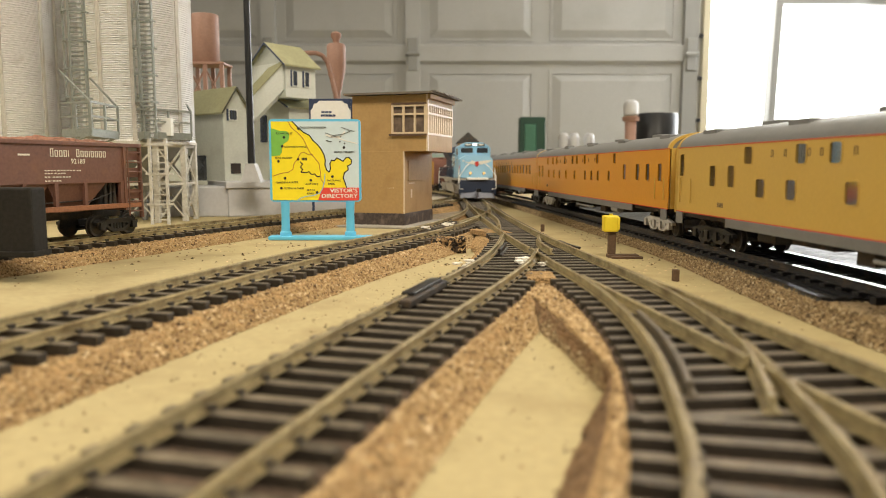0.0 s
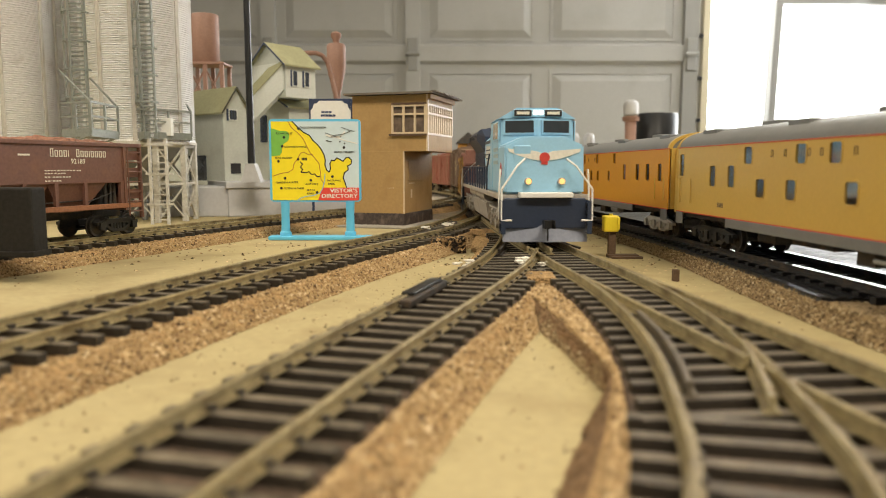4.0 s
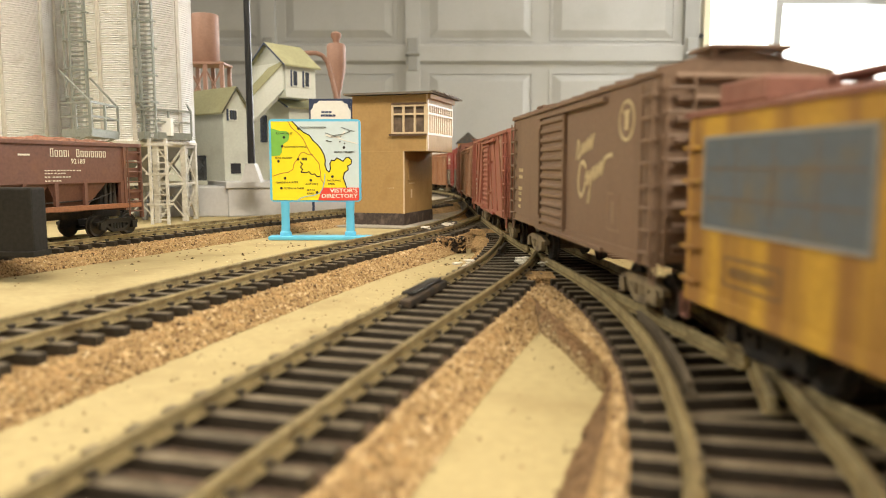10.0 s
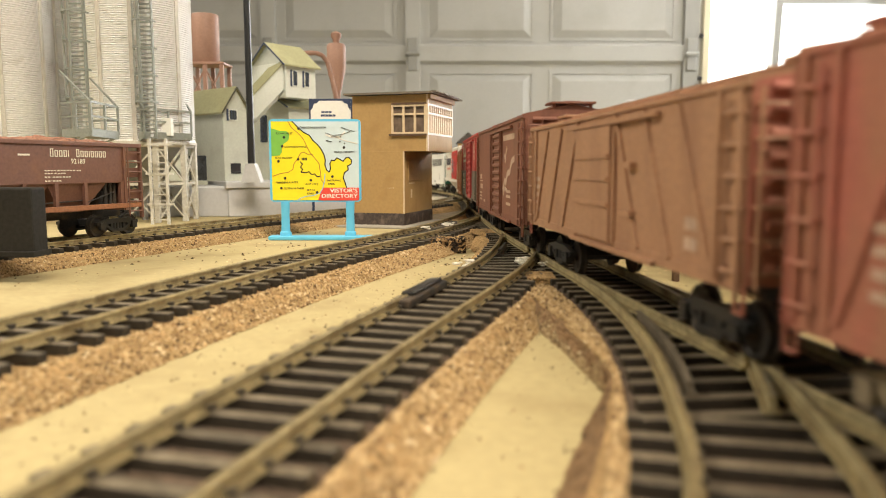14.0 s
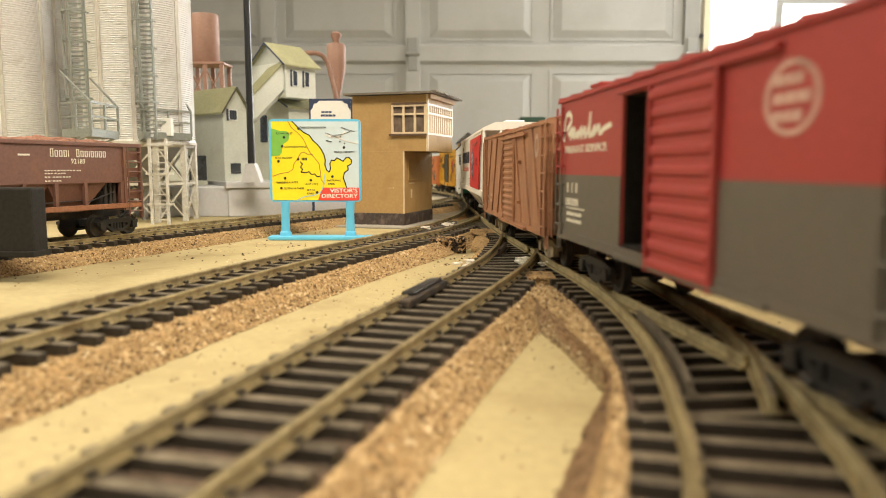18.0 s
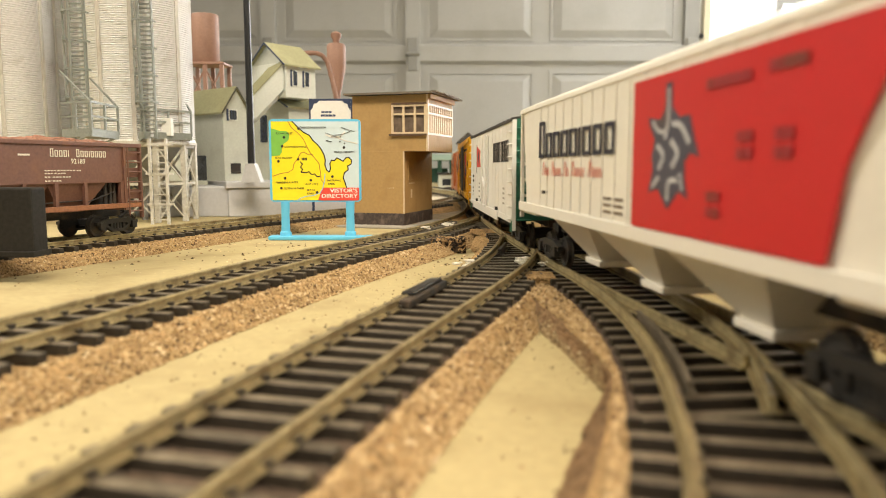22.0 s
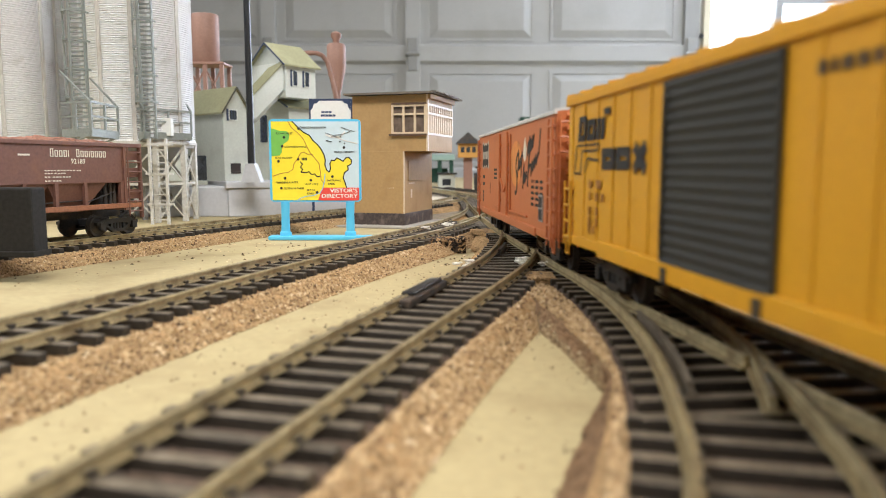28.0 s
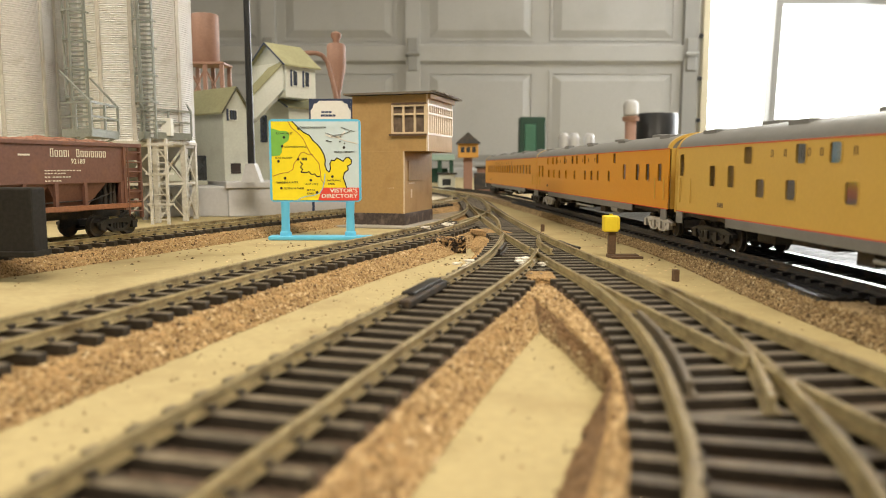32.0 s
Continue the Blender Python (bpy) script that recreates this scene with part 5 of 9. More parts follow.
def white_plug_car():
    L, w, zb, zt = 170, 17.5, 11.5, 49.5
    car = house_car("box_car", "white insulated box car with green ends and black roof", L, w, zb, zt, PLUG_WHITE, ROOF_BLACK, GREEN_END, TRUCK_BLACK, walkway=False, peak=2.6, bogie=66)
    y, h = -w, L / 2
    for k in range(15):
        x = -h + 4 + k * (L - 8) / 14
        if not -22 < x < 14:
            put("side_post", shared("side_post", lambda: block(-0.28, 0.28, -0.14, 0, 0, 36), PLUG_WHITE), car, at(x, y, zb + 1))
    plug_door(car, PLUG_WHITE, -14.6, 7.6, y, zb + 1, zt - 1)
    part("skirt", block(-62, 46, y - 0.9, y, zb - 2.6, zb + 1.4, 0.2), PLUG_WHITE, car)
    shape_mark(car, INK_RED, [(-49, 43.2), (-30.5, 40.4), (-33.5, 36.6), (-29.6, 31.8), (-46.8, 31.6)], y, "flag_emblem", -0.15)
    part("flagpole", block(-49.6, -48.9, y - 0.2, y, 28.4, 44.2), INK_BLACK, car)
    shape_mark(car, INK_BLACK, [(-40, 40.6), (-36.8, 37.2), (-40, 33.8), (-43.2, 37.2)], y - 0.12)
    wordmark(car, INK_BLACK, 26.6, 33.8, y - 0.1, "oooioo", 8.5, 3.6, 0.85, 0.95)
    wordmark(car, INK_BLACK, 53.4, 33.8, y - 0.1, "oioioo", 8.5, 3.7, 0.85, 1.05)
    for z, ws in ((26.6, (1.6, 1.6, 1.6, 1.6)), (24, (1.4, 1.4, 1.4, 1.4)), (20, (1.4, 1, 1.4)), (18, (1, 1.4, 1.2)), (16, (1.2, 1.2))):
        bars(car, INK_BLACK, -72, y - 0.1, z, ws, 1.5 if z > 22 else 0.9)
    for z in (23, 21, 19, 16):
        bars(car, INK_BLACK, -37, y - 0.1, z, (0.8, 1.2, 0.8), 0.9)
    bars(car, INK_BLACK, -31, y - 0.1, 14.2, (4, 2, 4), 1.0)
    grey_ink = paint("faint_grey_lettering", (0.42, 0.40, 0.36), 0.6)
    for z in (23, 21, 19, 17):
        bars(car, grey_ink, 60, y - 0.1, z, (0.8, 0.9, 0.8, 0.9), 0.8, 0.5)
    for x in (-44, 42):
        part("door_rail_stop", block(x - 1.2, x + 1.2, y - 1.0, y, zb + 1.6, zb + 3), INK_BLACK, car)
    for x0 in (-h + 1.2, h - 6.7):
        ladder("side_ladder", car, PLUG_WHITE, x0, x0 + 5.5, y, zb - 2, zt - 2, 8, out=-0.9, stiles=False)
    for sd in (-1, 1):
        for y0 in (-w + 1.8, w - 8):
            ladder("end_ladder", car, GREEN_END, y0, y0 + 5.5, sd * (h - 0.2), zb - 2, zt - 1, 9, end=True, out=sd * 1.2, stiles=False)
    for sd in (-1, 1):
        for yy in (-w, w - 1.6):
            part("corner_post", block(min(sd * h, sd * (h - 1.6)), max(sd * h, sd * (h - 1.6)), yy, yy + 1.6, zb - 4, zt), PLUG_WHITE if yy < 0 else GREEN_END, car)
    couple(car, L, 16, 66)


def yellow_door_car():
    L, w, zb, zt = 179, 17.5, 12.5, 50
    car = house_car("box_car", "golden yellow fifty-foot box car with charcoal doors", L, w, zb, zt, RB_YELLOW, RB_YELLOW, RB_YELLOW, TRUCK_BLACK, walkway=False, peak=2.8, bogie=66)
    y, h = -w, L / 2
    for k in range(17):
        x = -h + 5 + k * (L - 10) / 16
        if not -28 < x < 17:
            put("side_post", shared("yellow_post", lambda: block(-0.6, 0.6, -0.32, 0, 0, 33, 0.12), RB_YELLOW), car, at(x, y, zb + 2))
    part("skirt", block(-60, 60, y - 1.0, y, zb - 1.8, zb + 2, 0.3), RB_YELLOW, car)
    part("roof_rail", block(-h + 1, h - 1, y - 0.9, y, zt - 2.4, zt - 0.4, 0.2), RB_YELLOW, car)
    ribbed_door(car, RB_DOOR, -24, 14, y - 0.3, zb + 1, zt - 3, 17, out=-0.6, label="charcoal corrugated sliding door")
    for x in (-21, 11):
        part("door_roller", block(x - 1, x + 1, y - 1.4, y - 0.2, zb - 1.8, zb + 1), RB_DOOR, car)
    part("emblem_bar", block(-10.5, 10.5, -0.15, 0.1, -1.5, 1.5), INK_RED, car).matrix_basis = pose(56 * MM, (y - 0.75) * MM, 32 * MM, 0, 42, 0)
    part("emblem_bar", block(-10.5, 10.5, -0.2, 0.1, -1.5, 1.5), INK_RED, car).matrix_basis = pose(56 * MM, (y - 0.8) * MM, 32 * MM, 0, -42, 0)
    for ang in (42, -42, 138, -138):
        part("emblem_edge", block(4, 10.5, -0.3, 0.0, 1.5, 2.7), INK_BLUE, car).matrix_basis = pose(56 * MM, (y - 0.8) * MM, 32 * MM, 0, ang, 0)
    disc_mark(car, INK_BLUE, 56, y - 0.95, 32, 2.6, 3.0, out=-0.15)
    wordmark(car, INK_BLACK, -78.6, 38.0, y - 0.32, "ooii", 6.2, 6.0, 1.9, 1.4, low=0.82, lean=0.14)
    bars(car, INK_BLACK, -58.6, y - 0.32, 44.2, (4.2,), 1.6)
    for p, q in (((-81.5, 30), (-79.6, 37)), ((-79.6, 37), (-61.8, 37)), ((-61.8, 37), (-62.4, 35.6)), ((-62.4, 35.6), (-75, 35.6)), ((-75, 35.6), (-76.4, 30)), ((-76.4, 30), (-81.5, 30)), ((-72.5, 30.4), (-70.6, 33.8)), ((-70.6, 33.8), (-62, 33.2))):
        stroke(car, INK_BLACK, [p, q], 0.5, y - 0.34)
    wordmark(car, INK_BLACK, -59.5, 31.0, y - 0.32, "oox", 4.9, 8.6, 2.6, 1.0)
    for z, ws in ((28, (2, 0, 3)), (25, (1.2, 0, 2, 2)), (21.5, (1.5, 0, 1.5)), (19, (1.5, 0, 1.5)), (17, (1.2, 2))):
        bars(car, FAINT_BROWN, -69, y - 0.32, z - 0.4, ws, 2.0, 2.0)
    bars(car, INK_BLACK, 21, y - 0.32, 43.4, (1.4, 1.0, 1.6, 1.4, 1.4, 1.0, 1.4, 0.9, 1.4, 1.6, 1.4, 1.0, 1.4, 1.6, 1.4, 1.4, 1.0, 1.4), 1.7, 1.1)
    bars(car, INK_BLACK, 40, y - 0.32, 33.4, (4,), 1.2)
    bars(car, INK_BLACK, 40, y - 0.32, 31, (4,), 1.2)
    part("data_plate", block(39.5, 44.5, y - 0.9, y - 0.6, 16.5, 24.5), INK_BLACK, car)
    bars(car, INK_BLACK, 68, y - 0.32, 34, (4, 3.4), 3.2)
    side_ladders(car, RB_YELLOW, L, w, zb - 1, 30, 4, 5.5)
    couple(car, L, 10, 66)


def orange_plug_car():
    L, w, zb, zt = 175, 17.5, 11, 47.5
    car = house_car("box_car", "salmon orange fifty-foot box car with script lettering", L, w, zb, zt, FR_ORANGE, SILVER_ROOF, FR_ORANGE, TRUCK_BLACK, walkway=False, peak=2.4, bogie=64)
    y, h = -w, L / 2
    plug_door(car, FR_ORANGE, -12, 11, y, zb + 2, zt - 1)
    part("skirt", block(-70, 62, y - 0.8, y, zb - 1.6, zb + 1.2, 0.3), FR_ORANGE, car)
    part("door_rail", block(-30, 46, y - 0.7, y, zb + 3.4, zb + 4.0, 0.15), FR_ORANGE, car)
    shield = [(-84, 47), (-81.5, 45), (-78, 46.3), (-74.5, 45), (-72, 47), (-70.2, 45.4), (-71, 41), (-71, 36.5), (-70.2, 32.5), (-72, 30.8), (-74.5, 32.8), (-78, 31.4), (-81.5, 32.8), (-84, 30.8), (-85.8, 32.5), (-85, 36.5), (-85, 41), (-85.8, 45.4)]
    shield = [(-63 + (x + 78) * 1.5, 37.4 + (z - 38.9) * 0.85) for x, z in shield]
    dull_white = paint("dull_grey_white_print", (0.42, 0.39, 0.33), 0.6)
    shape_mark(car, dull_white, shield, y, "shield_emblem")
    shape_mark(car, INK_BLACK, [(-63 + (x + 63) * 0.86, 37.4 + (z - 37.4) * 0.84) for x, z in shield], y - 0.1, "shield_emblem")
    bars(car, dull_white, -72, y - 0.2, 37.4, (2.4, 2.4, 1.4, 2.4, 2.4, 2.4), 3.6, 0.8)
    disc_mark(car, paint("faded_gold_print", (0.62, 0.235, 0.045), 0.5), 22, y, 33, 12, 8.5, "sun_emblem", out=-0.06)
    stroke(car, INK_BLACK, [(20.5, 22.5), (23, 22), (25, 25), (24.5, 29), (22.6, 31.5), (24, 35), (28.5, 37.5)], 1.3, y - 0.06)
    stroke(car, INK_BLACK, [(26, 28), (28.4, 37), (28.2, 30.5), (30, 34), (30.4, 31), (32, 35), (32.2, 32), (33.6, 36), (33.0, 28.5), (34.6, 36.6), (36.4, 35)], 0.95, y - 0.06)
    stroke(car, INK_BLACK, [(45, 35.5), (46.4, 40), (47, 36.4), (48.6, 42), (49, 37.2), (50.8, 40.8), (52.2, 38), (53.6, 41.8), (54.2, 38.6), (56, 42.6)], 1.1, y - 0.06)
    stroke(car, INK_BLACK, [(36.5, 24), (38.6, 32.5), (38.6, 26), (40.4, 29.4), (41, 26.4), (43, 30), (44, 27.6)], 1.1, y - 0.06)
    stroke(car, INK_BLACK, [(45.5, 25), (48.2, 36), (53.5, 38.4)], 1.5, y - 0.06)
    stroke(car, INK_BLACK, [(47, 31), (51, 32.4), (51.4, 29), (53.4, 33.4), (54.4, 30.4), (56, 34.4), (57, 31.6), (59, 35.6), (60, 32.6), (62.4, 36.2)], 1.1, y - 0.06)
    stroke(car, INK_BLACK, [(63.4, 35.4), (66, 43.6)], 1.2, y - 0.06)
    shape_mark(car, INK_WHITE, [(37, 36), (38.5, 40), (40.5, 42), (42, 39), (43.5, 38), (42, 34.5), (39.5, 33.5)], y - 0.06)
    for x0, z0 in ((52, 27), (59, 27), (66, 27)):
        for k in range(5):
            bars(car, paint("faded_black_print", (0.20, 0.07, 0.04), 0.6) if (x0, k) == (52, 0) else INK_BLACK, x0, y - 0.02, z0 - k * 1.9, (1.8, 2.2), 1.0)
    part("data_plate", block(65.5, 71.5, y - 0.4, y, 14.6, 23), STEEL, car)
    for z in (15.2, 19.1):
        part("data_panel", block(66.2, 70.8, y - 0.5, y - 0.3, z, z + 3.3), INK_BLACK, car)
    for z, ws in ((27, (1.6, 1.2, 1.6, 1.6)), (23.6, (1.4, 1.4, 1.4, 1.4)), (19.6, (1.6, 1.4)), (17.6, (1.4, 1.8)), (15.6, (1.2, 1.2))):
        bars(car, INK_BLACK, -72, y - 0.02, z, ws, 1.5)
    bars(car, INK_BLACK, -47, y - 0.02, 22, (0.9,), 5.0)
    for z in (30.6, 28.8, 27):
        bars(car, INK_BLACK, -34, y - 0.02, z, (2.4, 2.6, 2.4), 1.0)
    side_ladders(car, FR_ORANGE, L, w, zb - 2, zt, 9, 5.5)
    couple(car, L, 10, 64)


def locomotive():
    sky_blue = paint("light_blue_loco_paint", (0.30, 0.54, 0.72), 0.38, (0.27, 0.50, 0.68), 0.3, 18, 0.04, 0.03)
    navy = paint("dark_navy_paint", (0.022, 0.034, 0.065), 0.45, (0.03, 0.044, 0.075), 0.3, 12, 0.08, 0.04)
    silver = paint("dusty_silver_paint", (0.40, 0.365, 0.315), 0.5, (0.30, 0.26, 0.20), 0.5, 8, 0.12, 0.1)
    cream = paint("cream_wing_paint", (0.68, 0.66, 0.58), 0.5, (0.62, 0.6, 0.52), 0.2, 9)
    glow = glowing("headlight_glow", (1.0, 0.9, 0.72), 2.5)
    L = 247
    h = L / 2
    loco = thing("diesel_locomotive", at(0, 0), "light blue and navy diesel locomotive with silver trucks", "locomotive", "cars of the passing freight train")
    # frame and walkway
    part("walkway", block(-h + 6, h - 8, -18, 18, 18.4, 20.6, 0.2), silver, loco)
    part("centre_sill", block(-h + 8, h - 10, -7, 7, 10, 18.4), DARK, loco)
    # cab and nose
    bm = bmesh.new()
    prism(bm, [(62, -16.5), (96, -16.5), (100.6, -1.2), (100.6, 1.2), (96, 16.5), (62, 16.5)], "z", 20.6, 52.6)
    for v in bm.verts:
        if v.co.z > 50 and v.co.x > 90:
            v.co.x -= 2.0
    bmesh.ops.bevel(bm, geom=bm.edges[:], offset=0.9, segments=2, affect="EDGES")
    cab = part("cab", bm, sky_blue, loco)
    bm = bmesh.new()
    prism(bm, [(-16.6, 52.4), (-8.8, 57.0), (8.8, 57.0), (16.6, 52.4)], "x", 61, 95.5)
    part("cab_roof", bm, sky_blue, loco)
    bm = bmesh.new()
    sect = ((-16.8, 21), (-16.8, 40.6), (-8.4, 44.2), (8.4, 44.2), (16.8, 40.6), (16.8, 21))
    a = [bm.verts.new((97, y, z)) for y, z in sect]
    b = [bm.verts.new((115.5 - (z - 21) * 0.09, y * 0.965, z)) for y, z in sect]
    for i in range(6):
        bm.faces.new((a[i], a[(i + 1) % 6], b[(i + 1) % 6], b[i]))
    bm.faces.new(a[::-1])
    bm.faces.new(b)
    bmesh.ops.bevel(bm, geom=bm.edges[:], offset=0.7, segments=2, affect="EDGES")
    part("nose", bm, sky_blue, loco)
    part("nose_door", block(113.0, 114.4, -12.6, -5.6, 23, 40.4, 0.3), sky_blue, loco, "light blue nose door")
    for sd in (-1, 1):
        def on_screen(u, z, out):
            return (100.6 - 4.6 * (u - 1.2) / 15.3 - 2.0 * (z - 20.6) / 32.0 + out, sd * u, z)
        for name, u0, u1, z0, z1, o0, o1, mat in (("windscreen_frame", 1.4, 14.6, 45.6, 52.0, 0.1, 0.55, sky_blue), ("windscreen", 2.1, 13.8, 46.4, 51.4, 0.2, 0.75, GLASS)):
            bm = bmesh.new()
            vs = [bm.verts.new(on_screen(u, z, o)) for o in (o1, o0) for u, z in ((u0, z0), (u1, z0), (u1, z1), (u0, z1))]
            for q in ((0, 1, 2, 3), (7, 6, 5, 4), (0, 4, 5, 1), (1, 5, 6, 2), (2, 6, 7, 3), (3, 7, 4, 0)):
                bm.faces.new([vs[i] for i in q])
            part(name, bm, mat, loco, "dark windscreen pane" if mat == GLASS else "")
    for sd in (-1, 1):
        for x0, x1 in ((77.4, 82.4), (84.6, 94)):
            fr = part("side_window_frame", block(x0 - 0.8, x1 + 0.8, sd * 16.5 - 0.3, sd * 16.5 + 0.3, 43.2, 51.6, 0.2), sky_blue, loco)
            part("pane", block(x0, x1, sd * 16.5 - 0.4, sd * 16.5 + 0.4, 44, 50.8), material("pale_cab_glass", (0.34, 0.32, 0.28), 0.12, grain=6, vary=0.3, bump=0.0), fr)
    for z in (39.4, 36.6, 33.8):
        bars(loco, paint("pale_blue_cream_print", (0.42, 0.52, 0.55)), 76, -16.55, z, (1.4, 1.2, 1.5, 1.3, 1.2, 1.5, 1.3, 1.2), 1.6, 0.9)
    part("cab_door", block(63, 73, -16.75, -16.4, 22, 47, 0.15), sky_blue, loco)
    part("roof_beam", block(94.2, 97.4, -10.6, 10.6, 52.8, 56.2, 0.4), sky_blue, loco)
    for y0 in (-10.2, 2.8):
        nb = part("number_board", block(95.4, 98.0, y0, y0 + 7.4, 53.2, 56.0, 0.3), BLACK, loco)
        part("number_bars", block(98.0, 98.12, y0 + 1, y0 + 6.4, 54.0, 55.2), INK_WHITE, nb)
    for y0 in (-2.1, 0.3):
        bm = bmesh.new()
        rod(bm, (96, y0 + 0.9, 54.8), (98.4, y0 + 0.9, 54.8), 1.0, 14)
        part("headlight", bm, glow, loco, "glowing twin headlight")
    for yy in (-6.8, 6.8):
        dl = bmesh.new()
        rod(dl, (113, yy, 26), (117.2, yy, 26), 1.5, 14)
        hood = part("ditch_light", dl, silver, loco)
        bm = bmesh.new()
        rod(bm, (117.2, yy, 26), (117.5, yy, 26), 1.15, 14)
        part("lens", bm, glowing("ditch_lens", (1.0, 0.62, 0.22), 0.7), hood)
    # winged emblem across the nose
    for sd in (-1, 1):
        bm = bmesh.new()
        out = [(0.6, 37.2), (3.5, 38.2), (8, 38.6), (14.9, 39.2), (14.4, 37.9), (10.5, 36.3), (6, 35.0), (2.2, 34.5), (0.6, 34.4)]
        vs = [(116.9, sd * y, z) for y, z in out]
        f0 = [bm.verts.new((115.5 - (z - 21) * 0.09 + 0.35, y, z)) for x, y, z in vs]
        f1 = [bm.verts.new((115.5 - (z - 21) * 0.09 - 0.2, y, z)) for x, y, z in vs]
        bm.faces.new(f0)
        bm.faces.new(f1[::-1])
        for i in range(len(vs)):
            j = (i + 1) % len(vs)
            bm.faces.new((f0[i], f0[j], f1[j], f1[i]))
        part("wing_emblem", bm, cream, loco, "cream painted wing emblem")
    bm = bmesh.new()
    rod(bm, (113.4, 0, 35.6), (114.9, 0, 35.6), 2.1, 20)
    box(bm, 113.6, 114.8, -1.3, 1.3, 32.8, 34.4)
    part("round_emblem", bm, INK_RED, loco)
    disc_mark(loco, INK_RED, 104, -16.45, 30.5, 2.3, 3.1, "round_emblem", out=-0.2)
    disc_mark(loco, INK_RED, 104, 16.75, 30.5, 2.3, 3.1, "round_emblem", out=-0.2)
    # pilot, plough, anticlimber
    part("anticlimber", block(115, 121.5, -10.8, 10.8, 19.4, 21.6, 0.4), WHITE, loco, "white anticlimber ledge")
    part("pilot", block(112, 119, -16.5, 16.5, 7, 19.2, 0.4), navy, loco)
    bm = bmesh.new()
    for sd in (-1, 1):
        vs = [bm.verts.new(v) for v in ((120.6, 0, 1.6), (118.5, sd * 17.2, 1.6), (116.5, sd * 17.2, 9.5), (119.0, 0, 9.5), (119.0, 0, 1.6), (117, sd * 17.2, 1.6), (115, sd * 17.2, 9.5), (117.4, 0, 9.5))]
        for q in ((0, 1, 2, 3), (7, 6, 5, 4), (0, 4, 5, 1), (1, 5, 6, 2), (2, 6, 7, 3), (3, 7, 4, 0)):
            bm.faces.new([vs[i] for i in (q if sd > 0 else q[::-1])])
    part("snow_plough", bm, paint("grey_blue_plough", (0.25, 0.27, 0.33), 0.45, (0.18, 0.19, 0.24), 0.4, 8), loco, "grey-blue snow plough blade")
    add_couplers(loco, h - 2)
    for sd in (-1, 1):
        for e in (-1, 1):
            bm = bmesh.new()
            x = e * (h - 8)
            for k in range(4):
                z = 5 + k * 4
                box(bm, min(x, x + e * 6), max(x, x + e * 6), sd * 17.4 - 0.9, sd * 17.4 + 0.9, z, z + 0.6)
            for dx in (0, 6):
                box(bm, x + e * dx - 0.3, x + e * dx + 0.3, sd * 17.4 - 0.9, sd * 17.4 + 0.9, 5, 18.4)
            part("steps", bm, navy, loco)
    # white end handrails
    for e in (-1, 1):
        for sd in (-1, 1):
            bm = bmesh.new()
            x = e * (h - 2)
            pts = [(x, sd * 18.2, 10.5), (x, sd * 18.2, 23), (x - e * 1.5, sd * 12, 32), (x - e * 4, sd * 8.5, 35)]
            for p, q in zip(pts, pts[1:]):
                rod(bm, p, q, 0.42, 6)
            rod(bm, (x, sd * 18.2, 10.5), (x, sd * 14.0, 10.5), 0.42, 6)
            pts = [(x - e * 7, sd * 18.4, 10.5), (x - e * 7, sd * 18.4, 23), (x - e * 7.5, sd * 18.0, 31)]
            for p, q in zip(pts, pts[1:]):
                rod(bm, p, q, 0.42, 6)
            part("end_handrail", bm, WHITE, loco, "white end handrail")
    # walkway handrails
    for sd in (-1, 1):
        bm = bmesh.new()
        rod(bm, (58, sd * 17.6, 32), (-h + 8, sd * 17.6, 32), 0.36, 6)
        rod(bm, (58, sd * 17.6, 32), (62, sd * 17.0, 38), 0.36, 6)
        rail = part("handrail", bm, navy, loco)
        for k in range(14):
            x = 56 - k * 12.5
            bm = bmesh.new()
            rod(bm, (x, sd * 17.6, 20.6), (x, sd * 17.6, 32), 0.42, 6)
            part("stanchion", bm, navy, rail)
    # long hood
    bm = bmesh.new()
    prism(bm, [(-9, 20.6), (9, 20.6), (9, 47), (6.5, 49.5), (-6.5, 49.5), (-9, 47)], "x", -42.6, 66)
    part("hood", bm, sky_blue, loco)
    bm = bmesh.new()
    prism(bm, [(-9, 20.6), (9, 20.6), (9, 44.5), (-9, 44.5)], "x", -110, -42.6)
    part("rear_hood", bm, navy, loco)
    part("inverter_cabinet", block(39, 66, -16.3, 16.3, 20.6, 33, 0.8), sky_blue, loco)
    part("blower_box", block(28, 39, -13.5, 13.5, 20.6, 29, 0.6), sky_blue, loco)
    bm = bmesh.new()
    box(bm, 5, 63, -8.8, 8.8, 48.5, 53.2)
    bmesh.ops.bevel(bm, geom=bm.edges[:], offset=1.2, segments=2, affect="EDGES")
    part("roof_housing", bm, sky_blue, loco)
    bm = bmesh.new()
    for x, hw, z in ((-103, 9, 41.4), (-41, 9, 41.4), (-113, 13, 48.8), (-55, 13, 48.8), (-113, 13, 52.6), (-55, 13, 52.6), (-112, 11, 54.6), (-51, 10.5, 55.6), (-41, 9, 50.5)):
        for sd in (-1, 1):
            bm.verts.new((x, sd * hw, z))
    bmesh.ops.convex_hull(bm, input=bm.verts[:])
    part("radiator_housing", bm, navy, loco, "flared navy radiator housing")
    for sd in (-1, 1):
        grille = part("radiator_grille", block(-110, -58, sd * 13 - 0.15, sd * 13 + 0.15, 49.2, 52.2), DARK, loco)
        for k in range(24):
            part("louvre", block(-109.5 + k * 2.15, -108.5 + k * 2.15, sd * 13.1 - 0.2, sd * 13.1 + 0.2, 49.3, 52.1), navy, grille)
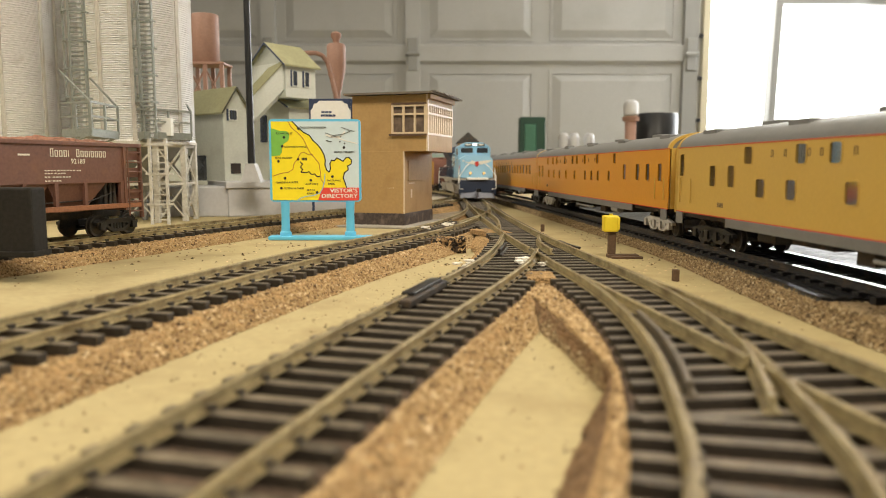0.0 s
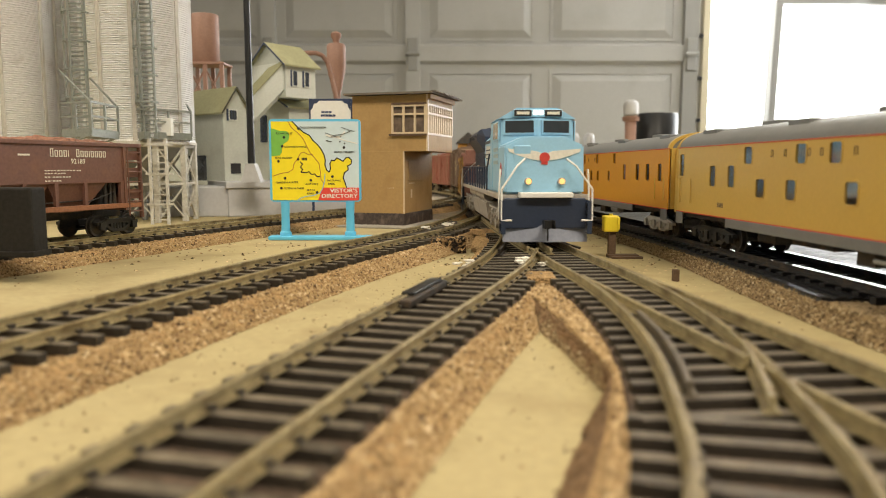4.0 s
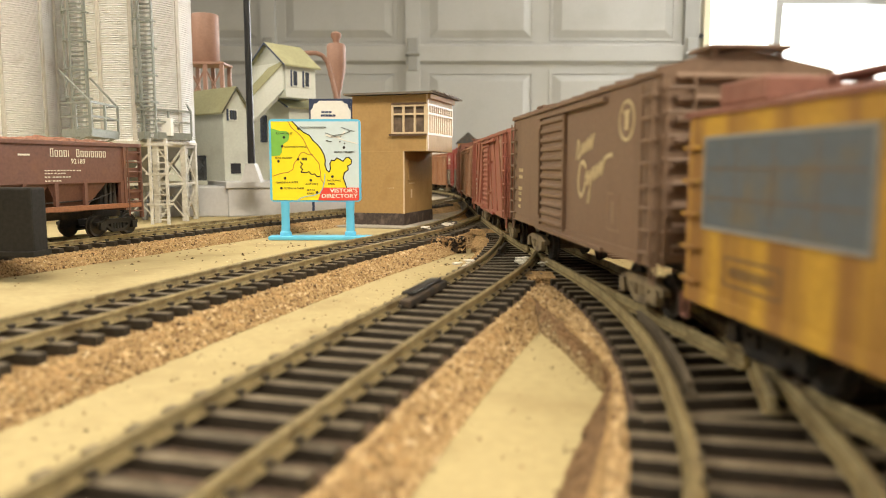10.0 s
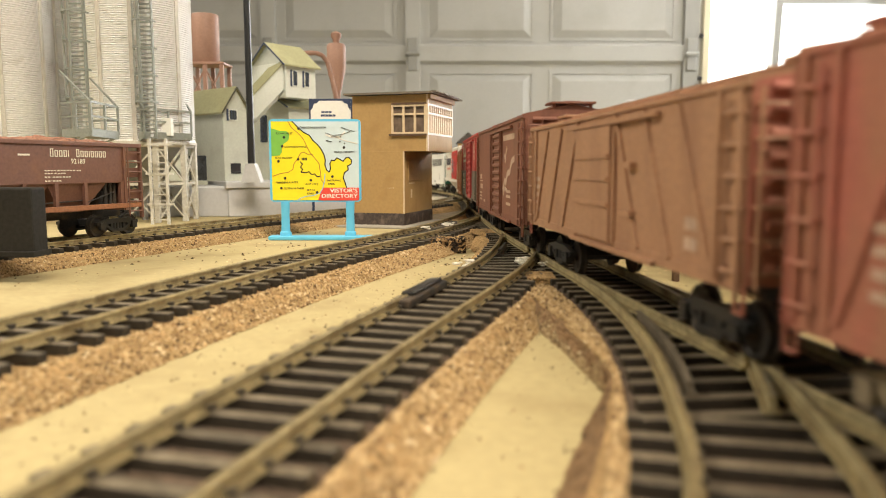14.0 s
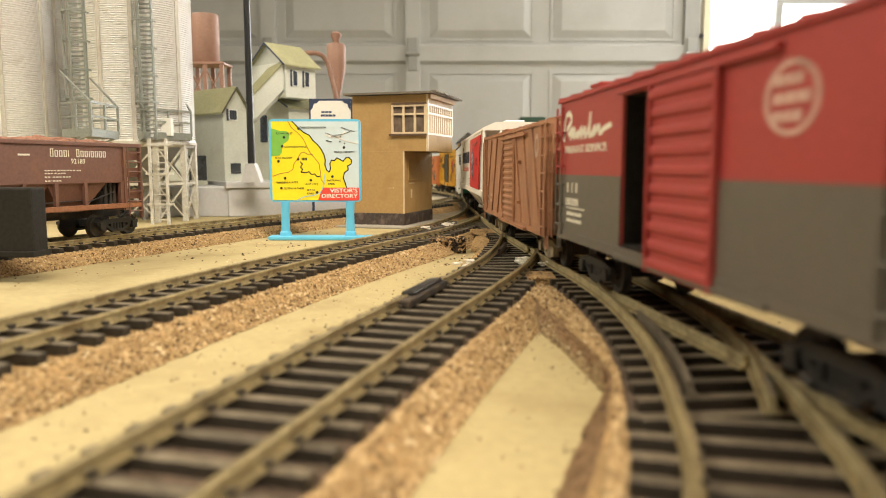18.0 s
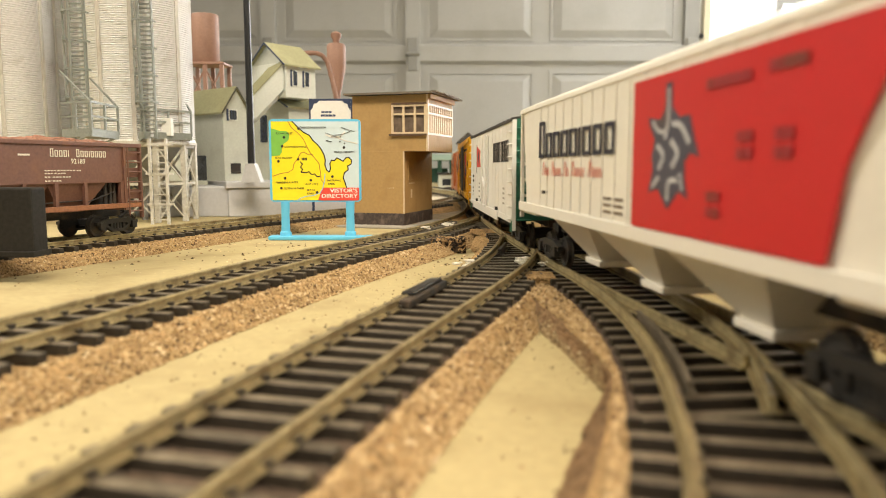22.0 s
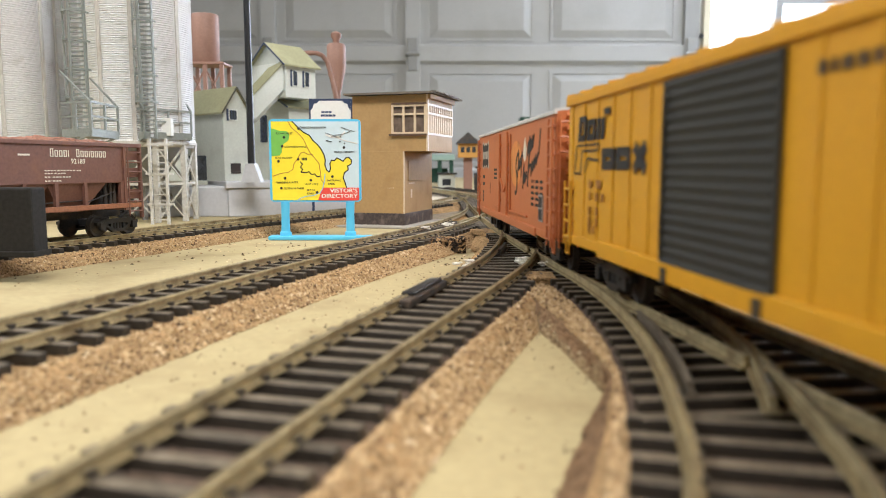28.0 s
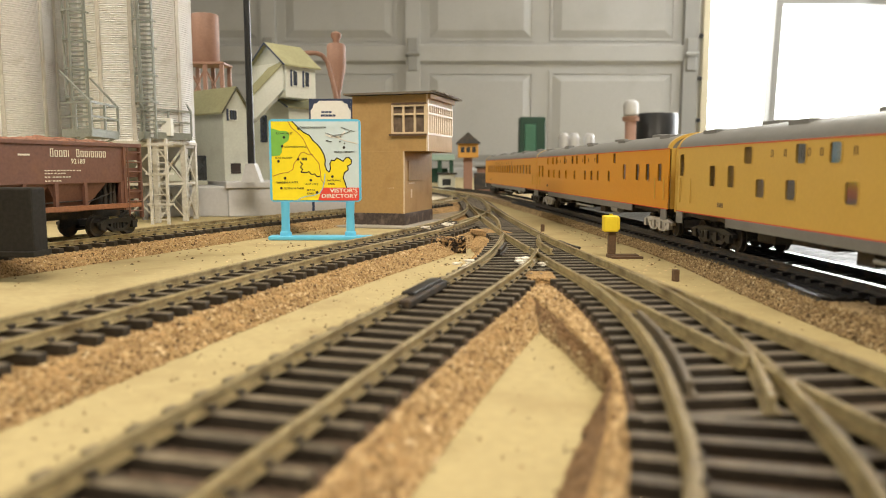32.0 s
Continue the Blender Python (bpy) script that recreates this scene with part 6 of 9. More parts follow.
    for x in (-98, -82, -66):
        bm = bmesh.new()
        lathe(bm, [(6.2, 54), (6.2, 56.4), (5.6, 56.8)], 24, (x, 0))
        part("roof_fan", bm, navy, loco)
    part("roof_fan", block(-30, -10, -6, 6, 49.3, 50.6, 0.6), sky_blue, loco)
    bm = bmesh.new()
    for k in range(9):
        x = -108 + k * 7.2
        part("hood_door", block(x, x + 6.5, -9.25, -9, 22, 40, 0.1), navy, loco)
    bm.free()
    bars(loco, INK_WHITE, -92, -9.26, 32.5, (1.4, 1.4, 1.4, 1.4, 1.4, 1.4), 1.5, 0.5)
    bars(loco, INK_WHITE, -92, -9.26, 29.9, (1.4, 1.4, 1.4, 1.4, 1.4, 1.4), 1.5, 0.5)
    bars(loco, INK_WHITE, -68, -9.26, 30, (2, 2, 2, 2), 0.9)
    disc_mark(loco, paint("pale_red_print", (0.55, 0.2, 0.16)), -76, -9.26, 30.6, 1.6, 2.6, "round_emblem")
    # swooshes along the hood
    y = -9.0
    for out in (((-40, 45.5), (46.6, 45.3), (47, 47.3), (-40, 47.2)), ((4, 39.2), (44, 38.9), (44.4, 41), (4, 41.4)), ((-3, 32.6), (24, 32.2), (24, 34.6), (-3, 34.3)), ((-41, 40), (-34, 40), (-34, 37.4), (-41, 37.4))):
        shape_mark(loco, navy, out, y, "swoosh", -0.12)
    shape_mark(loco, cream, [(-30.3, 44.2), (3.5, 43.3), (4.2, 39.0), (14.7, 36.8), (14.0, 34.8), (-2.3, 34.6), (-6.0, 27.6), (-8.4, 30.5), (-10.6, 32.4), (-17.0, 34.3), (-33.3, 36.0), (-35.1, 39.5)], y - 0.12, "star_wing", -0.12)
    shape_mark(loco, cream, [(-33.2, 30.8), (-30, 34.0), (-26, 35.2), (-17, 35.2), (-17, 34.2), (-25, 34.0), (-29.5, 32.4)], y - 0.12, "star_wing", -0.12)
    shape_mark(loco, navy, [(-30, 33.0), (-26, 34.0), (-17, 34.2), (-10.5, 32.2), (-20, 32.6), (-27, 32.6)], y, "swoosh", -0.12)
    for z in (41.6, 39.2, 36.9):
        shape_mark(loco, navy, [(-33, z - 0.35), (-6, z - 0.35), (-6, z + 0.35), (-33, z + 0.35)], y - 0.24, "swoosh", -0.1)
    shape_mark(loco, navy, [(-42.6, 21), (-36, 22), (-30, 25), (-21.8, 28), (-34, 28.6), (-37, 32), (-42.6, 36)], y, "swoosh", -0.12)
    shape_mark(loco, navy, [(-18.7, 22.4), (-12, 25), (-3.1, 26.3), (8, 26.4), (19.1, 25.4), (20.1, 22), (-18.7, 21)], y, "swoosh", -0.12)
    # fuel tank, reservoirs and trucks
    bm = bmesh.new()
    prism(bm, [(-14.5, 4.6), (-10, 3.0), (10, 3.0), (14.5, 4.6), (16.3, 14.2), (-16.3, 14.2)], "x", -49, 38)
    bmesh.ops.bevel(bm, geom=bm.edges[:], offset=0.7, segments=2, affect="EDGES")
    part("fuel_tank", bm, silver, loco, "dusty silver fuel tank")
    for sd in (-1, 1):
        for x0, x1 in ((-62, -21), (-14, 32)):
            bm = bmesh.new()
            rod(bm, (x0, sd * 14.0, 16.9), (x1, sd * 14.0, 16.9), 2.7, 16)
            part("air_reservoir", bm, silver, loco, smooth=True)
    for cx in (-82, 76):
        bm = bmesh.new()
        for sd in (-1, 1):
            yy = sd * 13.0
            prism(bm, [(cx - 30, 8.0), (cx - 22, 6.4), (cx - 14, 9.0), (cx - 6, 6.8), (cx + 6, 6.8), (cx + 14, 9.0), (cx + 22, 6.4), (cx + 30, 8.0), (cx + 30, 11.0), (cx + 10, 13), (cx - 10, 13), (cx - 30, 11.0)], "y", yy - 1.1, yy + 1.1)
            for x in (cx - 21, cx, cx + 21):
                rod(bm, (x, yy, 6.0), (x, yy + sd * 2.4, 6.0), 2.5, 12)
                box(bm, x - 3.4, x + 3.4, yy - 0.8 + sd * 0.6, yy + 0.8 + sd * 0.6, 4.2, 9.6)
                rod(bm, (x - 4.6, yy + sd * 1.4, 8.2), (x - 4.6, yy + sd * 1.4, 12.4), 1.2, 8)
            for x in (cx - 10.5, cx + 10.5):
                rod(bm, (x - 3, yy + sd * 1.6, 11.4), (x + 3, yy + sd * 1.6, 11.4), 1.6, 10)
                beam(bm, (x, yy + sd * 1.8, 11), (x + 4, yy + sd * 1.8, 4), 0.8, 0.8)
            for x in (cx - 26, cx - 15, cx - 5, cx + 6, cx + 16, cx + 27):
                rod(bm, (x, yy + sd * 1.2, 9.0), (x, yy + sd * 2.9, 9.0), 1.3, 8)
                beam(bm, (x - 2, yy + sd * 2.2, 13.6), (x + 2.2, yy + sd * 2.2, 9.4), 0.7, 0.7)
            rod(bm, (cx - 28, yy + sd * 2.4, 12.8), (cx + 28, yy + sd * 2.4, 12.8), 0.45, 6)
        box(bm, cx - 28, cx + 28, -9, 9, 7, 12)
        tr = part("truck", bm, silver, loco, "three-axle dusty silver truck")
        for x in (-21, 0, 21):
            for sd in (-1, 1):
                ob = put("wheel", shared("wheel", wheel_shape, DARK, True), tr, pose((cx + x) * MM, sd * 8.0 * MM, 5.6 * MM, 0, 0, 180 if sd > 0 else 0))
                ob.scale = (1.16, 1.0, 1.16)
    couple(loco, L, 21.4, 76)


locomotive()
reefer()
script_box_car()
braced_box_car("faded red wooden box car with steel side braces", 141, 17, 11.8, 46, RED_W, RED_W, TRUCK_TAN, (-14.5, 7.6), "ribbed", marks_red)
braced_box_car("faded tan-brown wooden box car with diagonal braces", 141, 17, 14, 44, TAN_W, RED_W, TRUCK_BLACK, (-14, 12), "plank", marks_tan)
open_box_car()
two_tone_box_car()
braced_box_car("rusty orange-brown wooden box car with steel braces", 142, 17, 11, 45.5, RUST_W, RUST_W, TRUCK_TAN, (-11.4, 12.7), "ribbed", marks_rust, gap=7.2)
white_hopper()
white_plug_car()
yellow_door_car()
orange_plug_car()


# ---- the standing passenger train ----
GOLD = paint("armour_yellow_paint", (0.55, 0.36, 0.08), 0.38, (0.51, 0.32, 0.065), 0.25, 20, 0.03, 0.02)
ORANGE_GOLD = paint("orange_yellow_paint", (0.60, 0.27, 0.02), 0.4, (0.54, 0.24, 0.02), 0.25, 20, 0.03, 0.02)
GREY_ROOF = paint("harbour_mist_grey", (0.17, 0.17, 0.165), 0.5, (0.13, 0.13, 0.125), 0.3, 20, 0.05, 0.03)


def window_sheet(name, tint, gloss):
    """Clear tinted sheet: light passes, with a little mirror on it."""
    m = bpy.data.materials.new(name)
    m.use_nodes = True
    n, l = m.node_tree.nodes, m.node_tree.links
    clear, shine, mix = n.new("ShaderNodeBsdfTransparent"), n.new("ShaderNodeBsdfGlossy"), n.new("ShaderNodeMixShader")
    clear.inputs["Color"].default_value = (*tint, 1)
    shine.inputs["Roughness"].default_value = 0.08
    mix.inputs["Fac"].default_value = gloss
    l.new(clear.outputs[0], mix.inputs[1])
    l.new(shine.outputs[0], mix.inputs[2])
    l.new(mix.outputs[0], n["Material Output"].inputs["Surface"])
    return m


PANE = window_sheet("tinted_window_sheet", (0.85, 0.87, 0.92), 0.22)
INTERIOR = paint("dim_car_interior", (0.46, 0.46, 0.50), 0.7, (0.4, 0.4, 0.43), 0.3, 14)


def pierced_wall(x0, x1, y0, y1, z0, z1, holes):
    """A wall along x with square openings (x, z0, z1, width) right through it."""
    bm = bmesh.new()
    xs = sorted({x0, x1} | {min(max(x + s * wd / 2, x0), x1) for x, a, b, wd in holes for s in (-1, 1)})
    zs = sorted({z0, z1} | {min(max(z, z0), z1) for x, a, b, wd in holes for z in (a, b)})
    def solid(i, k):
        if not (0 <= i < len(xs) - 1 and 0 <= k < len(zs) - 1):
            return False
        u, v = (xs[i] + xs[i + 1]) / 2, (zs[k] + zs[k + 1]) / 2
        return not any(abs(u - x) < wd / 2 and a < v < b for x, a, b, wd in holes)
    corner = {}
    def v(i, y, k):
        if (i, y, k) not in corner:
            corner[i, y, k] = bm.verts.new((xs[i], y, zs[k]))
        return corner[i, y, k]
    for i in range(len(xs) - 1):
        for k in range(len(zs) - 1):
            if not solid(i, k):
                continue
            bm.faces.new([v(i, y0, k), v(i + 1, y0, k), v(i + 1, y0, k + 1), v(i, y0, k + 1)])
            bm.faces.new([v(i, y1, k), v(i, y1, k + 1), v(i + 1, y1, k + 1), v(i + 1, y1, k)])
            for di, dk, p, q in ((-1, 0, (i, k), (i, k + 1)), (1, 0, (i + 1, k), (i + 1, k + 1)), (0, -1, (i, k), (i + 1, k)), (0, 1, (i, k + 1), (i + 1, k + 1))):
                if not solid(i + di, k + dk):
                    bm.faces.new([v(p[0], y0, p[1]), v(q[0], y0, q[1]), v(q[0], y1, q[1]), v(p[0], y1, p[1])])
    bmesh.ops.recalc_face_normals(bm, faces=bm.faces[:])
    return bm


def frame_ring(x, z, wd, ht, y, out, rim=0.5):
    """A raised window frame with round corners."""
    bm = bmesh.new()
    pts = [(math.copysign(abs(math.cos(a)) ** 0.35, math.cos(a)), math.copysign(abs(math.sin(a)) ** 0.35, math.sin(a))) for a in np.linspace(0, 2 * math.pi, 25)[:-1]]
    inner = [(x + u * (wd / 2 + 0.05), z + v * (ht / 2 + 0.05)) for u, v in pts]
    outer = [(x + u * (wd / 2 + rim), z + v * (ht / 2 + rim)) for u, v in pts]
    for i in range(24):
        j = (i + 1) % 24
        prism(bm, [inner[i], inner[j], outer[j], outer[i]], "y", min(y, y + out), max(y, y + out))
    bmesh.ops.remove_doubles(bm, verts=bm.verts[:], dist=0.001)
    return bm


def passenger_car(label, m, windows, L=296, trucks=TRUCK_BLACK, skin=None):
    skin = skin or GOLD
    car = thing("passenger_car", m, label, "passenger car", "standing passenger cars")
    h, w = L / 2, 17.2
    part("side_wall", pierced_wall(-h + 1, h - 1, -w, -w + 0.5, 13.2, 40.0, windows), skin, car)
    part("side_wall", pierced_wall(-h + 1, h - 1, w - 1.1, w, 13.2, 40.0, [(x, 24, 34, 8) for x in range(-126, 130, 18)]), skin, car)
    for e in (-1, 1):
        part("end_wall", block(*sorted((e * (h - 1), e * (h - 2.2))), -w + 1.1, w - 1.1, 13.2, 40.0), GOLD, car)
    part("car_floor", block(-h + 2.2, h - 2.2, -w + 1.1, w - 1.1, 13.2, 14.4), INTERIOR, car)
    random.seed(len(windows))
    # made-up inner walls that block the daylight behind some windows
    for k in range(3):
        x0 = -h + 60 + k * (L - 90) / 3
        part("daylight_blocker", block(x0, x0 + random.uniform(14, 26), 2, 3, 14.4, 40), INTERIOR, car)
    for sd in (-1, 1):
        part("red_stripe", block(-h + 1, h - 1, sd * w - 0.16, sd * w + 0.16, 39.6, 39.9), INK_RED, car)
        part("red_stripe", block(-h + 1, h - 1, sd * w - 0.16, sd * w + 0.16, 13.0, 13.35), INK_RED, car)
        part("skirt", block(-h + 48, h - 48, sd * w - 0.5, sd * w + 0.1, 9.8, 13.0, 0.1), GREY_ROOF, car)
        for e in (-1, 1):
            part("skirt", block(*sorted((e * (h - 8), e * (h - 1.5))), sd * w - 0.5, sd * w + 0.1, 8.2, 13.0, 0.1), GREY_ROOF, car)
            part("truck_arch", block(*sorted((e * (h - 48), e * (h - 8))), sd * (w - 1.4) - 0.3, sd * (w - 1.4) + 0.3, 11.4, 13.2, 0.1), DARK, car)
    arc = [(w * math.cos(a), 40 + 7.2 * math.sin(a)) for a in np.linspace(0, math.pi, 17)]
    bm = bmesh.new()
    prism(bm, arc, "x", -h + 1, h - 1)
    part("roof", bm, GREY_ROOF, car, smooth=True)
    for e in (-1, 1):
        bm = bmesh.new()
        outer = [(0.82 * w * math.cos(a), 39 + 7.0 * math.sin(a)) for a in np.linspace(0, math.pi, 13)]
        prism(bm, [(0.82 * w, 12)] + outer + [(-0.82 * w, 12)], "x", *sorted((e * (h - 1), e * (h + 1.6))))
        part("diaphragm", bm, GOLD, car, "yellow end vestibule diaphragm")
        bm = bmesh.new()
        rim = [(w * math.cos(a), 40 + 7.2 * math.sin(a)) for a in np.linspace(0, math.pi, 17)]
        for (y0, z0), (y1, z1) in zip(rim, rim[1:]):
            prism(bm, [(y0 * 1.01, z0 + 0.1), (y1 * 1.01, z1 + 0.1), (y1 * 0.93, z1 - 0.8), (y0 * 0.93, z0 - 0.8)], "x", *sorted((e * (h - 2.4), e * (h - 0.6))))
        part("end_rim", bm, GOLD, car)
    for x, z0, z1, wd in windows:
        fr = part("window", frame_ring(x, (z0 + z1) / 2, wd, z1 - z0, -w, -0.22), skin, car)
        part("pane", block(x - wd / 2, x + wd / 2, -w + 0.14, -w + 0.24, z0, z1), PANE, fr)
    for k in range(9):
        x = -h + 20 + k * 32
        part("roof_vent", block(x - 6, x + 6, -12.5 + 8 * (k % 2), -8 + 8 * (k % 2), 44.4, 46.6 if k % 2 == 0 else 48.2, 0.3), GREY_ROOF, car)
    for x in (-70.6, -62.7, -49.7, -43.4, -28, -14, 0, 14, 28):
        wordmark(car, FADED_INK, x, 34.9, -w, "o", 2.3, 1.5, 0.32)
    bars(car, FADED_INK, -108, -w, 17.6, (0.7, 0.9, 0.9, 0.9), 1.7, 0.4)
    # grab irons and underbody
    for x0 in (-h + 5, -h + 16, h - 16, h - 5):
        bm = bmesh.new()
        rod(bm, (x0, -w - 0.6, 17), (x0, -w - 0.6, 27), 0.25, 6)
        part("grab_iron", bm, GOLD, car)
    part("centre_sill", block(-h + 6, h - 6, -4, 4, 8.5, 13.2), DARK, car)
    for x0, x1, z in ((-84, -72, 6.2), (-62, -40, 7.5), (-30, -22, 5.2), (-8, 14, 7.4), (30, 40, 5.6), (54, 76, 7.4)):
        part("equipment_box", block(x0, x1, -13.5, 13.5, z, 12.8, 0.4), DARK, car)
    for a, b, zz, r in ((-20, 20, 7.5, 0.7), (62, 74, 9, 2.0)):
        bm = bmesh.new()
        rod(bm, (a, -15, zz), (b, -15, zz), r, 10)
        part("pipe", bm, STEEL, car, smooth=True)
    add_trucks(car, h - 31, trucks, DARK)
    add_trucks(car, h - 20, trucks, DARK)
    add_couplers(car, h)
    return car


def e_pose(y_far, L=296):
    ln = LINES["E"]
    s = ln.find(y_far)
    a, _ = ln.at(s - L * 0.84)
    b, _ = ln.at(s - L * 0.16)
    d = a - b
    mid = (a + b) / 2
    return at(mid[0], mid[1], ZR, math.degrees(math.atan2(d[1], d[0])))


def windows_near():
    out = [(-142.5, 28, 37, 4.0), (-113, 24.4, 32.2, 4.8), (-97.8, 24.4, 32.2, 5.0)]
    for x in (-85.6, -53.2, -36, -4, 22, 44, 70, 92):
        out.append((x, 32.8, 38.6, 5.4))
    for x in (-76.7, -58, -28, -2, 20, 48, 66, 96):
        out.append((x, 21.6, 27.7, 5.4))
    return out + [(118, 24.4, 32.6, 5)]


def windows_mid():
    out = [(x, 25.4, 33.2, 4.6) for x in (85.5, 106, 120.5, 136.5)]
    for x in (-104, -86, -74, -48, -26, -14, 6, 34, 68):
        out.append((x, 34, 39.2, 3.8))
    for x in (-100, -82, -64, -44, -20, 7, 22, 36, 58):
        out.append((x, 24, 29.6, 3.8))
    return out + [(-136, 24, 33, 5), (-124, 24, 33, 5)]


passenger_car("golden yellow streamlined sleeping car with grey roof", e_pose(315), windows_near())
passenger_car("golden yellow streamlined passenger car with small staggered windows", e_pose(619), windows_mid(), trucks=paint("grey_plastic_truck", (0.42, 0.40, 0.36), 0.6, (0.25, 0.23, 0.2), 0.4, 4), skin=ORANGE_GOLD)
passenger_car("golden yellow streamlined coach with a row of windows", e_pose(913), [(x, 26, 34, 7) for x in range(-120, 130, 14)], skin=ORANGE_GOLD)

# ---- the toy map sign ----
def map_sign():
    blue = material("sky_blue_plastic", (0.13, 0.52, 0.78), 0.35, grain=3, vary=0.04, bump=0.03)
    sign = thing("map_sign", at(-72.6, 418), "sky-blue plastic toy map sign on two posts", "sign")
    part("base_bar", block(-27, 32, -5, 5, 0, 2.4, 0.6), blue, sign)
    for x in (-17.8, 19.4):
        bm = bmesh.new()
        lathe(bm, [(3.4, 2.4), (3.2, 4.4), (2.5, 5.0), (2.3, 14), (2.6, 22)], 20, (x, 0))
        part("post", bm, blue, sign, smooth=True)
    bm = bmesh.new()
    rim = []
    for cx, cz, a0 in ((23.9, 66.4, 0), (-23.9, 66.4, 90), (-23.9, 23.8, 180), (23.9, 23.8, 270)):
        rim += [(cx + 2.0 * math.cos(radians(a0 + 18 * k)), cz + 2.0 * math.sin(radians(a0 + 18 * k))) for k in range(6)]
    prism(bm, rim, "y", -1.2, 1.2)
    board = part("board", bm, blue, sign)

    def P(x, y):
        return ((x - 480) / 160 * 51.8 - 25.9, 21.8 + (357 - y) / 144 * 46.6)

    def flat(name, pts, mat, layer):
        bm = bmesh.new()
        prism(bm, [P(*p) for p in pts], "y", -1.2 - 0.10 * layer, -1.15)
        return part(name, bm, mat, board)

    sea = material("pale_sea_print", (0.60, 0.72, 0.76), 0.45, grain=3, vary=0.03, bump=0.02)
    land = material("yellow_land_print", (0.90, 0.74, 0.02), 0.45, grain=3, vary=0.03, bump=0.02)
    green = material("green_forest_print", (0.20, 0.50, 0.08), 0.45, grain=3, vary=0.05, bump=0.02)
    red = material("red_title_print", (0.75, 0.07, 0.05), 0.45, grain=3, vary=0.03, bump=0.02)
    brown = material("brown_road_print", (0.45, 0.20, 0.05), 0.5, grain=3, vary=0.05, bump=0.02)
    river = material("blue_river_print", (0.35, 0.55, 0.72), 0.5, grain=3, vary=0.05, bump=0.02)
    flat("sea", [(484, 217), (636.5, 217), (636.5, 354), (484, 354)], sea, 1)
    coast = [(521, 217), (526, 222), (532, 228), (541, 236), (551, 241), (557, 250), (565, 257), (571, 265), (576, 275), (578, 284), (577, 292), (580, 301), (584, 305), (587, 299), (586, 290), (589, 284), (594, 285), (598, 280), (604, 283), (609, 286), (614, 280), (619, 279), (624, 284), (623, 291), (617, 294), (618, 301), (611, 306), (609, 315), (612, 323), (615, 333)]
    flat("land", [(484, 217)] + coast + [(615, 354), (484, 354)], land, 2)
    flat("forest", [(484, 229), (499, 233), (512, 234), (516, 240), (514, 250), (503, 258), (502, 271), (498, 276), (484, 277)], green, 3)
    flat("title_panel", [(572, 332), (636.5, 332), (636.5, 354.5), (564, 354.5)], red, 3)

    def trace(name, pts, mat, width, layer=3):
        bm = bmesh.new()
        q = [P(*p) for p in pts]
        for (x0, z0), (x1, z1) in zip(q, q[1:]):
            d = math.hypot(x1 - x0, z1 - z0)
            nx, nz = -(z1 - z0) / d * width / 2, (x1 - x0) / d * width / 2
            ex, ez = (x1 - x0) / d * width * 0.3, (z1 - z0) / d * width * 0.3
            prism(bm, [(x0 + nx - ex, z0 + nz - ez), (x0 - nx - ex, z0 - nz - ez), (x1 - nx + ex, z1 - nz + ez), (x1 + nx + ex, z1 + nz + ez)], "y", -1.2 - 0.1 * layer, -1.15)
        return part(name, bm, mat, board)

    trace("coastline", coast, INK_BLACK, 0.6)
    trace("road", [(514, 217), (520, 228), (530, 236), (540, 247), (546, 260), (552, 272), (560, 281), (567, 290), (569, 305), (570, 318), (576, 326)], brown, 0.42)
    trace("road", [(486, 312), (500, 307), (513, 305), (521, 300), (523, 290), (530, 281), (535, 272), (541, 270), (549, 275), (556, 274)], brown, 0.42)
    tagged(trace("dotted_path", [(534, 287), (538, 291), (534, 296), (538, 300), (535, 305), (544, 306), (549, 304), (553, 309), (559, 308), (563, 313), (568, 312)], INK_BLACK, 0.55), kind="stuff")
    trace("river", [(577, 308), (576, 320), (573, 332), (568, 341), (556, 346), (545, 347), (534, 350), (527, 355)], river, 0.5, 4)
    trace("aeroplane", [(580, 240), (590, 244), (605, 243), (613, 235)], WHITE, 1.0)
    trace("aeroplane", [(588, 240), (612, 250), (634, 255)], WHITE, 0.5)
    trace("aeroplane", [(579, 237), (592, 241), (610, 239), (622, 234)], INK_BLACK, 0.22, 4)
    trace("aeroplane", [(580, 250), (589, 252)], INK_BLACK, 0.45, 4)
    trace("aeroplane", [(606, 227), (620, 232), (630, 234)], INK_BLACK, 0.2, 4)
    for x, y in ((532, 229.5), (506.5, 244.5), (503, 260), (496, 286), (530.5, 282.5), (506.5, 315.5), (552, 319), (500, 333), (562.5, 340.5), (590, 312.5), (611, 262), (604, 252), (612, 255)):
        bm = bmesh.new()
        cx, cz = P(x, y)
        r = 0.75 if y > 256 or x < 560 else 0.4
        prism(bm, [(cx + r * math.cos(k * math.pi / 6), cz + r * math.sin(k * math.pi / 6)) for k in range(12)], "y", -1.62, -1.15)
        part("map_dot", bm, INK_BLACK, board)
    for txt, x, y, s in (("RAINFOREST", 507, 238, 2.3), ("DIAMOND MINE", 526, 261, 2.3), ("SEAL ISLAND", 505, 280, 2.3), ("GARDEN ROUTE", 510, 323, 2.3), ("OSTRICH FARM", 522, 333.5, 2.3), ("LOST CITY", 553, 326, 2.2), ("BLACK", 552, 336.5, 2.2), ("RIVER", 551, 342.5, 2.2), ("NATIONAL", 593, 319.5, 2.2), ("PARK", 588, 325.5, 2.2), ("BEACH RESORT", 612, 270, 2.3), ("CROCODILE RANCH", 557, 227.5, 2.2)):
        px, pz = P(x, y)
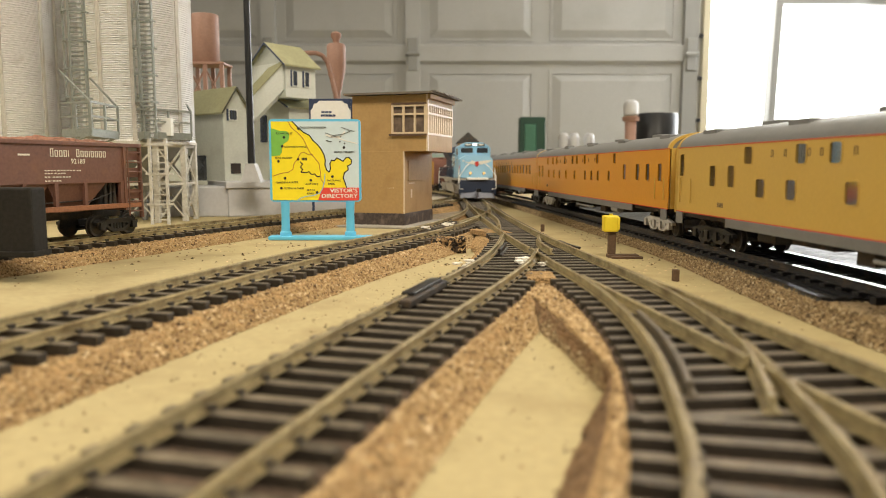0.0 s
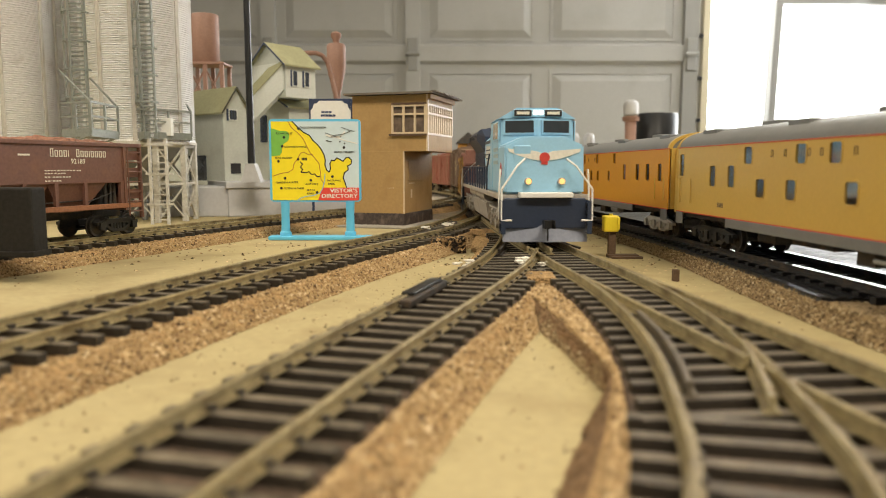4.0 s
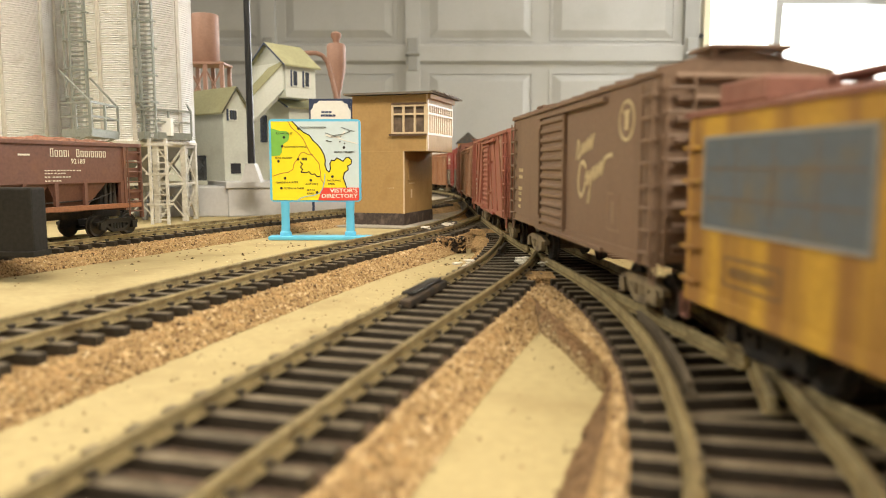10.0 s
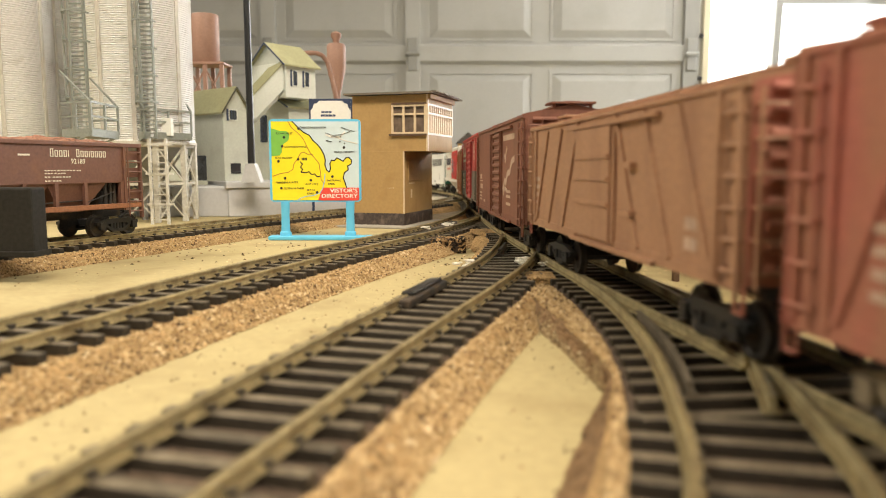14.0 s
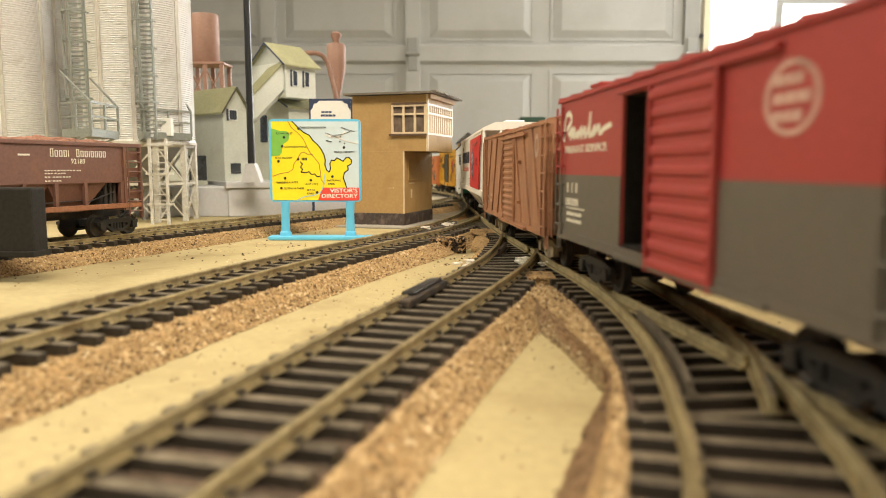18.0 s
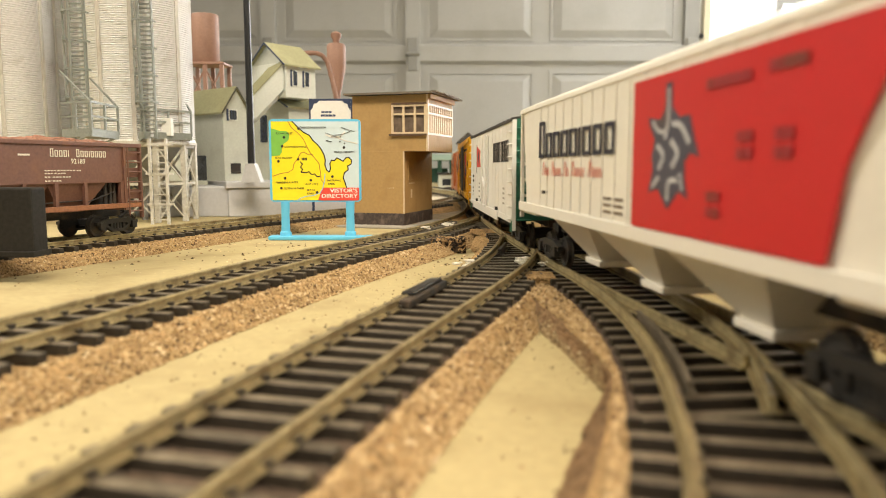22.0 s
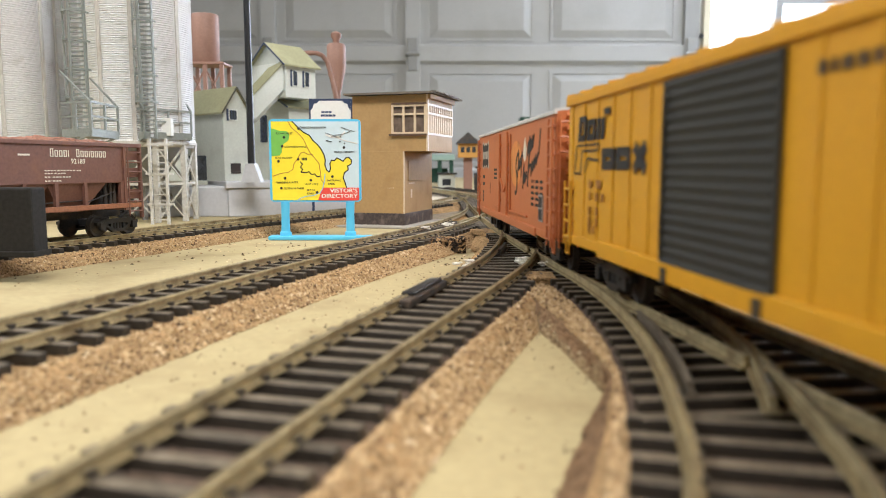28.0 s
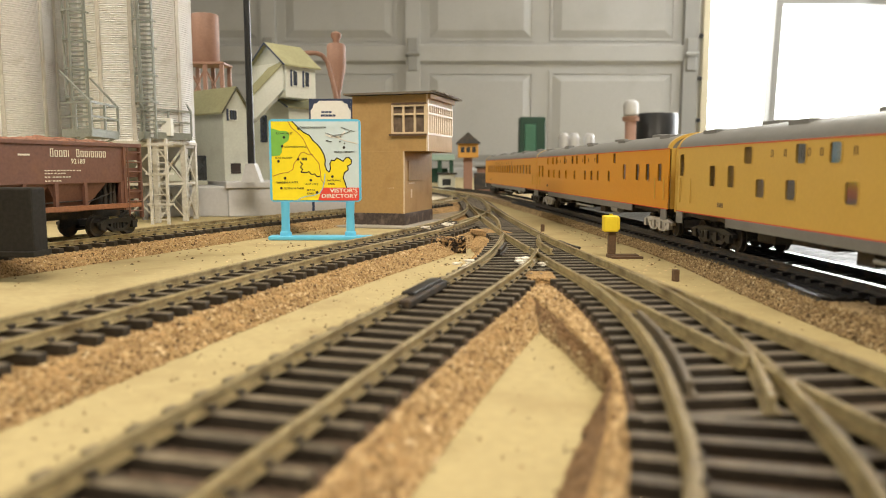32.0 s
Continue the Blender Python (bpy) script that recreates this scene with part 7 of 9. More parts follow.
        lettering(txt, s * 0.66, INK_BLACK, board, px, -1.5, pz, stretch=1.1)
    px, pz = P(541, 282)
    bars(board, INK_BLACK, px - 1.4, -1.4, pz, (0.6, 0.6, 0.6, 0.6), 1.5, 0.2)
    for txt, y in (("VISTOR'S", 337.6), ("DIRECTORY", 347.0)):
        px, pz = P(634, y)
        bold = lettering(txt, 3.2, WHITE, board, px, -1.55, pz, stretch=1.22 if y < 340 else 1.18, align="RIGHT")
        bold2 = lettering(txt, 3.2, WHITE, board, px - 0.22, -1.54, pz + 0.05, stretch=1.22 if y < 340 else 1.18, align="RIGHT")


map_sign()


# ---- the signal box ----
def signal_box():
    tan = material("tan_painted_wood", (0.38, 0.235, 0.085), 0.7, grain=2, vary=0.08, bump=0.12, stain=(0.30, 0.17, 0.055), stain_size=16, stain_amount=0.4)
    dark = material("dark_brown_plinth", (0.055, 0.038, 0.03), 0.7, grain=1.5, vary=0.3, bump=0.3, stain=(0.16, 0.12, 0.09), stain_size=6, stain_amount=0.5)
    roofm = material("grey_brown_roof_card", (0.14, 0.115, 0.085), 0.8, grain=2, vary=0.2, bump=0.3)
    framem = material("cream_window_frame", (0.60, 0.47, 0.30), 0.5, grain=2, vary=0.06, bump=0.05)
    brown = material("dark_brown_trim", (0.10, 0.055, 0.03), 0.6, grain=2, vary=0.1)
    dim_pane = material("brown_tinted_pane", (0.15, 0.11, 0.08), 0.15, grain=5, vary=0.35, bump=0.0)
    box_ob = thing("signal_box", at(-27, 505, 0, -17.2), "tan model signal box with overhanging upper storey", "building")
    part("plinth", block(-38.4, 0.4, -0.4, 63, 0, 9.5, 0.3), dark, box_ob, "scuffed dark brown plinth")
    part("lower_wall", block(-38, 0, 0, 62.6, 9.5, 52.4, 0.2), tan, box_ob)
    up = part("upper_wall", block(-38, -8.6, 0.0, 59, 52.4, 90.6, 0.2), tan, box_ob)
    part("upper_wall", block(-8.6, 17.3, 0.0, 59, 52.4, 63.6, 0.2), tan, box_ob)
    part("upper_wall", block(-8.6, 17.3, 0.0, 59, 84.8, 90.6, 0.2), tan, box_ob)
    part("upper_wall", block(-8.6, 16.6, 10, 59, 63.6, 84.8), material("dim_interior", (0.16, 0.11, 0.06), 0.8, grain=4, vary=0.1), box_ob)
    bm = bmesh.new()
    prism(bm, [(-43, -4), (21, -4), (24, 64), (-43, 64)], "z", 91.0, 92.2)
    roof = part("roof", bm, roofm, box_ob, "thin overhanging grey-brown roof")
    random.seed(4)
    for k in range(13):
        x0 = -42.5 + k * 4.9
        part("roof_strip", block(x0, x0 + 4.9, -4.1 - random.uniform(0, 0.5), -3.9, 90.9 - random.uniform(0, 0.3), 92.2), roofm, roof)
    for k in range(10):
        part("roof_strip", block(20.6, 23.2 + random.uniform(0, 1.6), -3 + k * 6.3, 3.3 + k * 6.3, 91.8, 92.4 + random.uniform(0, 0.3)), roofm, roof)
    for x0, x1, z0, z1 in ((-12, -7, 27, 27.3),):
        part("scratch", block(x0, x1, -0.06, 0.02, z0, z1), framem, box_ob)
    for y0, y1, z0, z1 in ((10, 22, 30, 30.5), (26, 34, 38, 38.4), (14, 17, 20, 26)):
        part("scratch", block(-0.02, 0.06, y0, y1, z0, z1), framem, box_ob)
    part("eaves_board", block(17.3, 19.6, 0, 59, 87.6, 90.8, 0.3), tan, box_ob, "peeling cream eaves board")
    # front window of three lights
    win = part("window", block(-8.6, 16.8, -0.8, 0.6, 84.0, 85.2), brown, box_ob)
    part("sill", block(-10.2, 17.0, -1.6, 0.6, 62.9, 64.2), brown, win)
    for x in (-8.2, 0.0, 8.2, 15.6):
        part("mullion", block(x - 0.7, x + 0.7, -0.5, 0.9, 64.2, 84.0), framem, win)
    for z in (64.8, 77.5, 83.2):
        part("transom", block(-8.2, 15.6, -0.4, 0.8, z - 0.6, z + 0.6), framem, win)
    for x0 in (-7.5, 0.7, 8.9):
        part("pane", block(x0, x0 + 6.8, 0.9, 1.1, 65.4, 82.6), dim_pane, win)
    side = part("window", block(16.6, 17.6, 0.6, 58, 63.6, 64.8), framem, box_ob, "long side window with many cream bars")
    # pane coloured pale to stand for daylight in the side window
    part("pane", block(16.6, 16.8, 0.6, 58, 64.8, 84.8), material("pale_daylight_pane", (0.62, 0.55, 0.45), 0.25, grain=4, vary=0.1, bump=0.0), side)
    for k in range(13):
        y = 1.2 + k * 4.7
        part("mullion", block(16.8, 17.9, y - 0.65, y + 0.65, 64.8, 84.6), framem, side)
    for z in (78, 84):
        part("transom", block(16.8, 17.8, 0.6, 58, z - 0.6, z + 0.6), framem, side)
    part("corner_post", block(16.4, 17.8, -0.5, 0.9, 52.4, 90.6), framem, box_ob)
    part("door", block(0, 0.5, 8, 40, 32, 46, 0.15), tan, box_ob, "low relief hatch on the side wall")
    part("corner_strip", block(-0.5, 0.5, -0.35, 0.3, 9.5, 52.4), framem, box_ob)
    solid("concrete_slab", block(-52, 8, -16, 66, 0, 1.2, 0.3), material("pale_grey_card", (0.33, 0.30, 0.25), 0.8, grain=3, vary=0.12, bump=0.15), at(-27, 505, 0.1, -17.2), "pale grey slab under the signal box", "slab")


signal_box()


# ---- grain silos ----
SILO = material("bright_corrugated_steel", (0.89, 0.885, 0.87), 0.42, 0.0, grain=2, vary=0.08, bump=0.05, stain=(0.42, 0.38, 0.31), stain_size=14, stain_amount=0.08)
STIFFENER = material("dull_galvanised_strip", (0.50, 0.47, 0.42), 0.5, grain=1.5, vary=0.15, bump=0.1, stain=(0.34, 0.29, 0.22), stain_size=9, stain_amount=0.35)
FRAME_GREY = material("warm_grey_framework", (0.56, 0.54, 0.48), 0.6, grain=1.5, vary=0.12, bump=0.1, stain=(0.30, 0.26, 0.18), stain_size=8, stain_amount=0.4)
LADDER_GREY = material("blue_grey_ladder", (0.235, 0.25, 0.225), 0.55, 0.1, grain=1.5, vary=0.12, bump=0.08)


def silo(cx, cy, r, label, ribs):
    s = thing("grain_silo", at(cx, cy), label, "silo", "corrugated grain silos")
    bm = bmesh.new()
    prof = [(r - 3, 60.5), (r + 0.6, 60.5), (r + 0.6, 62)]
    z = 62.0
    while z < 230:
        for a, dz in ((-1.15, 0.0), (0.4, 0.3), (0.55, 0.62), (0.4, 0.95), (-1.15, 1.25)):
            prof.append((r + a, z + dz))
        z += 1.6
    prof += [(r - 12, 250), (3, 262)]
    lathe(bm, prof, 72)
    part("shell", bm, SILO, s)
    for a in ribs:
        rib = block(r - 0.3, r + 1.3, -1.5, 1.5, 61, 228, 0.2)
        part("stiffener", rib, STIFFENER, s).matrix_basis = pose(0, 0, 0, 0, 0, a)
    bm = bmesh.new()
    lathe(bm, [(r - 1, 58.6), (r + 1.6, 58.6), (r + 1.6, 60.6), (r - 1, 60.6)], 48)
    part("base_ring", bm, FRAME_GREY, s)
    # legs with cross bracing
    pts = []
    for k in range(10):
        a = radians(36 * k + 18)
        x, y = (r - 1.2) * math.cos(a), (r - 1.2) * math.sin(a)
        pts.append((x, y))
        part("leg", block(x - 1.9, x + 1.9, y - 1.9, y + 1.9, 0, 58.6, 0.2), FRAME_GREY, s)
    for k in range(10):
        (x0, y0), (x1, y1) = pts[k], pts[(k + 1) % 10]
        for nm, za, zb, th in (("cross_brace", 1.5, 28, 1.1), ("cross_brace", 28, 1.5, 1.1), ("cross_brace", 30, 57, 1.1), ("cross_brace", 57, 30, 1.1), ("girt", 29, 29, 1.9), ("girt", 57.6, 57.6, 2.2)):
            bm = bmesh.new()
            beam(bm, (x0, y0, za), (x1, y1, zb), th, th)
            part(nm, bm, FRAME_GREY, s)
    bm = bmesh.new()
    lathe(bm, [(2.4, 14), (3, 22), (r - 6, 58.6)], 32)
    part("hopper_cone", bm, STEEL, s, smooth=True)
    bm = bmesh.new()
    rod(bm, (0, 0, 0), (0, 0, 16), 2.2, 12)
    part("discharge_pipe", bm, STEEL, s)
    return s


silo(-236, 577, 39.5, "bright corrugated steel grain silo on a braced leg frame", (-150, -133, -108, -74, -24))
silo(-290, 645, 39.5, "bright corrugated steel grain silo standing behind two others", (-140, -112, -90, -68))
silo(-344, 574, 39.5, "bright corrugated steel grain silo beside an ore car", (-120, -56, -10))


def caged_ladder(x, y, w, label):
    lad = thing("caged_ladder", at(x, y), label, "ladder", "caged silo ladders")
    for xx in (-w / 2, w / 2):
        part("stile", block(xx - 0.6, xx + 0.6, -0.6, 0.6, 62, 228), LADDER_GREY, lad)
    for k in range(52):
        z = 63 + k * 3.15
        put("rung", shared("rung_%d" % w, lambda: block(-w / 2, w / 2, -0.5, 0.5, -0.5, 0.5), LADDER_GREY), lad, at(0, 0, z))
    for k in range(8):
        z = 88 + k * 19
        bm = bmesh.new()
        ring = [(w * 0.72 * math.cos(a), -w * 0.95 * math.sin(a)) for a in np.linspace(0.0, math.pi, 11)]
        outer = [(1.1 * a, 1.1 * b) for a, b in ring]
        prism(bm, ring + outer[::-1], "z", z - 0.6, z + 0.6)
        part("cage_hoop", bm, LADDER_GREY, lad)
    for a in np.linspace(0.5, math.pi - 0.5, 3):
        x0, y0 = w * 0.72 * math.cos(a), -w * 0.95 * math.sin(a)
        part("cage_bar", block(x0 - 0.45, x0 + 0.45, y0 - 0.45, y0 + 0.45, 86, 226), LADDER_GREY, lad)
    bm = bmesh.new()
    rod(bm, (w * 0.12, 1.5, 62), (w * 0.12, 1.5, 226), 1.3, 10)
    part("downpipe", bm, SILO, lad, "pale vertical pipe behind the rungs")
    return lad


caged_ladder(-214, 537, 10.5, "grey caged ladder up the silo wall")
caged_ladder(-248, 507, 11.0, "grey caged ladder between the silos")


def platform(wl, wr, fr, fl, z, rail_h, label):
    """A railed deck from its two wall corners and two outer corners."""
    cx, cy = (wl[0] + fr[0]) / 2, (wl[1] + fr[1]) / 2
    p = thing("service_platform", at(cx, cy, z), label, "platform", "silo platforms")
    wl, wr, fr, fl = [(a - cx, b - cy) for a, b in (wl, wr, fr, fl)]
    bm = bmesh.new()
    prism(bm, [wl, fl, fr, wr], "z", -3.0, -0.8)
    part("deck", bm, LADDER_GREY, p)
    for a, b in ((wl, fl), (fl, fr), (fr, wr)):
        for name, zz, th, hh in (("toe_board", -0.9, 0.7, 5.2), ("rail", rail_h * 0.52, 1.1, 1.1), ("rail", rail_h, 1.2, 1.3)):
            bm = bmesh.new()
            beam(bm, (*a, zz), (*b, zz), th, hh)
            part(name, bm, LADDER_GREY, p)
        for u in (0.5, 1.0):
            x, y = a[0] + (b[0] - a[0]) * u, a[1] + (b[1] - a[1]) * u
            part("post", block(x - 0.65, x + 0.65, y - 0.65, y + 0.65, -0.8, rail_h), LADDER_GREY, p)
    for f, w in ((fl, wl), (fr, wr)):
        for name, z0, z1 in (("stay", rail_h, rail_h + 21), ("bracket", -2, -9)):
            bm = bmesh.new()
            beam(bm, (*f, z0), (*w, z1), 1.1, 1.1)
            part(name, bm, LADDER_GREY, p)
    return p


platform((-249, 482), (-249, 524), (-227, 516), (-224, 470), 64.5, 18.5, "grey railed platform between the silos")
platform((-233, 548), (-209, 582), (-193, 566), (-216, 534), 65.5, 18.0, "grey railed platform on the silo wall")
part_box = solid("control_box", block(-5, 5, -3, 3, 0, 13, 0.4), WHITE, at(-207, 551, 64.8), "white control box on the silo platform", "box")

# access ladder down the leg frame
bm = bmesh.new()
for xx in (-6, 6):
    box(bm, xx - 0.9, xx + 0.9, -0.9, 0.9, 0, 62)
for k in range(13):
    box(bm, -6, 6, -0.4, 0.4, 3 + k * 4.6, 3.8 + k * 4.6)
for z in (14, 36, 57):
    box(bm, -9, 11, -1.4, -0.6, z, z + 1.4)
solid("access_ladder", bm, FRAME_GREY, at(-206, 531, 0), "warm grey ladder on the silo leg frame", "ladder")


# ---- the ore hopper car on the yard track ----
def ore_car():
    red = material("brown_oxide_ore_car", (0.152, 0.070, 0.048), 0.55, grain=1.2, vary=0.15, bump=0.08, stain=(0.19, 0.085, 0.045), stain_size=9, stain_amount=0.35)
    rust = material("rusty_orange_sill", (0.27, 0.115, 0.055), 0.7, grain=1, vary=0.2, bump=0.2)
    ore = cork_material("red_ore_load", (0.29, 0.145, 0.095), (0.10, 0.045, 0.03), 1.4)
    p, d = LINES["F"].at(LINES["F"].find(315.5))
    car = thing("ore_hopper_car", at(p[0], p[1], ZR, math.degrees(math.atan2(d[1], d[0]))), "brown oxide ore hopper car heaped with red ore", "freight car")
    h, w = 42, 16.5
    y = -w
    part("side_wall", block(-h, h - 12, y, -y, 24.6, 41.2, 0.3), red, car)
    part("top_rail", block(-h - 0.4, h + 0.3, y - 0.7, -y + 0.7, 40.8, 42.6, 0.3), red, car)
    part("end_wall", block(h - 12, h - 11, y, -y, 12, 41.2), red, car)
    for c in (-26, 4):
        bm = bmesh.new()
        a = [bm.verts.new(v) for v in ((c - 15, y + 0.6, 25), (c + 17, y + 0.6, 25), (c + 17, -y - 0.6, 25), (c - 15, -y - 0.6, 25))]
        b = [bm.verts.new(v) for v in ((c - 6, y + 4, 12.4), (c + 6.5, y + 4, 12.4), (c + 6.5, -y - 4, 12.4), (c - 6, -y - 4, 12.4))]
        for i in range(4):
            bm.faces.new((a[i], a[(i + 1) % 4], b[(i + 1) % 4], b[i]))
        bm.faces.new(a)
        bm.faces.new(b[::-1])
        part("hopper_bay", bm, red, car)
    for x in (-37, -22, -7, 8.2, 29):
        part("side_post", block(x - 0.8, x + 0.8, y - 0.6, y + 1, 14, 25), red, car)
    part("side_sill", block(-h, h, y - 0.7, y + 1.2, 13.0, 15.2, 0.2), rust, car, "rusty orange side sill")
    part("side_sill", block(-h, h, -y - 1.2, -y + 0.7, 12, 15, 0.2), rust, car)
    ladder("side_ladder", car, red, h - 9, h - 1, y, 9, 40.8, 7, out=-0.7)
    ladder("side_ladder", car, material("yellow_grab_iron", (0.5, 0.33, 0.06), 0.6), -h + 1, -h + 6, y, 25, 40.8, 4, out=-0.7, stiles=False)
    part("corner_post", block(h - 1.4, h, y - 0.6, y + 0.8, 8, 41.2), red, car)
    part("corner_post", block(h - 11.4, h - 9.8, y - 0.6, y + 0.8, 12, 41.2), red, car)
    for zz in (17, 27, 35):
        part("end_sheet", block(h - 10, h - 1, y + 0.6, y + 1.2, zz, zz + 4.4), red, car)
    for x0, z0, x1, z1 in ((-30, 16.4, 10, 17.2), (9, 15.8, 27, 20.5)):
        bm = bmesh.new()
        rod(bm, (x0, y + 2.2, z0), (x1, y + 2.2, z1), 0.3, 6)
        part("brake_rod", bm, DARK, car)
    for x in (22.2, 25.2, 27.6):
        bm = bmesh.new()
        rod(bm, (x, y + 3, 14.5), (x, y + 3, 24.8), 0.85, 8)
        part("air_pipe", bm, DARK, car)
    part("brake_cylinder", block(h - 22, h - 14, y + 4, y + 12, 14, 22, 1.2), DARK, car)
    bm = bmesh.new()
    bmesh.ops.create_grid(bm, x_segments=40, y_segments=18, size=1)
    for v in bm.verts:
        X, Y = v.co.x * (h - 1), v.co.y * (w - 1)
        e = max(0.0, 1 - abs(v.co.x) ** 4) * max(0.0, 1 - v.co.y**4)
        v.co = Vector((X, Y, 41.6 + 3.4 * e * (0.7 + 0.8 * noise.noise(Vector((X * 0.09, Y * 0.09, 3)))) + 0.9 * noise.noise(Vector((X, Y, 0)) * 0.7)))
    part("ore_load", bm, ore, car, "crumbly red ore heap")
    part("centre_sill", block(-h, h, -2.5, 2.5, 8.5, 12), DARK, car)
    add_trucks(car, h - 11.5, TRUCK_BLACK)
    add_couplers(car, h)
    wordmark(car, INK_WHITE, -8.9, 36.0, y - 0.02, "ooooi", 3.4, 1.6, 0.42, 0.65, low=0.8)
    wordmark(car, INK_WHITE, 4.4, 36.0, y - 0.02, "oooioooo", 3.4, 1.6, 0.42, 0.65, low=0.8)
    lettering("92189", 3.1, INK_WHITE, car, 5.2, y - 0.03, 34.1, stretch=1.0)
    for z, x0, ws in ((30.3, -12, (0.9, 1.1, 0.9, 0.9, 0, 1.1, 0.9, 1, 0, 0.9, 0.9, 1.1, 0, 0.9, 0.8)), (29.1, -12, (0.9, 1, 0.9, 0, 1.1, 0.9, 0.9, 1)), (27.6, -12, (1.1, 0.9, 0, 0, 1, 1.1, 0.9, 0, 1, 0.9, 0.9)), (26.0, -12, (1, 0.9, 0, 0, 1.1, 0.9, 1))):
        bars(car, INK_WHITE, x0, y - 0.02, z, ws, 0.5, 0.5)
    bars(car, INK_WHITE, -24, y - 0.02, 36.6, (5.5,), 0.7)


ore_car()
bumper = thing("track_bumper", at(-144.6, 256, ZR, -3), "plain black plastic block standing on the yard track", "bumper")
part("body", block(-62, 0, 0, 9, 0, 24.5, 0.8), MATT_BLACK, bumper)
part("foot", block(-62, 0.6, -1.2, 10, 0, 2.0, 0.3), MATT_BLACK, bumper)


# ---- the grain elevator group ----
def clapboard(parent, mat, w, z0, z1, y=0.0, step=3.1):
    """Overlapping boards on a wall that runs along x at y."""
    bm = bmesh.new()
    z = z0
    while z < z1 - 0.2:
        zt = min(z + step, z1)
        prism(bm, [(y - 0.36, z), (y, z), (y, zt), (y - 0.1, zt)], "x", 0, w)
        part("board", bm, mat, parent)
        bm = bmesh.new()
        z = zt
    bm.free()


SIDING = material("pale_green_grey_siding", (0.52, 0.535, 0.46), 0.65, grain=2, vary=0.06, bump=0.06, stain=(0.42, 0.42, 0.36), stain_size=20, stain_amount=0.4)
SIDING_WHITE = material("white_siding", (0.64, 0.655, 0.59), 0.6, grain=2, vary=0.05, bump=0.05)
GREEN_ROOF = material("moss_green_roof", (0.31, 0.30, 0.165), 0.75, grain=2, vary=0.12, bump=0.15, stain=(0.38, 0.36, 0.20), stain_size=16, stain_amount=0.4)
NAVY_TRIM = material("navy_window_trim", (0.025, 0.04, 0.09), 0.5, grain=2, vary=0.1)
PALE_BASE = material("pale_grey_plastic_base", (0.52, 0.52, 0.53), 0.55, grain=3, vary=0.05, bump=0.04)
BROWN_TRIM = material("dark_olive_trim", (0.07, 0.065, 0.04), 0.6, grain=2, vary=0.1)
YAW = 50.0


def gable_house(name, m, w, d, z0, eave, ridge, label, ridge_along="x", roof_out=3.0, siding=None):
    """A sided house from its near corner: w along x, d along y, in its own space."""
    hs = thing(name, m, label, "building", "grain elevator buildings")
    siding = siding or SIDING
    part("core", block(0.3, w - 0.3, 0.3, d - 0.3, z0, eave), SIDING, hs)
    for wall, span, mat in (("front_wall", w, siding), ("side_wall", d, siding)):
        ob = part(wall, block(0, span, -0.05, 0.25, z0, eave), mat, hs)
        clapboard(ob, mat, span, z0, eave)
        if wall == "side_wall":
            ob.matrix_basis = pose(0, d * MM, 0, 0, 0, -90)
    bm = bmesh.new()
    t = 1.6
    o = roof_out
    if ridge_along == "y":
        prism(bm, [(0.2, eave), (w - 0.2, eave), (w / 2, ridge - 1.5)], "y", 0.0, d)
        part("gable", bm, SIDING, hs)
        k = (ridge - eave) / (w / 2)
        for sx in (-1, 1):
            bm = bmesh.new()
            xe = w / 2 + sx * (w / 2 + o)
            ze = eave - k * o
            prism(bm, [(w / 2, ridge - t), (w / 2, ridge), (xe, ze + t * 0.4), (xe, ze - t * 0.6)], "y", -o, d + o)
            part("roof_slope", bm, GREEN_ROOF, hs)
        bm = bmesh.new()
        for sx in (-1, 1):
            xe = w / 2 + sx * (w / 2 + o)
            beam(bm, (w / 2, -o - 0.3, ridge - 1.0), (xe, -o - 0.3, eave - k * o - 0.3), 0.6, 1.3)
        part("bargeboard", bm, BROWN_TRIM, hs)
    else:
        prism(bm, [(0.2, eave), (d - 0.2, eave), (d / 2, ridge - 1.5)], "x", 0.0, w)
        part("gable", bm, SIDING, hs)
        k = (ridge - eave) / (d / 2)
        for sy in (-1, 1):
            bm = bmesh.new()
            ye = d / 2 + sy * (d / 2 + o)
            ze = eave - k * o
            prism(bm, [(d / 2, ridge - t), (d / 2, ridge), (ye, ze + t * 0.4), (ye, ze - t * 0.6)], "x", -o, w + o)
            part("roof_slope", bm, GREEN_ROOF, hs)
        bm = bmesh.new()
        for sy in (-1, 1):
            ye = d / 2 + sy * (d / 2 + o)
            beam(bm, (-o - 0.3, d / 2, ridge - 1.0), (-o - 0.3, ye, eave - k * o - 0.3), 0.6, 1.3)
        part("bargeboard", bm, NAVY_TRIM, hs)
    return hs


def sash(hs, x0, x1, z0, z1, y=-0.6, side=False, d=0):
    """A navy-trimmed window on the front wall, or on the side wall."""
    win = part("window", block(x0, x1, y - 0.5, y + 0.6, z0, z1, 0.1), SIDING_WHITE if not side else NAVY_TRIM, hs)
    part("pane", block(x0 + 1, x1 - 1, y - 0.7, y, z0 + 1, z1 - 1), GLASS, win)
    for k in (1, 2):
        xx = x0 + (x1 - x0) * k / 3
        part("mullion", block(xx - 0.25, xx + 0.25, y - 0.9, y, z0 + 0.8, z1 - 0.8), NAVY_TRIM, win)
    part("shutter", block(x0 - 1.6, x0 - 0.1, y - 0.6, y + 0.4, z0, z1), NAVY_TRIM, win)
    if side:
        win.matrix_basis = pose(0, d * MM, 0, 0, 0, -90)
    return win


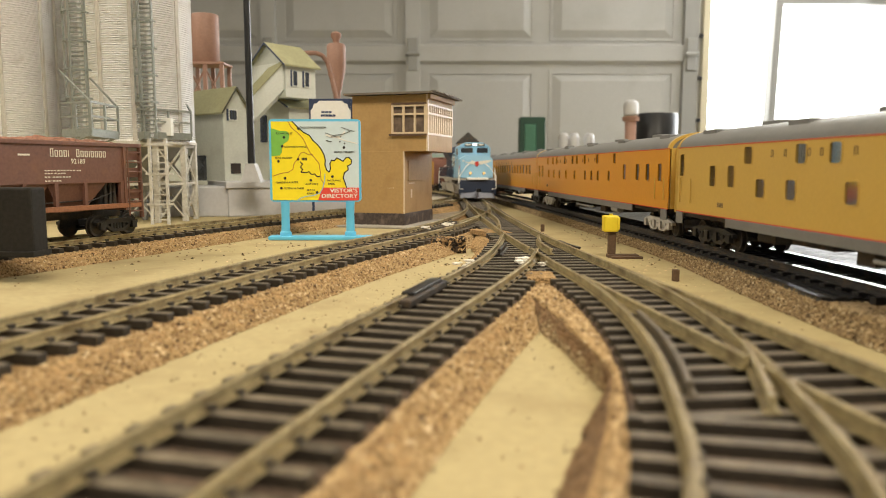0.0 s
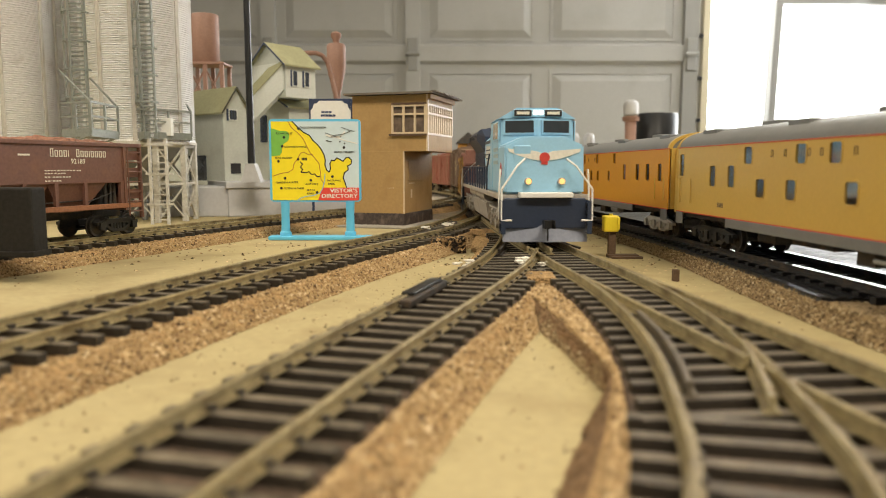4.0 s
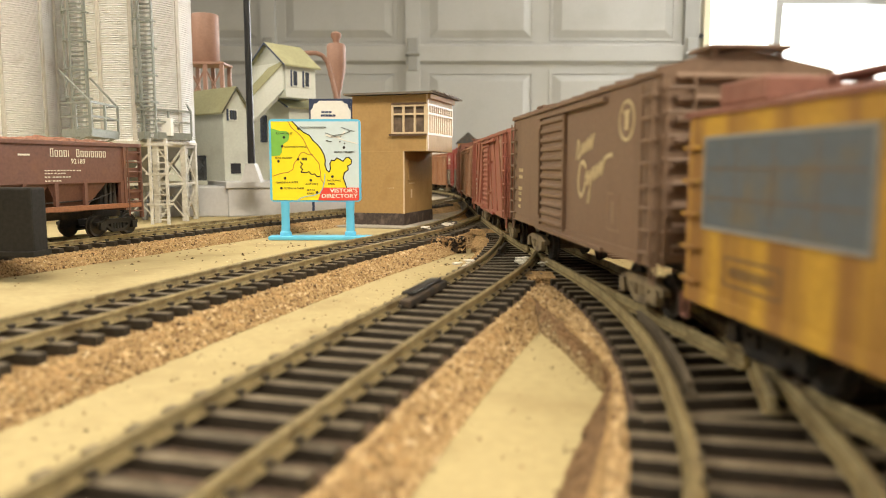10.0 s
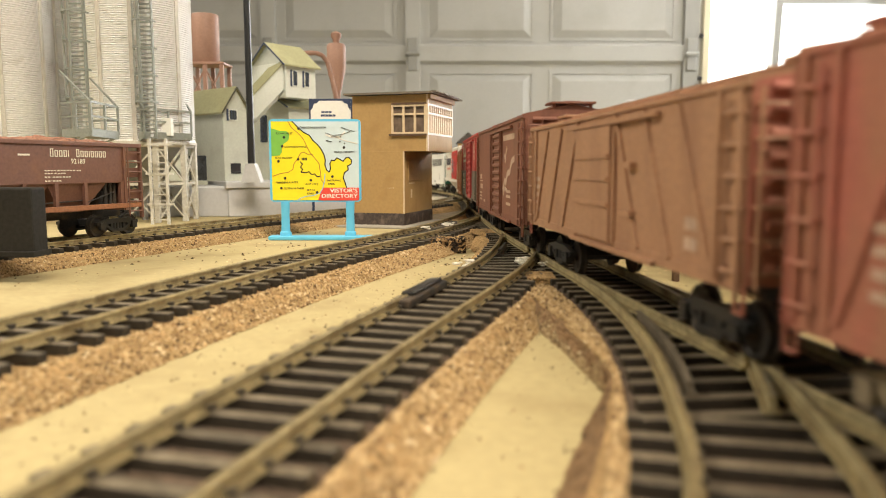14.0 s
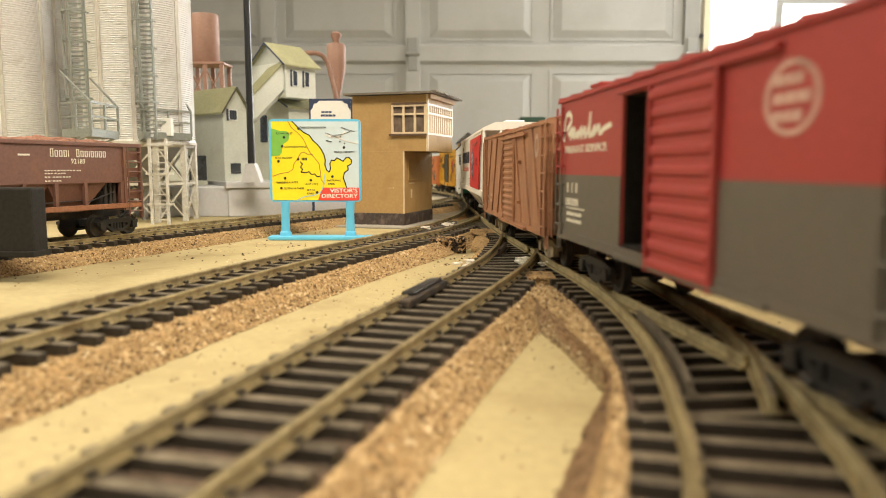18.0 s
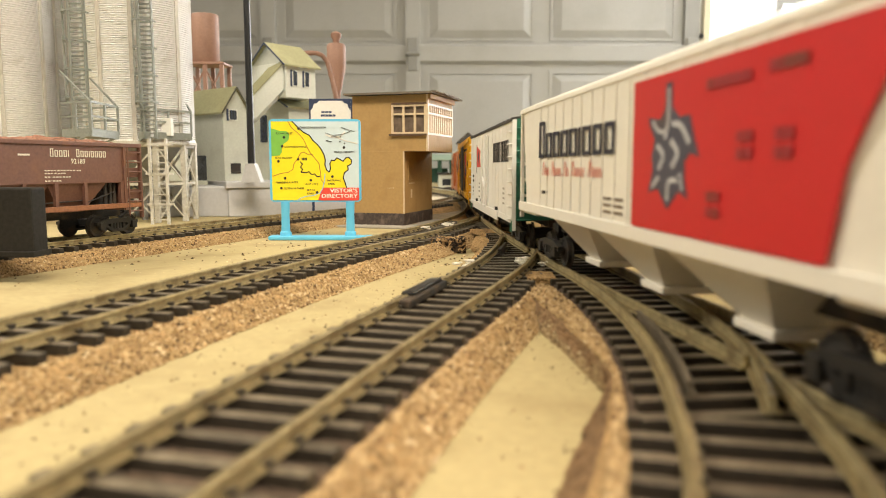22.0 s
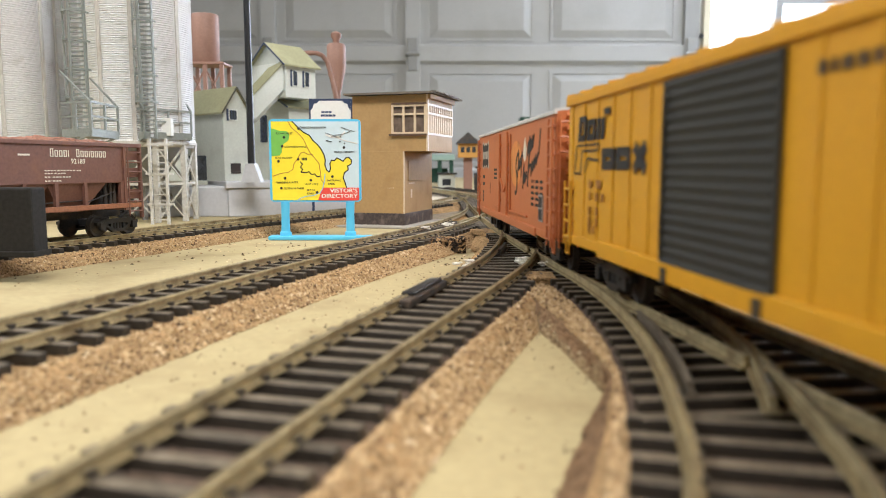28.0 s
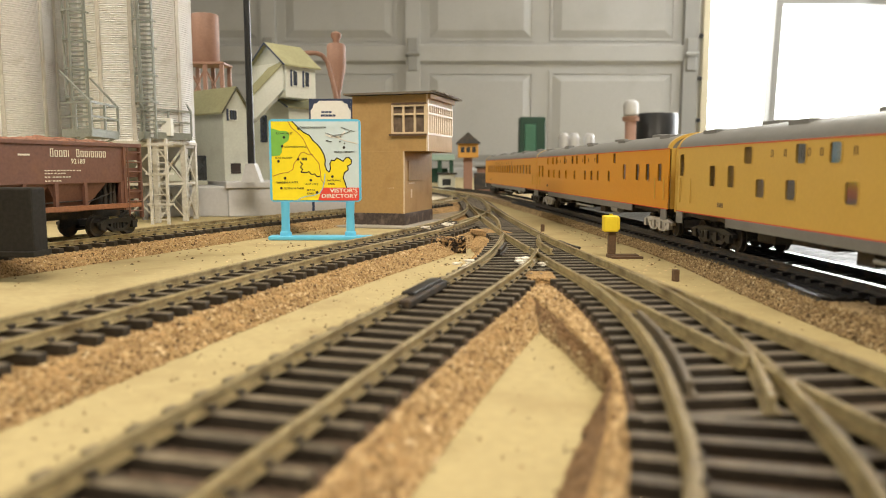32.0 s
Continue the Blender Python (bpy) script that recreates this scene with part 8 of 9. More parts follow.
base = thing("concrete_base", at(-178, 612, 0, YAW - 22), "pale grey plastic base of the grain elevator", "base")
part("wall", block(-2, 150, 0, 78, 0, 24, 1.0), PALE_BASE, base)
part("ledge", block(-4, 152, -2, 80, 24, 29.5, 0.6), PALE_BASE, base)
wing = solid("concrete_base", block(-120, 0, 0, 70, 0, 25.5, 1.0), PALE_BASE, at(-179, 613, 0, -4), "pale grey low plastic foundation beside the silos", "base")

shed = gable_house("elevator_shed", at(-190.5, 640, 0, YAW), 26, 62, 29.5, 92, 112, "pale sided elevator shed with a moss green roof", "y", 2.4)
sash(shed, 5, 14, 82, 92)
hole = part("hatch", block(6, 16, -0.9, 0.2, 36, 45), GLASS, shed, "dark navy-framed hatch")
part("doorway", block(6, 34, -0.9, 0.2, 29.6, 52), GLASS, shed, "dark loading doorway").matrix_basis = pose(0, 62 * MM, 0, 0, 0, -90)

main = gable_house("elevator_house", at(-146, 700, 0, YAW), 46, 58, 29.5, 100, 116, "pale sided elevator house with green roof skirts", "x", 4.0)
sash(main, -42, -34, 66, 92, side=True, d=0)
cupola = gable_house("elevator_cupola", at(-144.4, 682, 0, YAW), 35, 51, 106, 137.5, 157.5, "white head house with two navy windows and green roof", "x", 4.0, SIDING_WHITE)
for x0 in (7, 21):
    sash(cupola, x0, x0 + 6.5, 116, 131)

# the sloping conveyor gallery
gal = thing("conveyor_gallery", at(-150, 672, 0, 0), "sloping white conveyor gallery with a green roof", "conveyor")
bm = bmesh.new()
prism(bm, [(3.6, 135.8), (3.6, 112.5), (-26, 83.2), (-25, 105.8)], "y", 10, 22)
part("gallery_wall", bm, SIDING_WHITE, gal)
bm = bmesh.new()
a = [bm.verts.new(v) for v in ((5, 9, 136.8), (-26.5, 9, 104.4), (-33, 26, 113), (-2, 26, 145))]
b = [bm.verts.new(v) for v in ((5, 9, 138.2), (-26.5, 9, 105.8), (-33, 26, 114.4), (-2, 26, 146.4))]
bm.faces.new(a)
bm.faces.new(b[::-1])
for k in range(4):
    bm.faces.new((a[k], b[k], b[(k + 1) % 4], a[(k + 1) % 4]))
part("gallery_roof", bm, GREEN_ROOF, gal)

# cyclone and its duct
TERRA = material("terracotta_plastic", (0.27, 0.15, 0.105), 0.6, grain=2, vary=0.08, bump=0.08, stain=(0.21, 0.11, 0.075), stain_size=14, stain_amount=0.4)
cyc = thing("dust_cyclone", at(-113, 790, 0), "terracotta dust cyclone with a bent duct", "cyclone")
bm = bmesh.new()
lathe(bm, [(3.0, 100), (4.0, 118), (10.0, 146), (10.0, 168), (8.5, 171), (3.4, 171.5), (3.4, 175), (5.4, 178), (5.4, 182), (2, 184)], 28)
part("cone", bm, TERRA, cyc, smooth=True)
bm = bmesh.new()
rod(bm, (0, 0, 30), (0, 0, 104), 3.2, 12)
part("stand", bm, TERRA, cyc)
bm = bmesh.new()
pts = [(-27, -50, 154), (-15, -42, 155.5), (-9, -38, 154), (-4, -35, 147), (4, -31, 112), (6, -30, 96)]
for p, q in zip(pts, pts[1:]):
    rod(bm, p, q, 2.3, 12)
part("duct", bm, TERRA, cyc)

# roof tank on legs
tank = thing("water_tank", at(-259, 815, 0), "terracotta cylindrical tank on a braced stand", "tank")
bm = bmesh.new()
lathe(bm, [(14.0, 154), (14.8, 155), (14.8, 204.5), (14.1, 206)], 36)
part("drum", bm, TERRA, tank, smooth=True)
part("deck", block(-16, 24, -17, 17, 151.5, 154, 0.4), TERRA, tank)
for x in (-14, 3, 21):
    for y in (-14, 14):
        part("leg", block(x - 2, x + 2, y - 2, y + 2, 96, 151.5), TERRA, tank)
for x0, x1 in ((-14, 3), (3, 21)):
    bm = bmesh.new()
    beam(bm, (x0, -14, 112), (x1, -14, 148), 1.6, 1.6)
    beam(bm, (x0, -14, 148), (x1, -14, 112), 1.6, 1.6)
    part("cross_brace", bm, TERRA, tank)
gable_house("rear_shed", at(-262, 760, 0, YAW), 60, 90, 0, 96, 118, "pale sided rear shed with a broad green roof", "y", 3.0)

# the black mast
mast = thing("utility_mast", at(-150, 600, 29.5), "tall black mast on a pale grey foot", "mast")
bm = bmesh.new()
rod(bm, (-6.5, 0, 8), (-8.0, 4, 190), 3.0, 14, 2.4)
part("pole", bm, BLACK, mast, smooth=True)
bm = bmesh.new()
prism(bm, [(-14, 0), (2, 0), (-3.0, 15), (-10, 15)], "y", -6, 6)
part("foot", bm, PALE_BASE, mast, "pale grey moulded foot")

# the navy and white notice
notice = thing("notice_board", at(-87, 560, 27), "white notice board with a navy scrolled border", "sign")
part("border", block(-14.5, 18.5, 0, 1.4, 44, 66, 0.3), NAVY_TRIM, notice)
part("sheet", block(-13.2, 17.2, -0.3, 0.2, 36, 64.4, 0.1), WHITE, notice)
for x in (-12.6, 16.4):
    part("post", block(x - 0.9, x + 0.9, 0.2, 1.8, -26.9, 46), NAVY_TRIM, notice)
bars(notice, INK_BLUE, -5, -0.3, 56, (2, 3, 2), 1.4)
bars(notice, INK_BLUE, -5.5, -0.3, 53.4, (3, 2, 3, 2), 1.6)
bars(notice, INK_BLACK, -7, -0.3, 50, (4, 5, 4), 0.5)
for sx in (-1, 1):
    bm = bmesh.new()
    prism(bm, [(2 + sx * 15.2, 64.4), (2 + sx * 8.5, 64.4), (2 + sx * 10.4, 62.6), (2 + sx * 12.6, 62.2), (2 + sx * 13.4, 59.5), (2 + sx * 15.2, 57)], "y", -0.4, -0.3)
    part("corner_scroll", bm, NAVY_TRIM, notice)

# ---- small things by the turnouts ----
stand = thing("switch_stand", at(77.8, 334.5, 0), "yellow switch box on a brown post", "switch stand")
BROWN_WOOD = material("brown_wooden_post", (0.11, 0.065, 0.035), 0.75, grain=1.2, vary=0.25, bump=0.3)
YELLOW_BOX = material("bright_yellow_plastic", (0.80, 0.62, 0.03), 0.45, grain=2, vary=0.04, bump=0.03)
part("foot", block(-2, 12, -3.4, 2.4, 0, 1.5, 0.3), BROWN_WOOD, stand)
part("foot_plank", block(-1, 13, -6.6, -3.8, 0, 1.1, 0.2), BROWN_WOOD, stand)
part("post", block(-1.7, 1.7, -1.2, 1.2, 1.6, 12.5, 0.2), BROWN_WOOD, stand)
part("box", block(-4.3, 2.7, -2.6, 2.6, 11.9, 19.4, 0.7), YELLOW_BOX, stand, "bright yellow plastic box")
part("hinge_lip", block(1.6, 3.0, -2.9, -2.0, 13.0, 18.6, 0.3), YELLOW_BOX, stand)
part("cap", block(-1.4, 0.0, -0.8, 0.8, 19.4, 20.2, 0.2), YELLOW_BOX, stand)
for x, y, h in ((64.6, 471.5, 4.6), (84.8, 263, 4.4)):
    solid("wooden_peg", block(-1.1, 1.1, -1.1, 1.1, 0, h, 0.3), BROWN_WOOD, at(x, y, 0, 8), "short dark brown peg in the board", "peg", "pegs")


def crumb_block(name, m, sx, sy, sz, mat, label, category, seed):
    bm = bmesh.new()
    bmesh.ops.create_cube(bm, size=1)
    bmesh.ops.subdivide_edges(bm, edges=bm.edges[:], cuts=9, use_grid_fill=True)
    for v in bm.verts:
        p = Vector((v.co.x * sx, v.co.y * sy, (v.co.z + 0.5) * sz))
        p += noise.noise_vector(p * 0.8 + Vector((seed, 0, 0))) * 0.4
        p.z = max(p.z, 0.0)
        v.co = p
    return solid(name, bm, mat, m, label, category)


DARK_CORK = cork_material("burnt_cork", (0.34, 0.23, 0.12), (0.010, 0.007, 0.004), 0.8, 0.8)
crumb_block("cork_chunk", at(2.4, 358, 0, 3), 16.5, 15, 6.2, DARK_CORK, "dark crumbly cork offcut beside the track", "cork", 3)
crumb_block("cork_chunk", at(31, 231, 4.6, -3), 9, 16, 2.6, CORK, "pale square cork offcut between two tracks", "cork", 8)
crumb_block("cork_chunk", at(26, 395, 4.7, 20), 14, 26, 2.5, CORK, "pale cork wedge between two tracks", "cork", 12)

# dark bar lying on the ties
bar = thing("switch_machine", at(-5.5, 191, TIE_TOP, -16), "dark plastic switch machine lying on the ties", "switch machine")
part("case", block(-2.6, 2.6, -18, 16, 0.0, 2.2, 0.5), DARK, bar)
part("cover", block(-1.8, 1.8, -12, 13, 2.2, 3.2, 0.4), BLACK, bar)

# white glue fluff at the joints
FLUFF = material("white_glue_fluff", (0.78, 0.75, 0.66), 0.8, grain=0.8, vary=0.15, bump=0.6)
random.seed(5)
for x, y, n in ((29, 258, 12), (8, 256, 10), (-12, 402, 14), (4, 425, 14), (36, 250, 5)):
    bm = bmesh.new()
    for k in range(n):
        c = Vector((random.gauss(0, 2.0), random.gauss(0, 3.0), random.uniform(0.2, 1.6)))
        r = random.uniform(0.5, 1.3)
        t = bmesh.ops.create_icosphere(bm, subdivisions=1, radius=r, matrix=Matrix.Translation(c) @ Matrix.Diagonal((1.5, 0.8, 0.5, 1)))
    solid("glue_fluff", bm, FLUFF, at(x, y, TIE_TOP), "white fluff of dried glue on the ties", "glue", "dried glue", kind="stuff")

# crumbs of cork on the bare board
verts, faces = [], []
random.seed(11)
for k in range(700):
    if k % 3 == 0:
        x, y = random.uniform(-170, -70), random.uniform(240, 470)
    elif k % 3 == 1:
        u = random.random()
        x, y = -62 + 80 * u + random.uniform(-8, 8), 100 + 260 * u + random.uniform(-14, 14)
    else:
        u = random.random()
        x, y = random.choice(((random.uniform(-4, 28), random.uniform(85, 180)), (random.uniform(78, 98), random.uniform(170, 480))))
    r = random.choice((0.14, 0.18, 0.22, 0.3, 0.45)) * (1.5 if y > 300 else 0.8)
    b = len(verts)
    for dx, dy, dz in ((-1, -0.7, -0.1), (0.9, -0.9, -0.1), (1.1, 0.8, -0.1), (-0.8, 1.0, -0.1), (random.uniform(-0.4, 0.4), random.uniform(-0.4, 0.4), 1.0)):
        verts.append(((x + dx * r) * MM, (y + dy * r) * MM, dz * r * MM))
    faces += [(b, b + 1, b + 4), (b + 1, b + 2, b + 4), (b + 2, b + 3, b + 4), (b + 3, b, b + 4)]
me = bpy.data.meshes.new("cork_crumbs")
me.from_pydata(verts, [], faces)
me.materials.append(DARK_CORK)
tagged(new("cork_crumbs", me), "scattered dark cork crumbs on the board", "crumbs", kind="stuff")

verts, faces = [], []
random.seed(23)
for k in range(260):
    u = random.random()
    x, y = random.choice(((random.uniform(-175, -75), random.uniform(250, 450)), (-62 + 80 * u + random.uniform(-9, 9), 110 + 260 * u + random.uniform(-14, 14)), (random.uniform(78, 96), random.uniform(180, 480))))
    r = random.uniform(0.2, 0.75) * (1.2 if y > 280 else 0.6)
    b = len(verts)
    turn = random.uniform(0, 3.1)
    for dx, dy, dz in ((-1, -0.5, 0.02), (1.0, -0.6, 0.02), (1.1, 0.5, 0.02), (-0.8, 0.6, 0.02), (random.uniform(-0.4, 0.4), random.uniform(-0.3, 0.3), 0.5)):
        c, q = math.cos(turn), math.sin(turn)
        verts.append(((x + (dx * c - dy * q) * r) * MM, (y + (dx * q + dy * c) * r) * MM, dz * r * MM))
    faces += [(b, b + 1, b + 4), (b + 1, b + 2, b + 4), (b + 2, b + 3, b + 4), (b + 3, b, b + 4)]
me = bpy.data.meshes.new("wood_chips")
me.from_pydata(verts, [], faces)
me.materials.append(material("pale_wood_chip", (0.62, 0.48, 0.27), 0.8, grain=1, vary=0.2))
tagged(new("wood_chips", me), "scattered pale wood chips on the board", "chips", kind="stuff")

# ---- the far end of the layout ----
ORANGE_WALL = material("orange_yellow_wall", (0.55, 0.28, 0.05), 0.6, grain=3, vary=0.06)
tower = thing("yard_tower", at(40, 1180, 0), "orange yard tower with a dark pointed roof", "building")
part("stem", block(-7, 7, -7, 7, 0, 57, 0.5), TERRA, tower)
part("room", block(-16, 16, -15, 15, 57, 79, 0.6), ORANGE_WALL, tower)
for x in (-9, 0, 9):
    part("window", block(x - 3, x + 3, -15.4, -14.8, 65, 74), GLASS, tower)
bm = bmesh.new()
lathe(bm, [(28, 79), (26, 81), (1.5, 97)], 4)
part("roof", bm, DARK, tower).matrix_basis = pose(0, 0, 0, 0, 0, 45)
for dx, sx, sz, mat, lab in ((82, 24, 40, TERRA, "small brick-red shop far down the layout"), (112, 16, 50, ORANGE_WALL, "small orange shop far down the layout"), (6, 14, 30, SIDING, "small pale shed far down the layout")):
    hs = thing("small_building", at(dx, 1240, 0), lab, "building", "far small buildings")
    part("wall", block(-sx, sx, -20, 20, 0, sz, 0.6), mat, hs)
    part("roof", block(-sx - 3, sx + 3, -23, 23, sz, sz + 3, 0.4), DARK, hs)
    part("window", block(-sx / 2, sx / 2, -20.6, -19, sz * 0.4, sz * 0.75), GLASS, hs)
solid("coal_gondola", block(-26, 26, -14, 14, 4, 28, 1), DARK, at(72, 1080, ZR - 4), "small dark wagon on the far yard track", "freight car")
GREEN_PAINT = material("bottle_green_paint", (0.010, 0.055, 0.033), 0.5, grain=3, vary=0.08)
kiosk = thing("station_canopy", at(8, 1800, 0), "pale teal station canopy on dark green legs", "canopy")
part("roof", block(-56, 20, -40, 40, 59, 73, 1), material("pale_teal_roof", (0.30, 0.42, 0.38), 0.5, grain=4, vary=0.1), kiosk, "pale teal canopy roof")
for x in (-44, -16, 12):
    part("leg", block(x - 5, x + 5, -32, -20, 0, 59), GREEN_PAINT, kiosk)
part("back_panel", block(-48, 4, 20, 28, 4, 40), GREEN_PAINT, kiosk)
part("bench", block(-4, 18, -16, 8, 0, 18, 0.5), ORANGE_WALL, kiosk)
solid("platform_slab", block(-60, 36, -60, 70, 0, 3, 0.5), material("pale_concrete_card", (0.62, 0.56, 0.44), 0.8, grain=4, vary=0.08), at(-10, 900, 0), "pale platform slab beside the far tracks", "platform")
bm = bmesh.new()
prism(bm, [(-20, 500), (50, 500), (54, 640), (54, 760), (46, 900), (20, 1040), (-50, 1250), (-85, 1250), (-45, 1000), (-20, 800), (-30, 640)], "z", 0.0, 0.9)
solid("ballast_field", bm, material("grey_brown_ballast", (0.27, 0.215, 0.145), 0.9, grain=2, vary=0.4, bump=0.5, stain=(0.16, 0.125, 0.085), stain_size=30, stain_amount=0.5), at(0, 0), "grey-brown ballast under the far station tracks", "ballast", kind="structure")
for x, y, sx, sy, yaw in ((-10, 640, 30, 40, -30), (-6, 720, 34, 30, -20)):
    solid("track_apron", block(-sx, sx, -sy / 2, sy / 2, 0, 3.5, 0.8), CORK_DARK, at(x - 30, y + 30, 0, yaw), "grey-brown ballast apron beside the far tracks", "ballast")
green_box = thing("green_crate", at(310, 2560, 0), "dark green crate behind the passenger train", "crate")
part("side", block(-46, 42, -30, 30, 0, 214, 4), GREEN_PAINT, green_box)
part("panel", block(-30, 10, -33, -30, 40, 190, 3), material("pale_green_panel", (0.05, 0.17, 0.11), 0.5, grain=5, vary=0.1), green_box)
bm = bmesh.new()
lathe(bm, [(66, 12), (68, 16), (70, 229), (67, 233), (64, 233), (63, 221)], 40)
solid("black_drum", bm, BLACK, at(716, 2480, -12), "round black plastic drum at the back of the layout", "drum", smooth=True)
bottle = thing("white_red_bottle", at(610, 2400, 0), "white-topped bottle with a red collar", "bottle")
bm = bmesh.new()
lathe(bm, [(17, 0), (18, 4), (18, 198), (14, 206), (14, 208)], 28)
part("body", bm, material("dull_red_bottle", (0.40, 0.24, 0.19), 0.5, grain=8, vary=0.05), bottle, smooth=True)
bm = bmesh.new()
lathe(bm, [(20, 208), (24, 212), (24, 246), (19, 254), (10, 258)], 28)
part("cap", bm, PALE_BASE, bottle, smooth=True)
bm = bmesh.new()
lathe(bm, [(18, 190), (27, 192), (27, 204), (18, 208)], 28)
part("collar", bm, TERRA, bottle)
for x in (412, 446, 500):
    bm = bmesh.new()
    lathe(bm, [(16, 0), (18, 3), (18, 142), (14, 154), (8, 158)], 18)
    solid("small_jar", bm, PALE_BASE, at(x, 2500 + x % 40, 0), "small white jar at the back of the layout", "jar", "small jars", smooth=True)

# ---- loose cork granules over the roadbeds ----
def granule_material(name, tones):
    """Each granule has one tone of its own."""
    m = bpy.data.materials.new(name)
    m.use_nodes = True
    n, l = m.node_tree.nodes, m.node_tree.links
    geo, ramp, bsdf = n.new("ShaderNodeNewGeometry"), n.new("ShaderNodeValToRGB"), n["Principled BSDF"]
    ramp.color_ramp.interpolation = "CONSTANT"
    e = ramp.color_ramp.elements
    while len(e) < len(tones):
        e.new(0.5)
    for k, (at_k, c) in enumerate(tones):
        e[k].position, e[k].color = at_k, (*c, 1)
    l.new(geo.outputs["Random Per Island"], ramp.inputs["Fac"])
    tc, grain = n.new("ShaderNodeTexCoord"), n.new("ShaderNodeTexNoise")
    grain.inputs["Scale"].default_value = 2500.0
    l.new(tc.outputs["Object"], grain.inputs["Vector"])
    span = n.new("ShaderNodeMapRange")
    span.inputs["To Min"].default_value, span.inputs["To Max"].default_value = 0.75, 1.25
    l.new(grain.outputs["Fac"], span.inputs["Value"])
    mul = n.new("ShaderNodeMix")
    mul.data_type, mul.blend_type = "RGBA", "MULTIPLY"
    mul.inputs["Factor"].default_value = 1.0
    l.new(ramp.outputs["Color"], mul.inputs[6])
    l.new(span.outputs["Result"], mul.inputs[7])
    l.new(mul.outputs[2], bsdf.inputs["Base Color"])
    bsdf.inputs["Roughness"].default_value = 0.8
    bsdf.inputs["Specular IOR Level"].default_value = 0.3
    return m


GRAINS = granule_material("cork_grains", ((0.0, (0.11, 0.066, 0.03)), (0.08, (0.27, 0.17, 0.08)), (0.25, (0.39, 0.262, 0.125)), (0.55, (0.47, 0.33, 0.16)), (0.8, (0.55, 0.40, 0.21)), (0.95, (0.68, 0.53, 0.32))))
GRAINS_GREY = granule_material("grey_cork_grains", ((0.0, (0.11, 0.075, 0.038)), (0.1, (0.22, 0.15, 0.075)), (0.35, (0.30, 0.212, 0.108)), (0.65, (0.37, 0.27, 0.142)), (0.93, (0.5, 0.4, 0.24))))
GRAINS_BURNT = granule_material("burnt_cork_grains", ((0.0, (0.012, 0.008, 0.005)), (0.42, (0.05, 0.03, 0.016)), (0.62, (0.26, 0.16, 0.07)), (0.85, (0.5, 0.34, 0.16))))
OCTA = np.array([(1, 0, 0), (0, 1, 0), (-1, 0, 0), (0, -1, 0), (0, 0, 1), (0, 0, -1)], float)
OCTA_FACES = np.array([(0, 1, 4), (1, 2, 4), (2, 3, 4), (3, 0, 4), (1, 0, 5), (2, 1, 5), (3, 2, 5), (0, 3, 5)])


def granules(places, sizes, mat, label, seed):
    """Small angular crumbs, all in one mesh."""
    rng = np.random.default_rng(seed)
    n = len(places)
    q = rng.normal(size=(n, 4))
    q /= np.linalg.norm(q, axis=1)[:, None]
    w, x, y, z = q.T
    rot = np.stack([np.stack([1 - 2 * (y * y + z * z), 2 * (x * y - w * z), 2 * (x * z + w * y)], -1), np.stack([2 * (x * y + w * z), 1 - 2 * (x * x + z * z), 2 * (y * z - w * x)], -1), np.stack([2 * (x * z - w * y), 2 * (y * z + w * x), 1 - 2 * (x * x + y * y)], -1)], 1)
    local = OCTA[None] * rng.uniform(0.65, 1.3, (n, 6, 1)) * np.asarray(sizes)[:, None, None]
    v = np.einsum("nij,nkj->nki", rot, local) + np.asarray(places)[:, None, :]
    v[:, :, 2] = np.maximum(v[:, :, 2], 0.03)
    f = OCTA_FACES[None] + 6 * np.arange(n)[:, None, None]
    me = bpy.data.meshes.new("cork_granules")
    me.from_pydata((v.reshape(-1, 3) * MM).tolist(), [], f.reshape(-1, 3).tolist())
    me.materials.append(mat)
    return tagged(new("cork_granules", me), label, "granules", kind="stuff")


def shoulder_places(key, y0, y1, sides, count, seed, half_top=16.0, half_bottom=24.5):
    """Random places over a roadbed's shoulders and slopes."""
    rng = np.random.default_rng(seed)
    ln = LINES[key]
    out = []
    for s, u, sd, j in zip(rng.uniform(ln.find(y0), ln.find(y1), count), rng.uniform(-0.12, 1.03, count), rng.choice(sides, count), rng.normal(0, 0.16, count)):
        p, d = ln.at(s)
        a = sd * (half_top + (half_bottom - half_top) * max(u, -0.1))
        z = CORK_TOP * min(1.0, 1.0 - (u * 1.07 - 0.07)) if u > 0 else CORK_TOP
        out.append((p[0] + d[1] * a, p[1] - d[0] * a, max(0.15, z + j)))
    return np.array(out)


def near_small(places, base):
    """Crumbs of mixed size."""
    rng = np.random.default_rng(len(places))
    return base * rng.lognormal(0, 0.28, len(places))


for key, y0, y1, sides, count, hb, mat, label in (
        ("A", 90, 560, (1, 1, 1, -1), 34000, 24.5, GRAINS, "loose tan cork grains along a roadbed"),
        ("B", 70, 250, (1, 1, -1), 27000, 22.4, GRAINS, "loose tan cork grains beside the curved track"),
        ("F", 190, 640, (1,), 16000, 24.5, GRAINS, "loose brown cork grains along the yard roadbed"),
        ("D", 80, 380, (1,), 4000, 24.5, GRAINS, "loose cork grains on the main roadbed's edge")):
    pl = shoulder_places(key, y0, y1, sides, count, ord(key), half_bottom=hb)
    granules(pl, near_small(pl, 0.42), mat, label, ord(key) + 1)


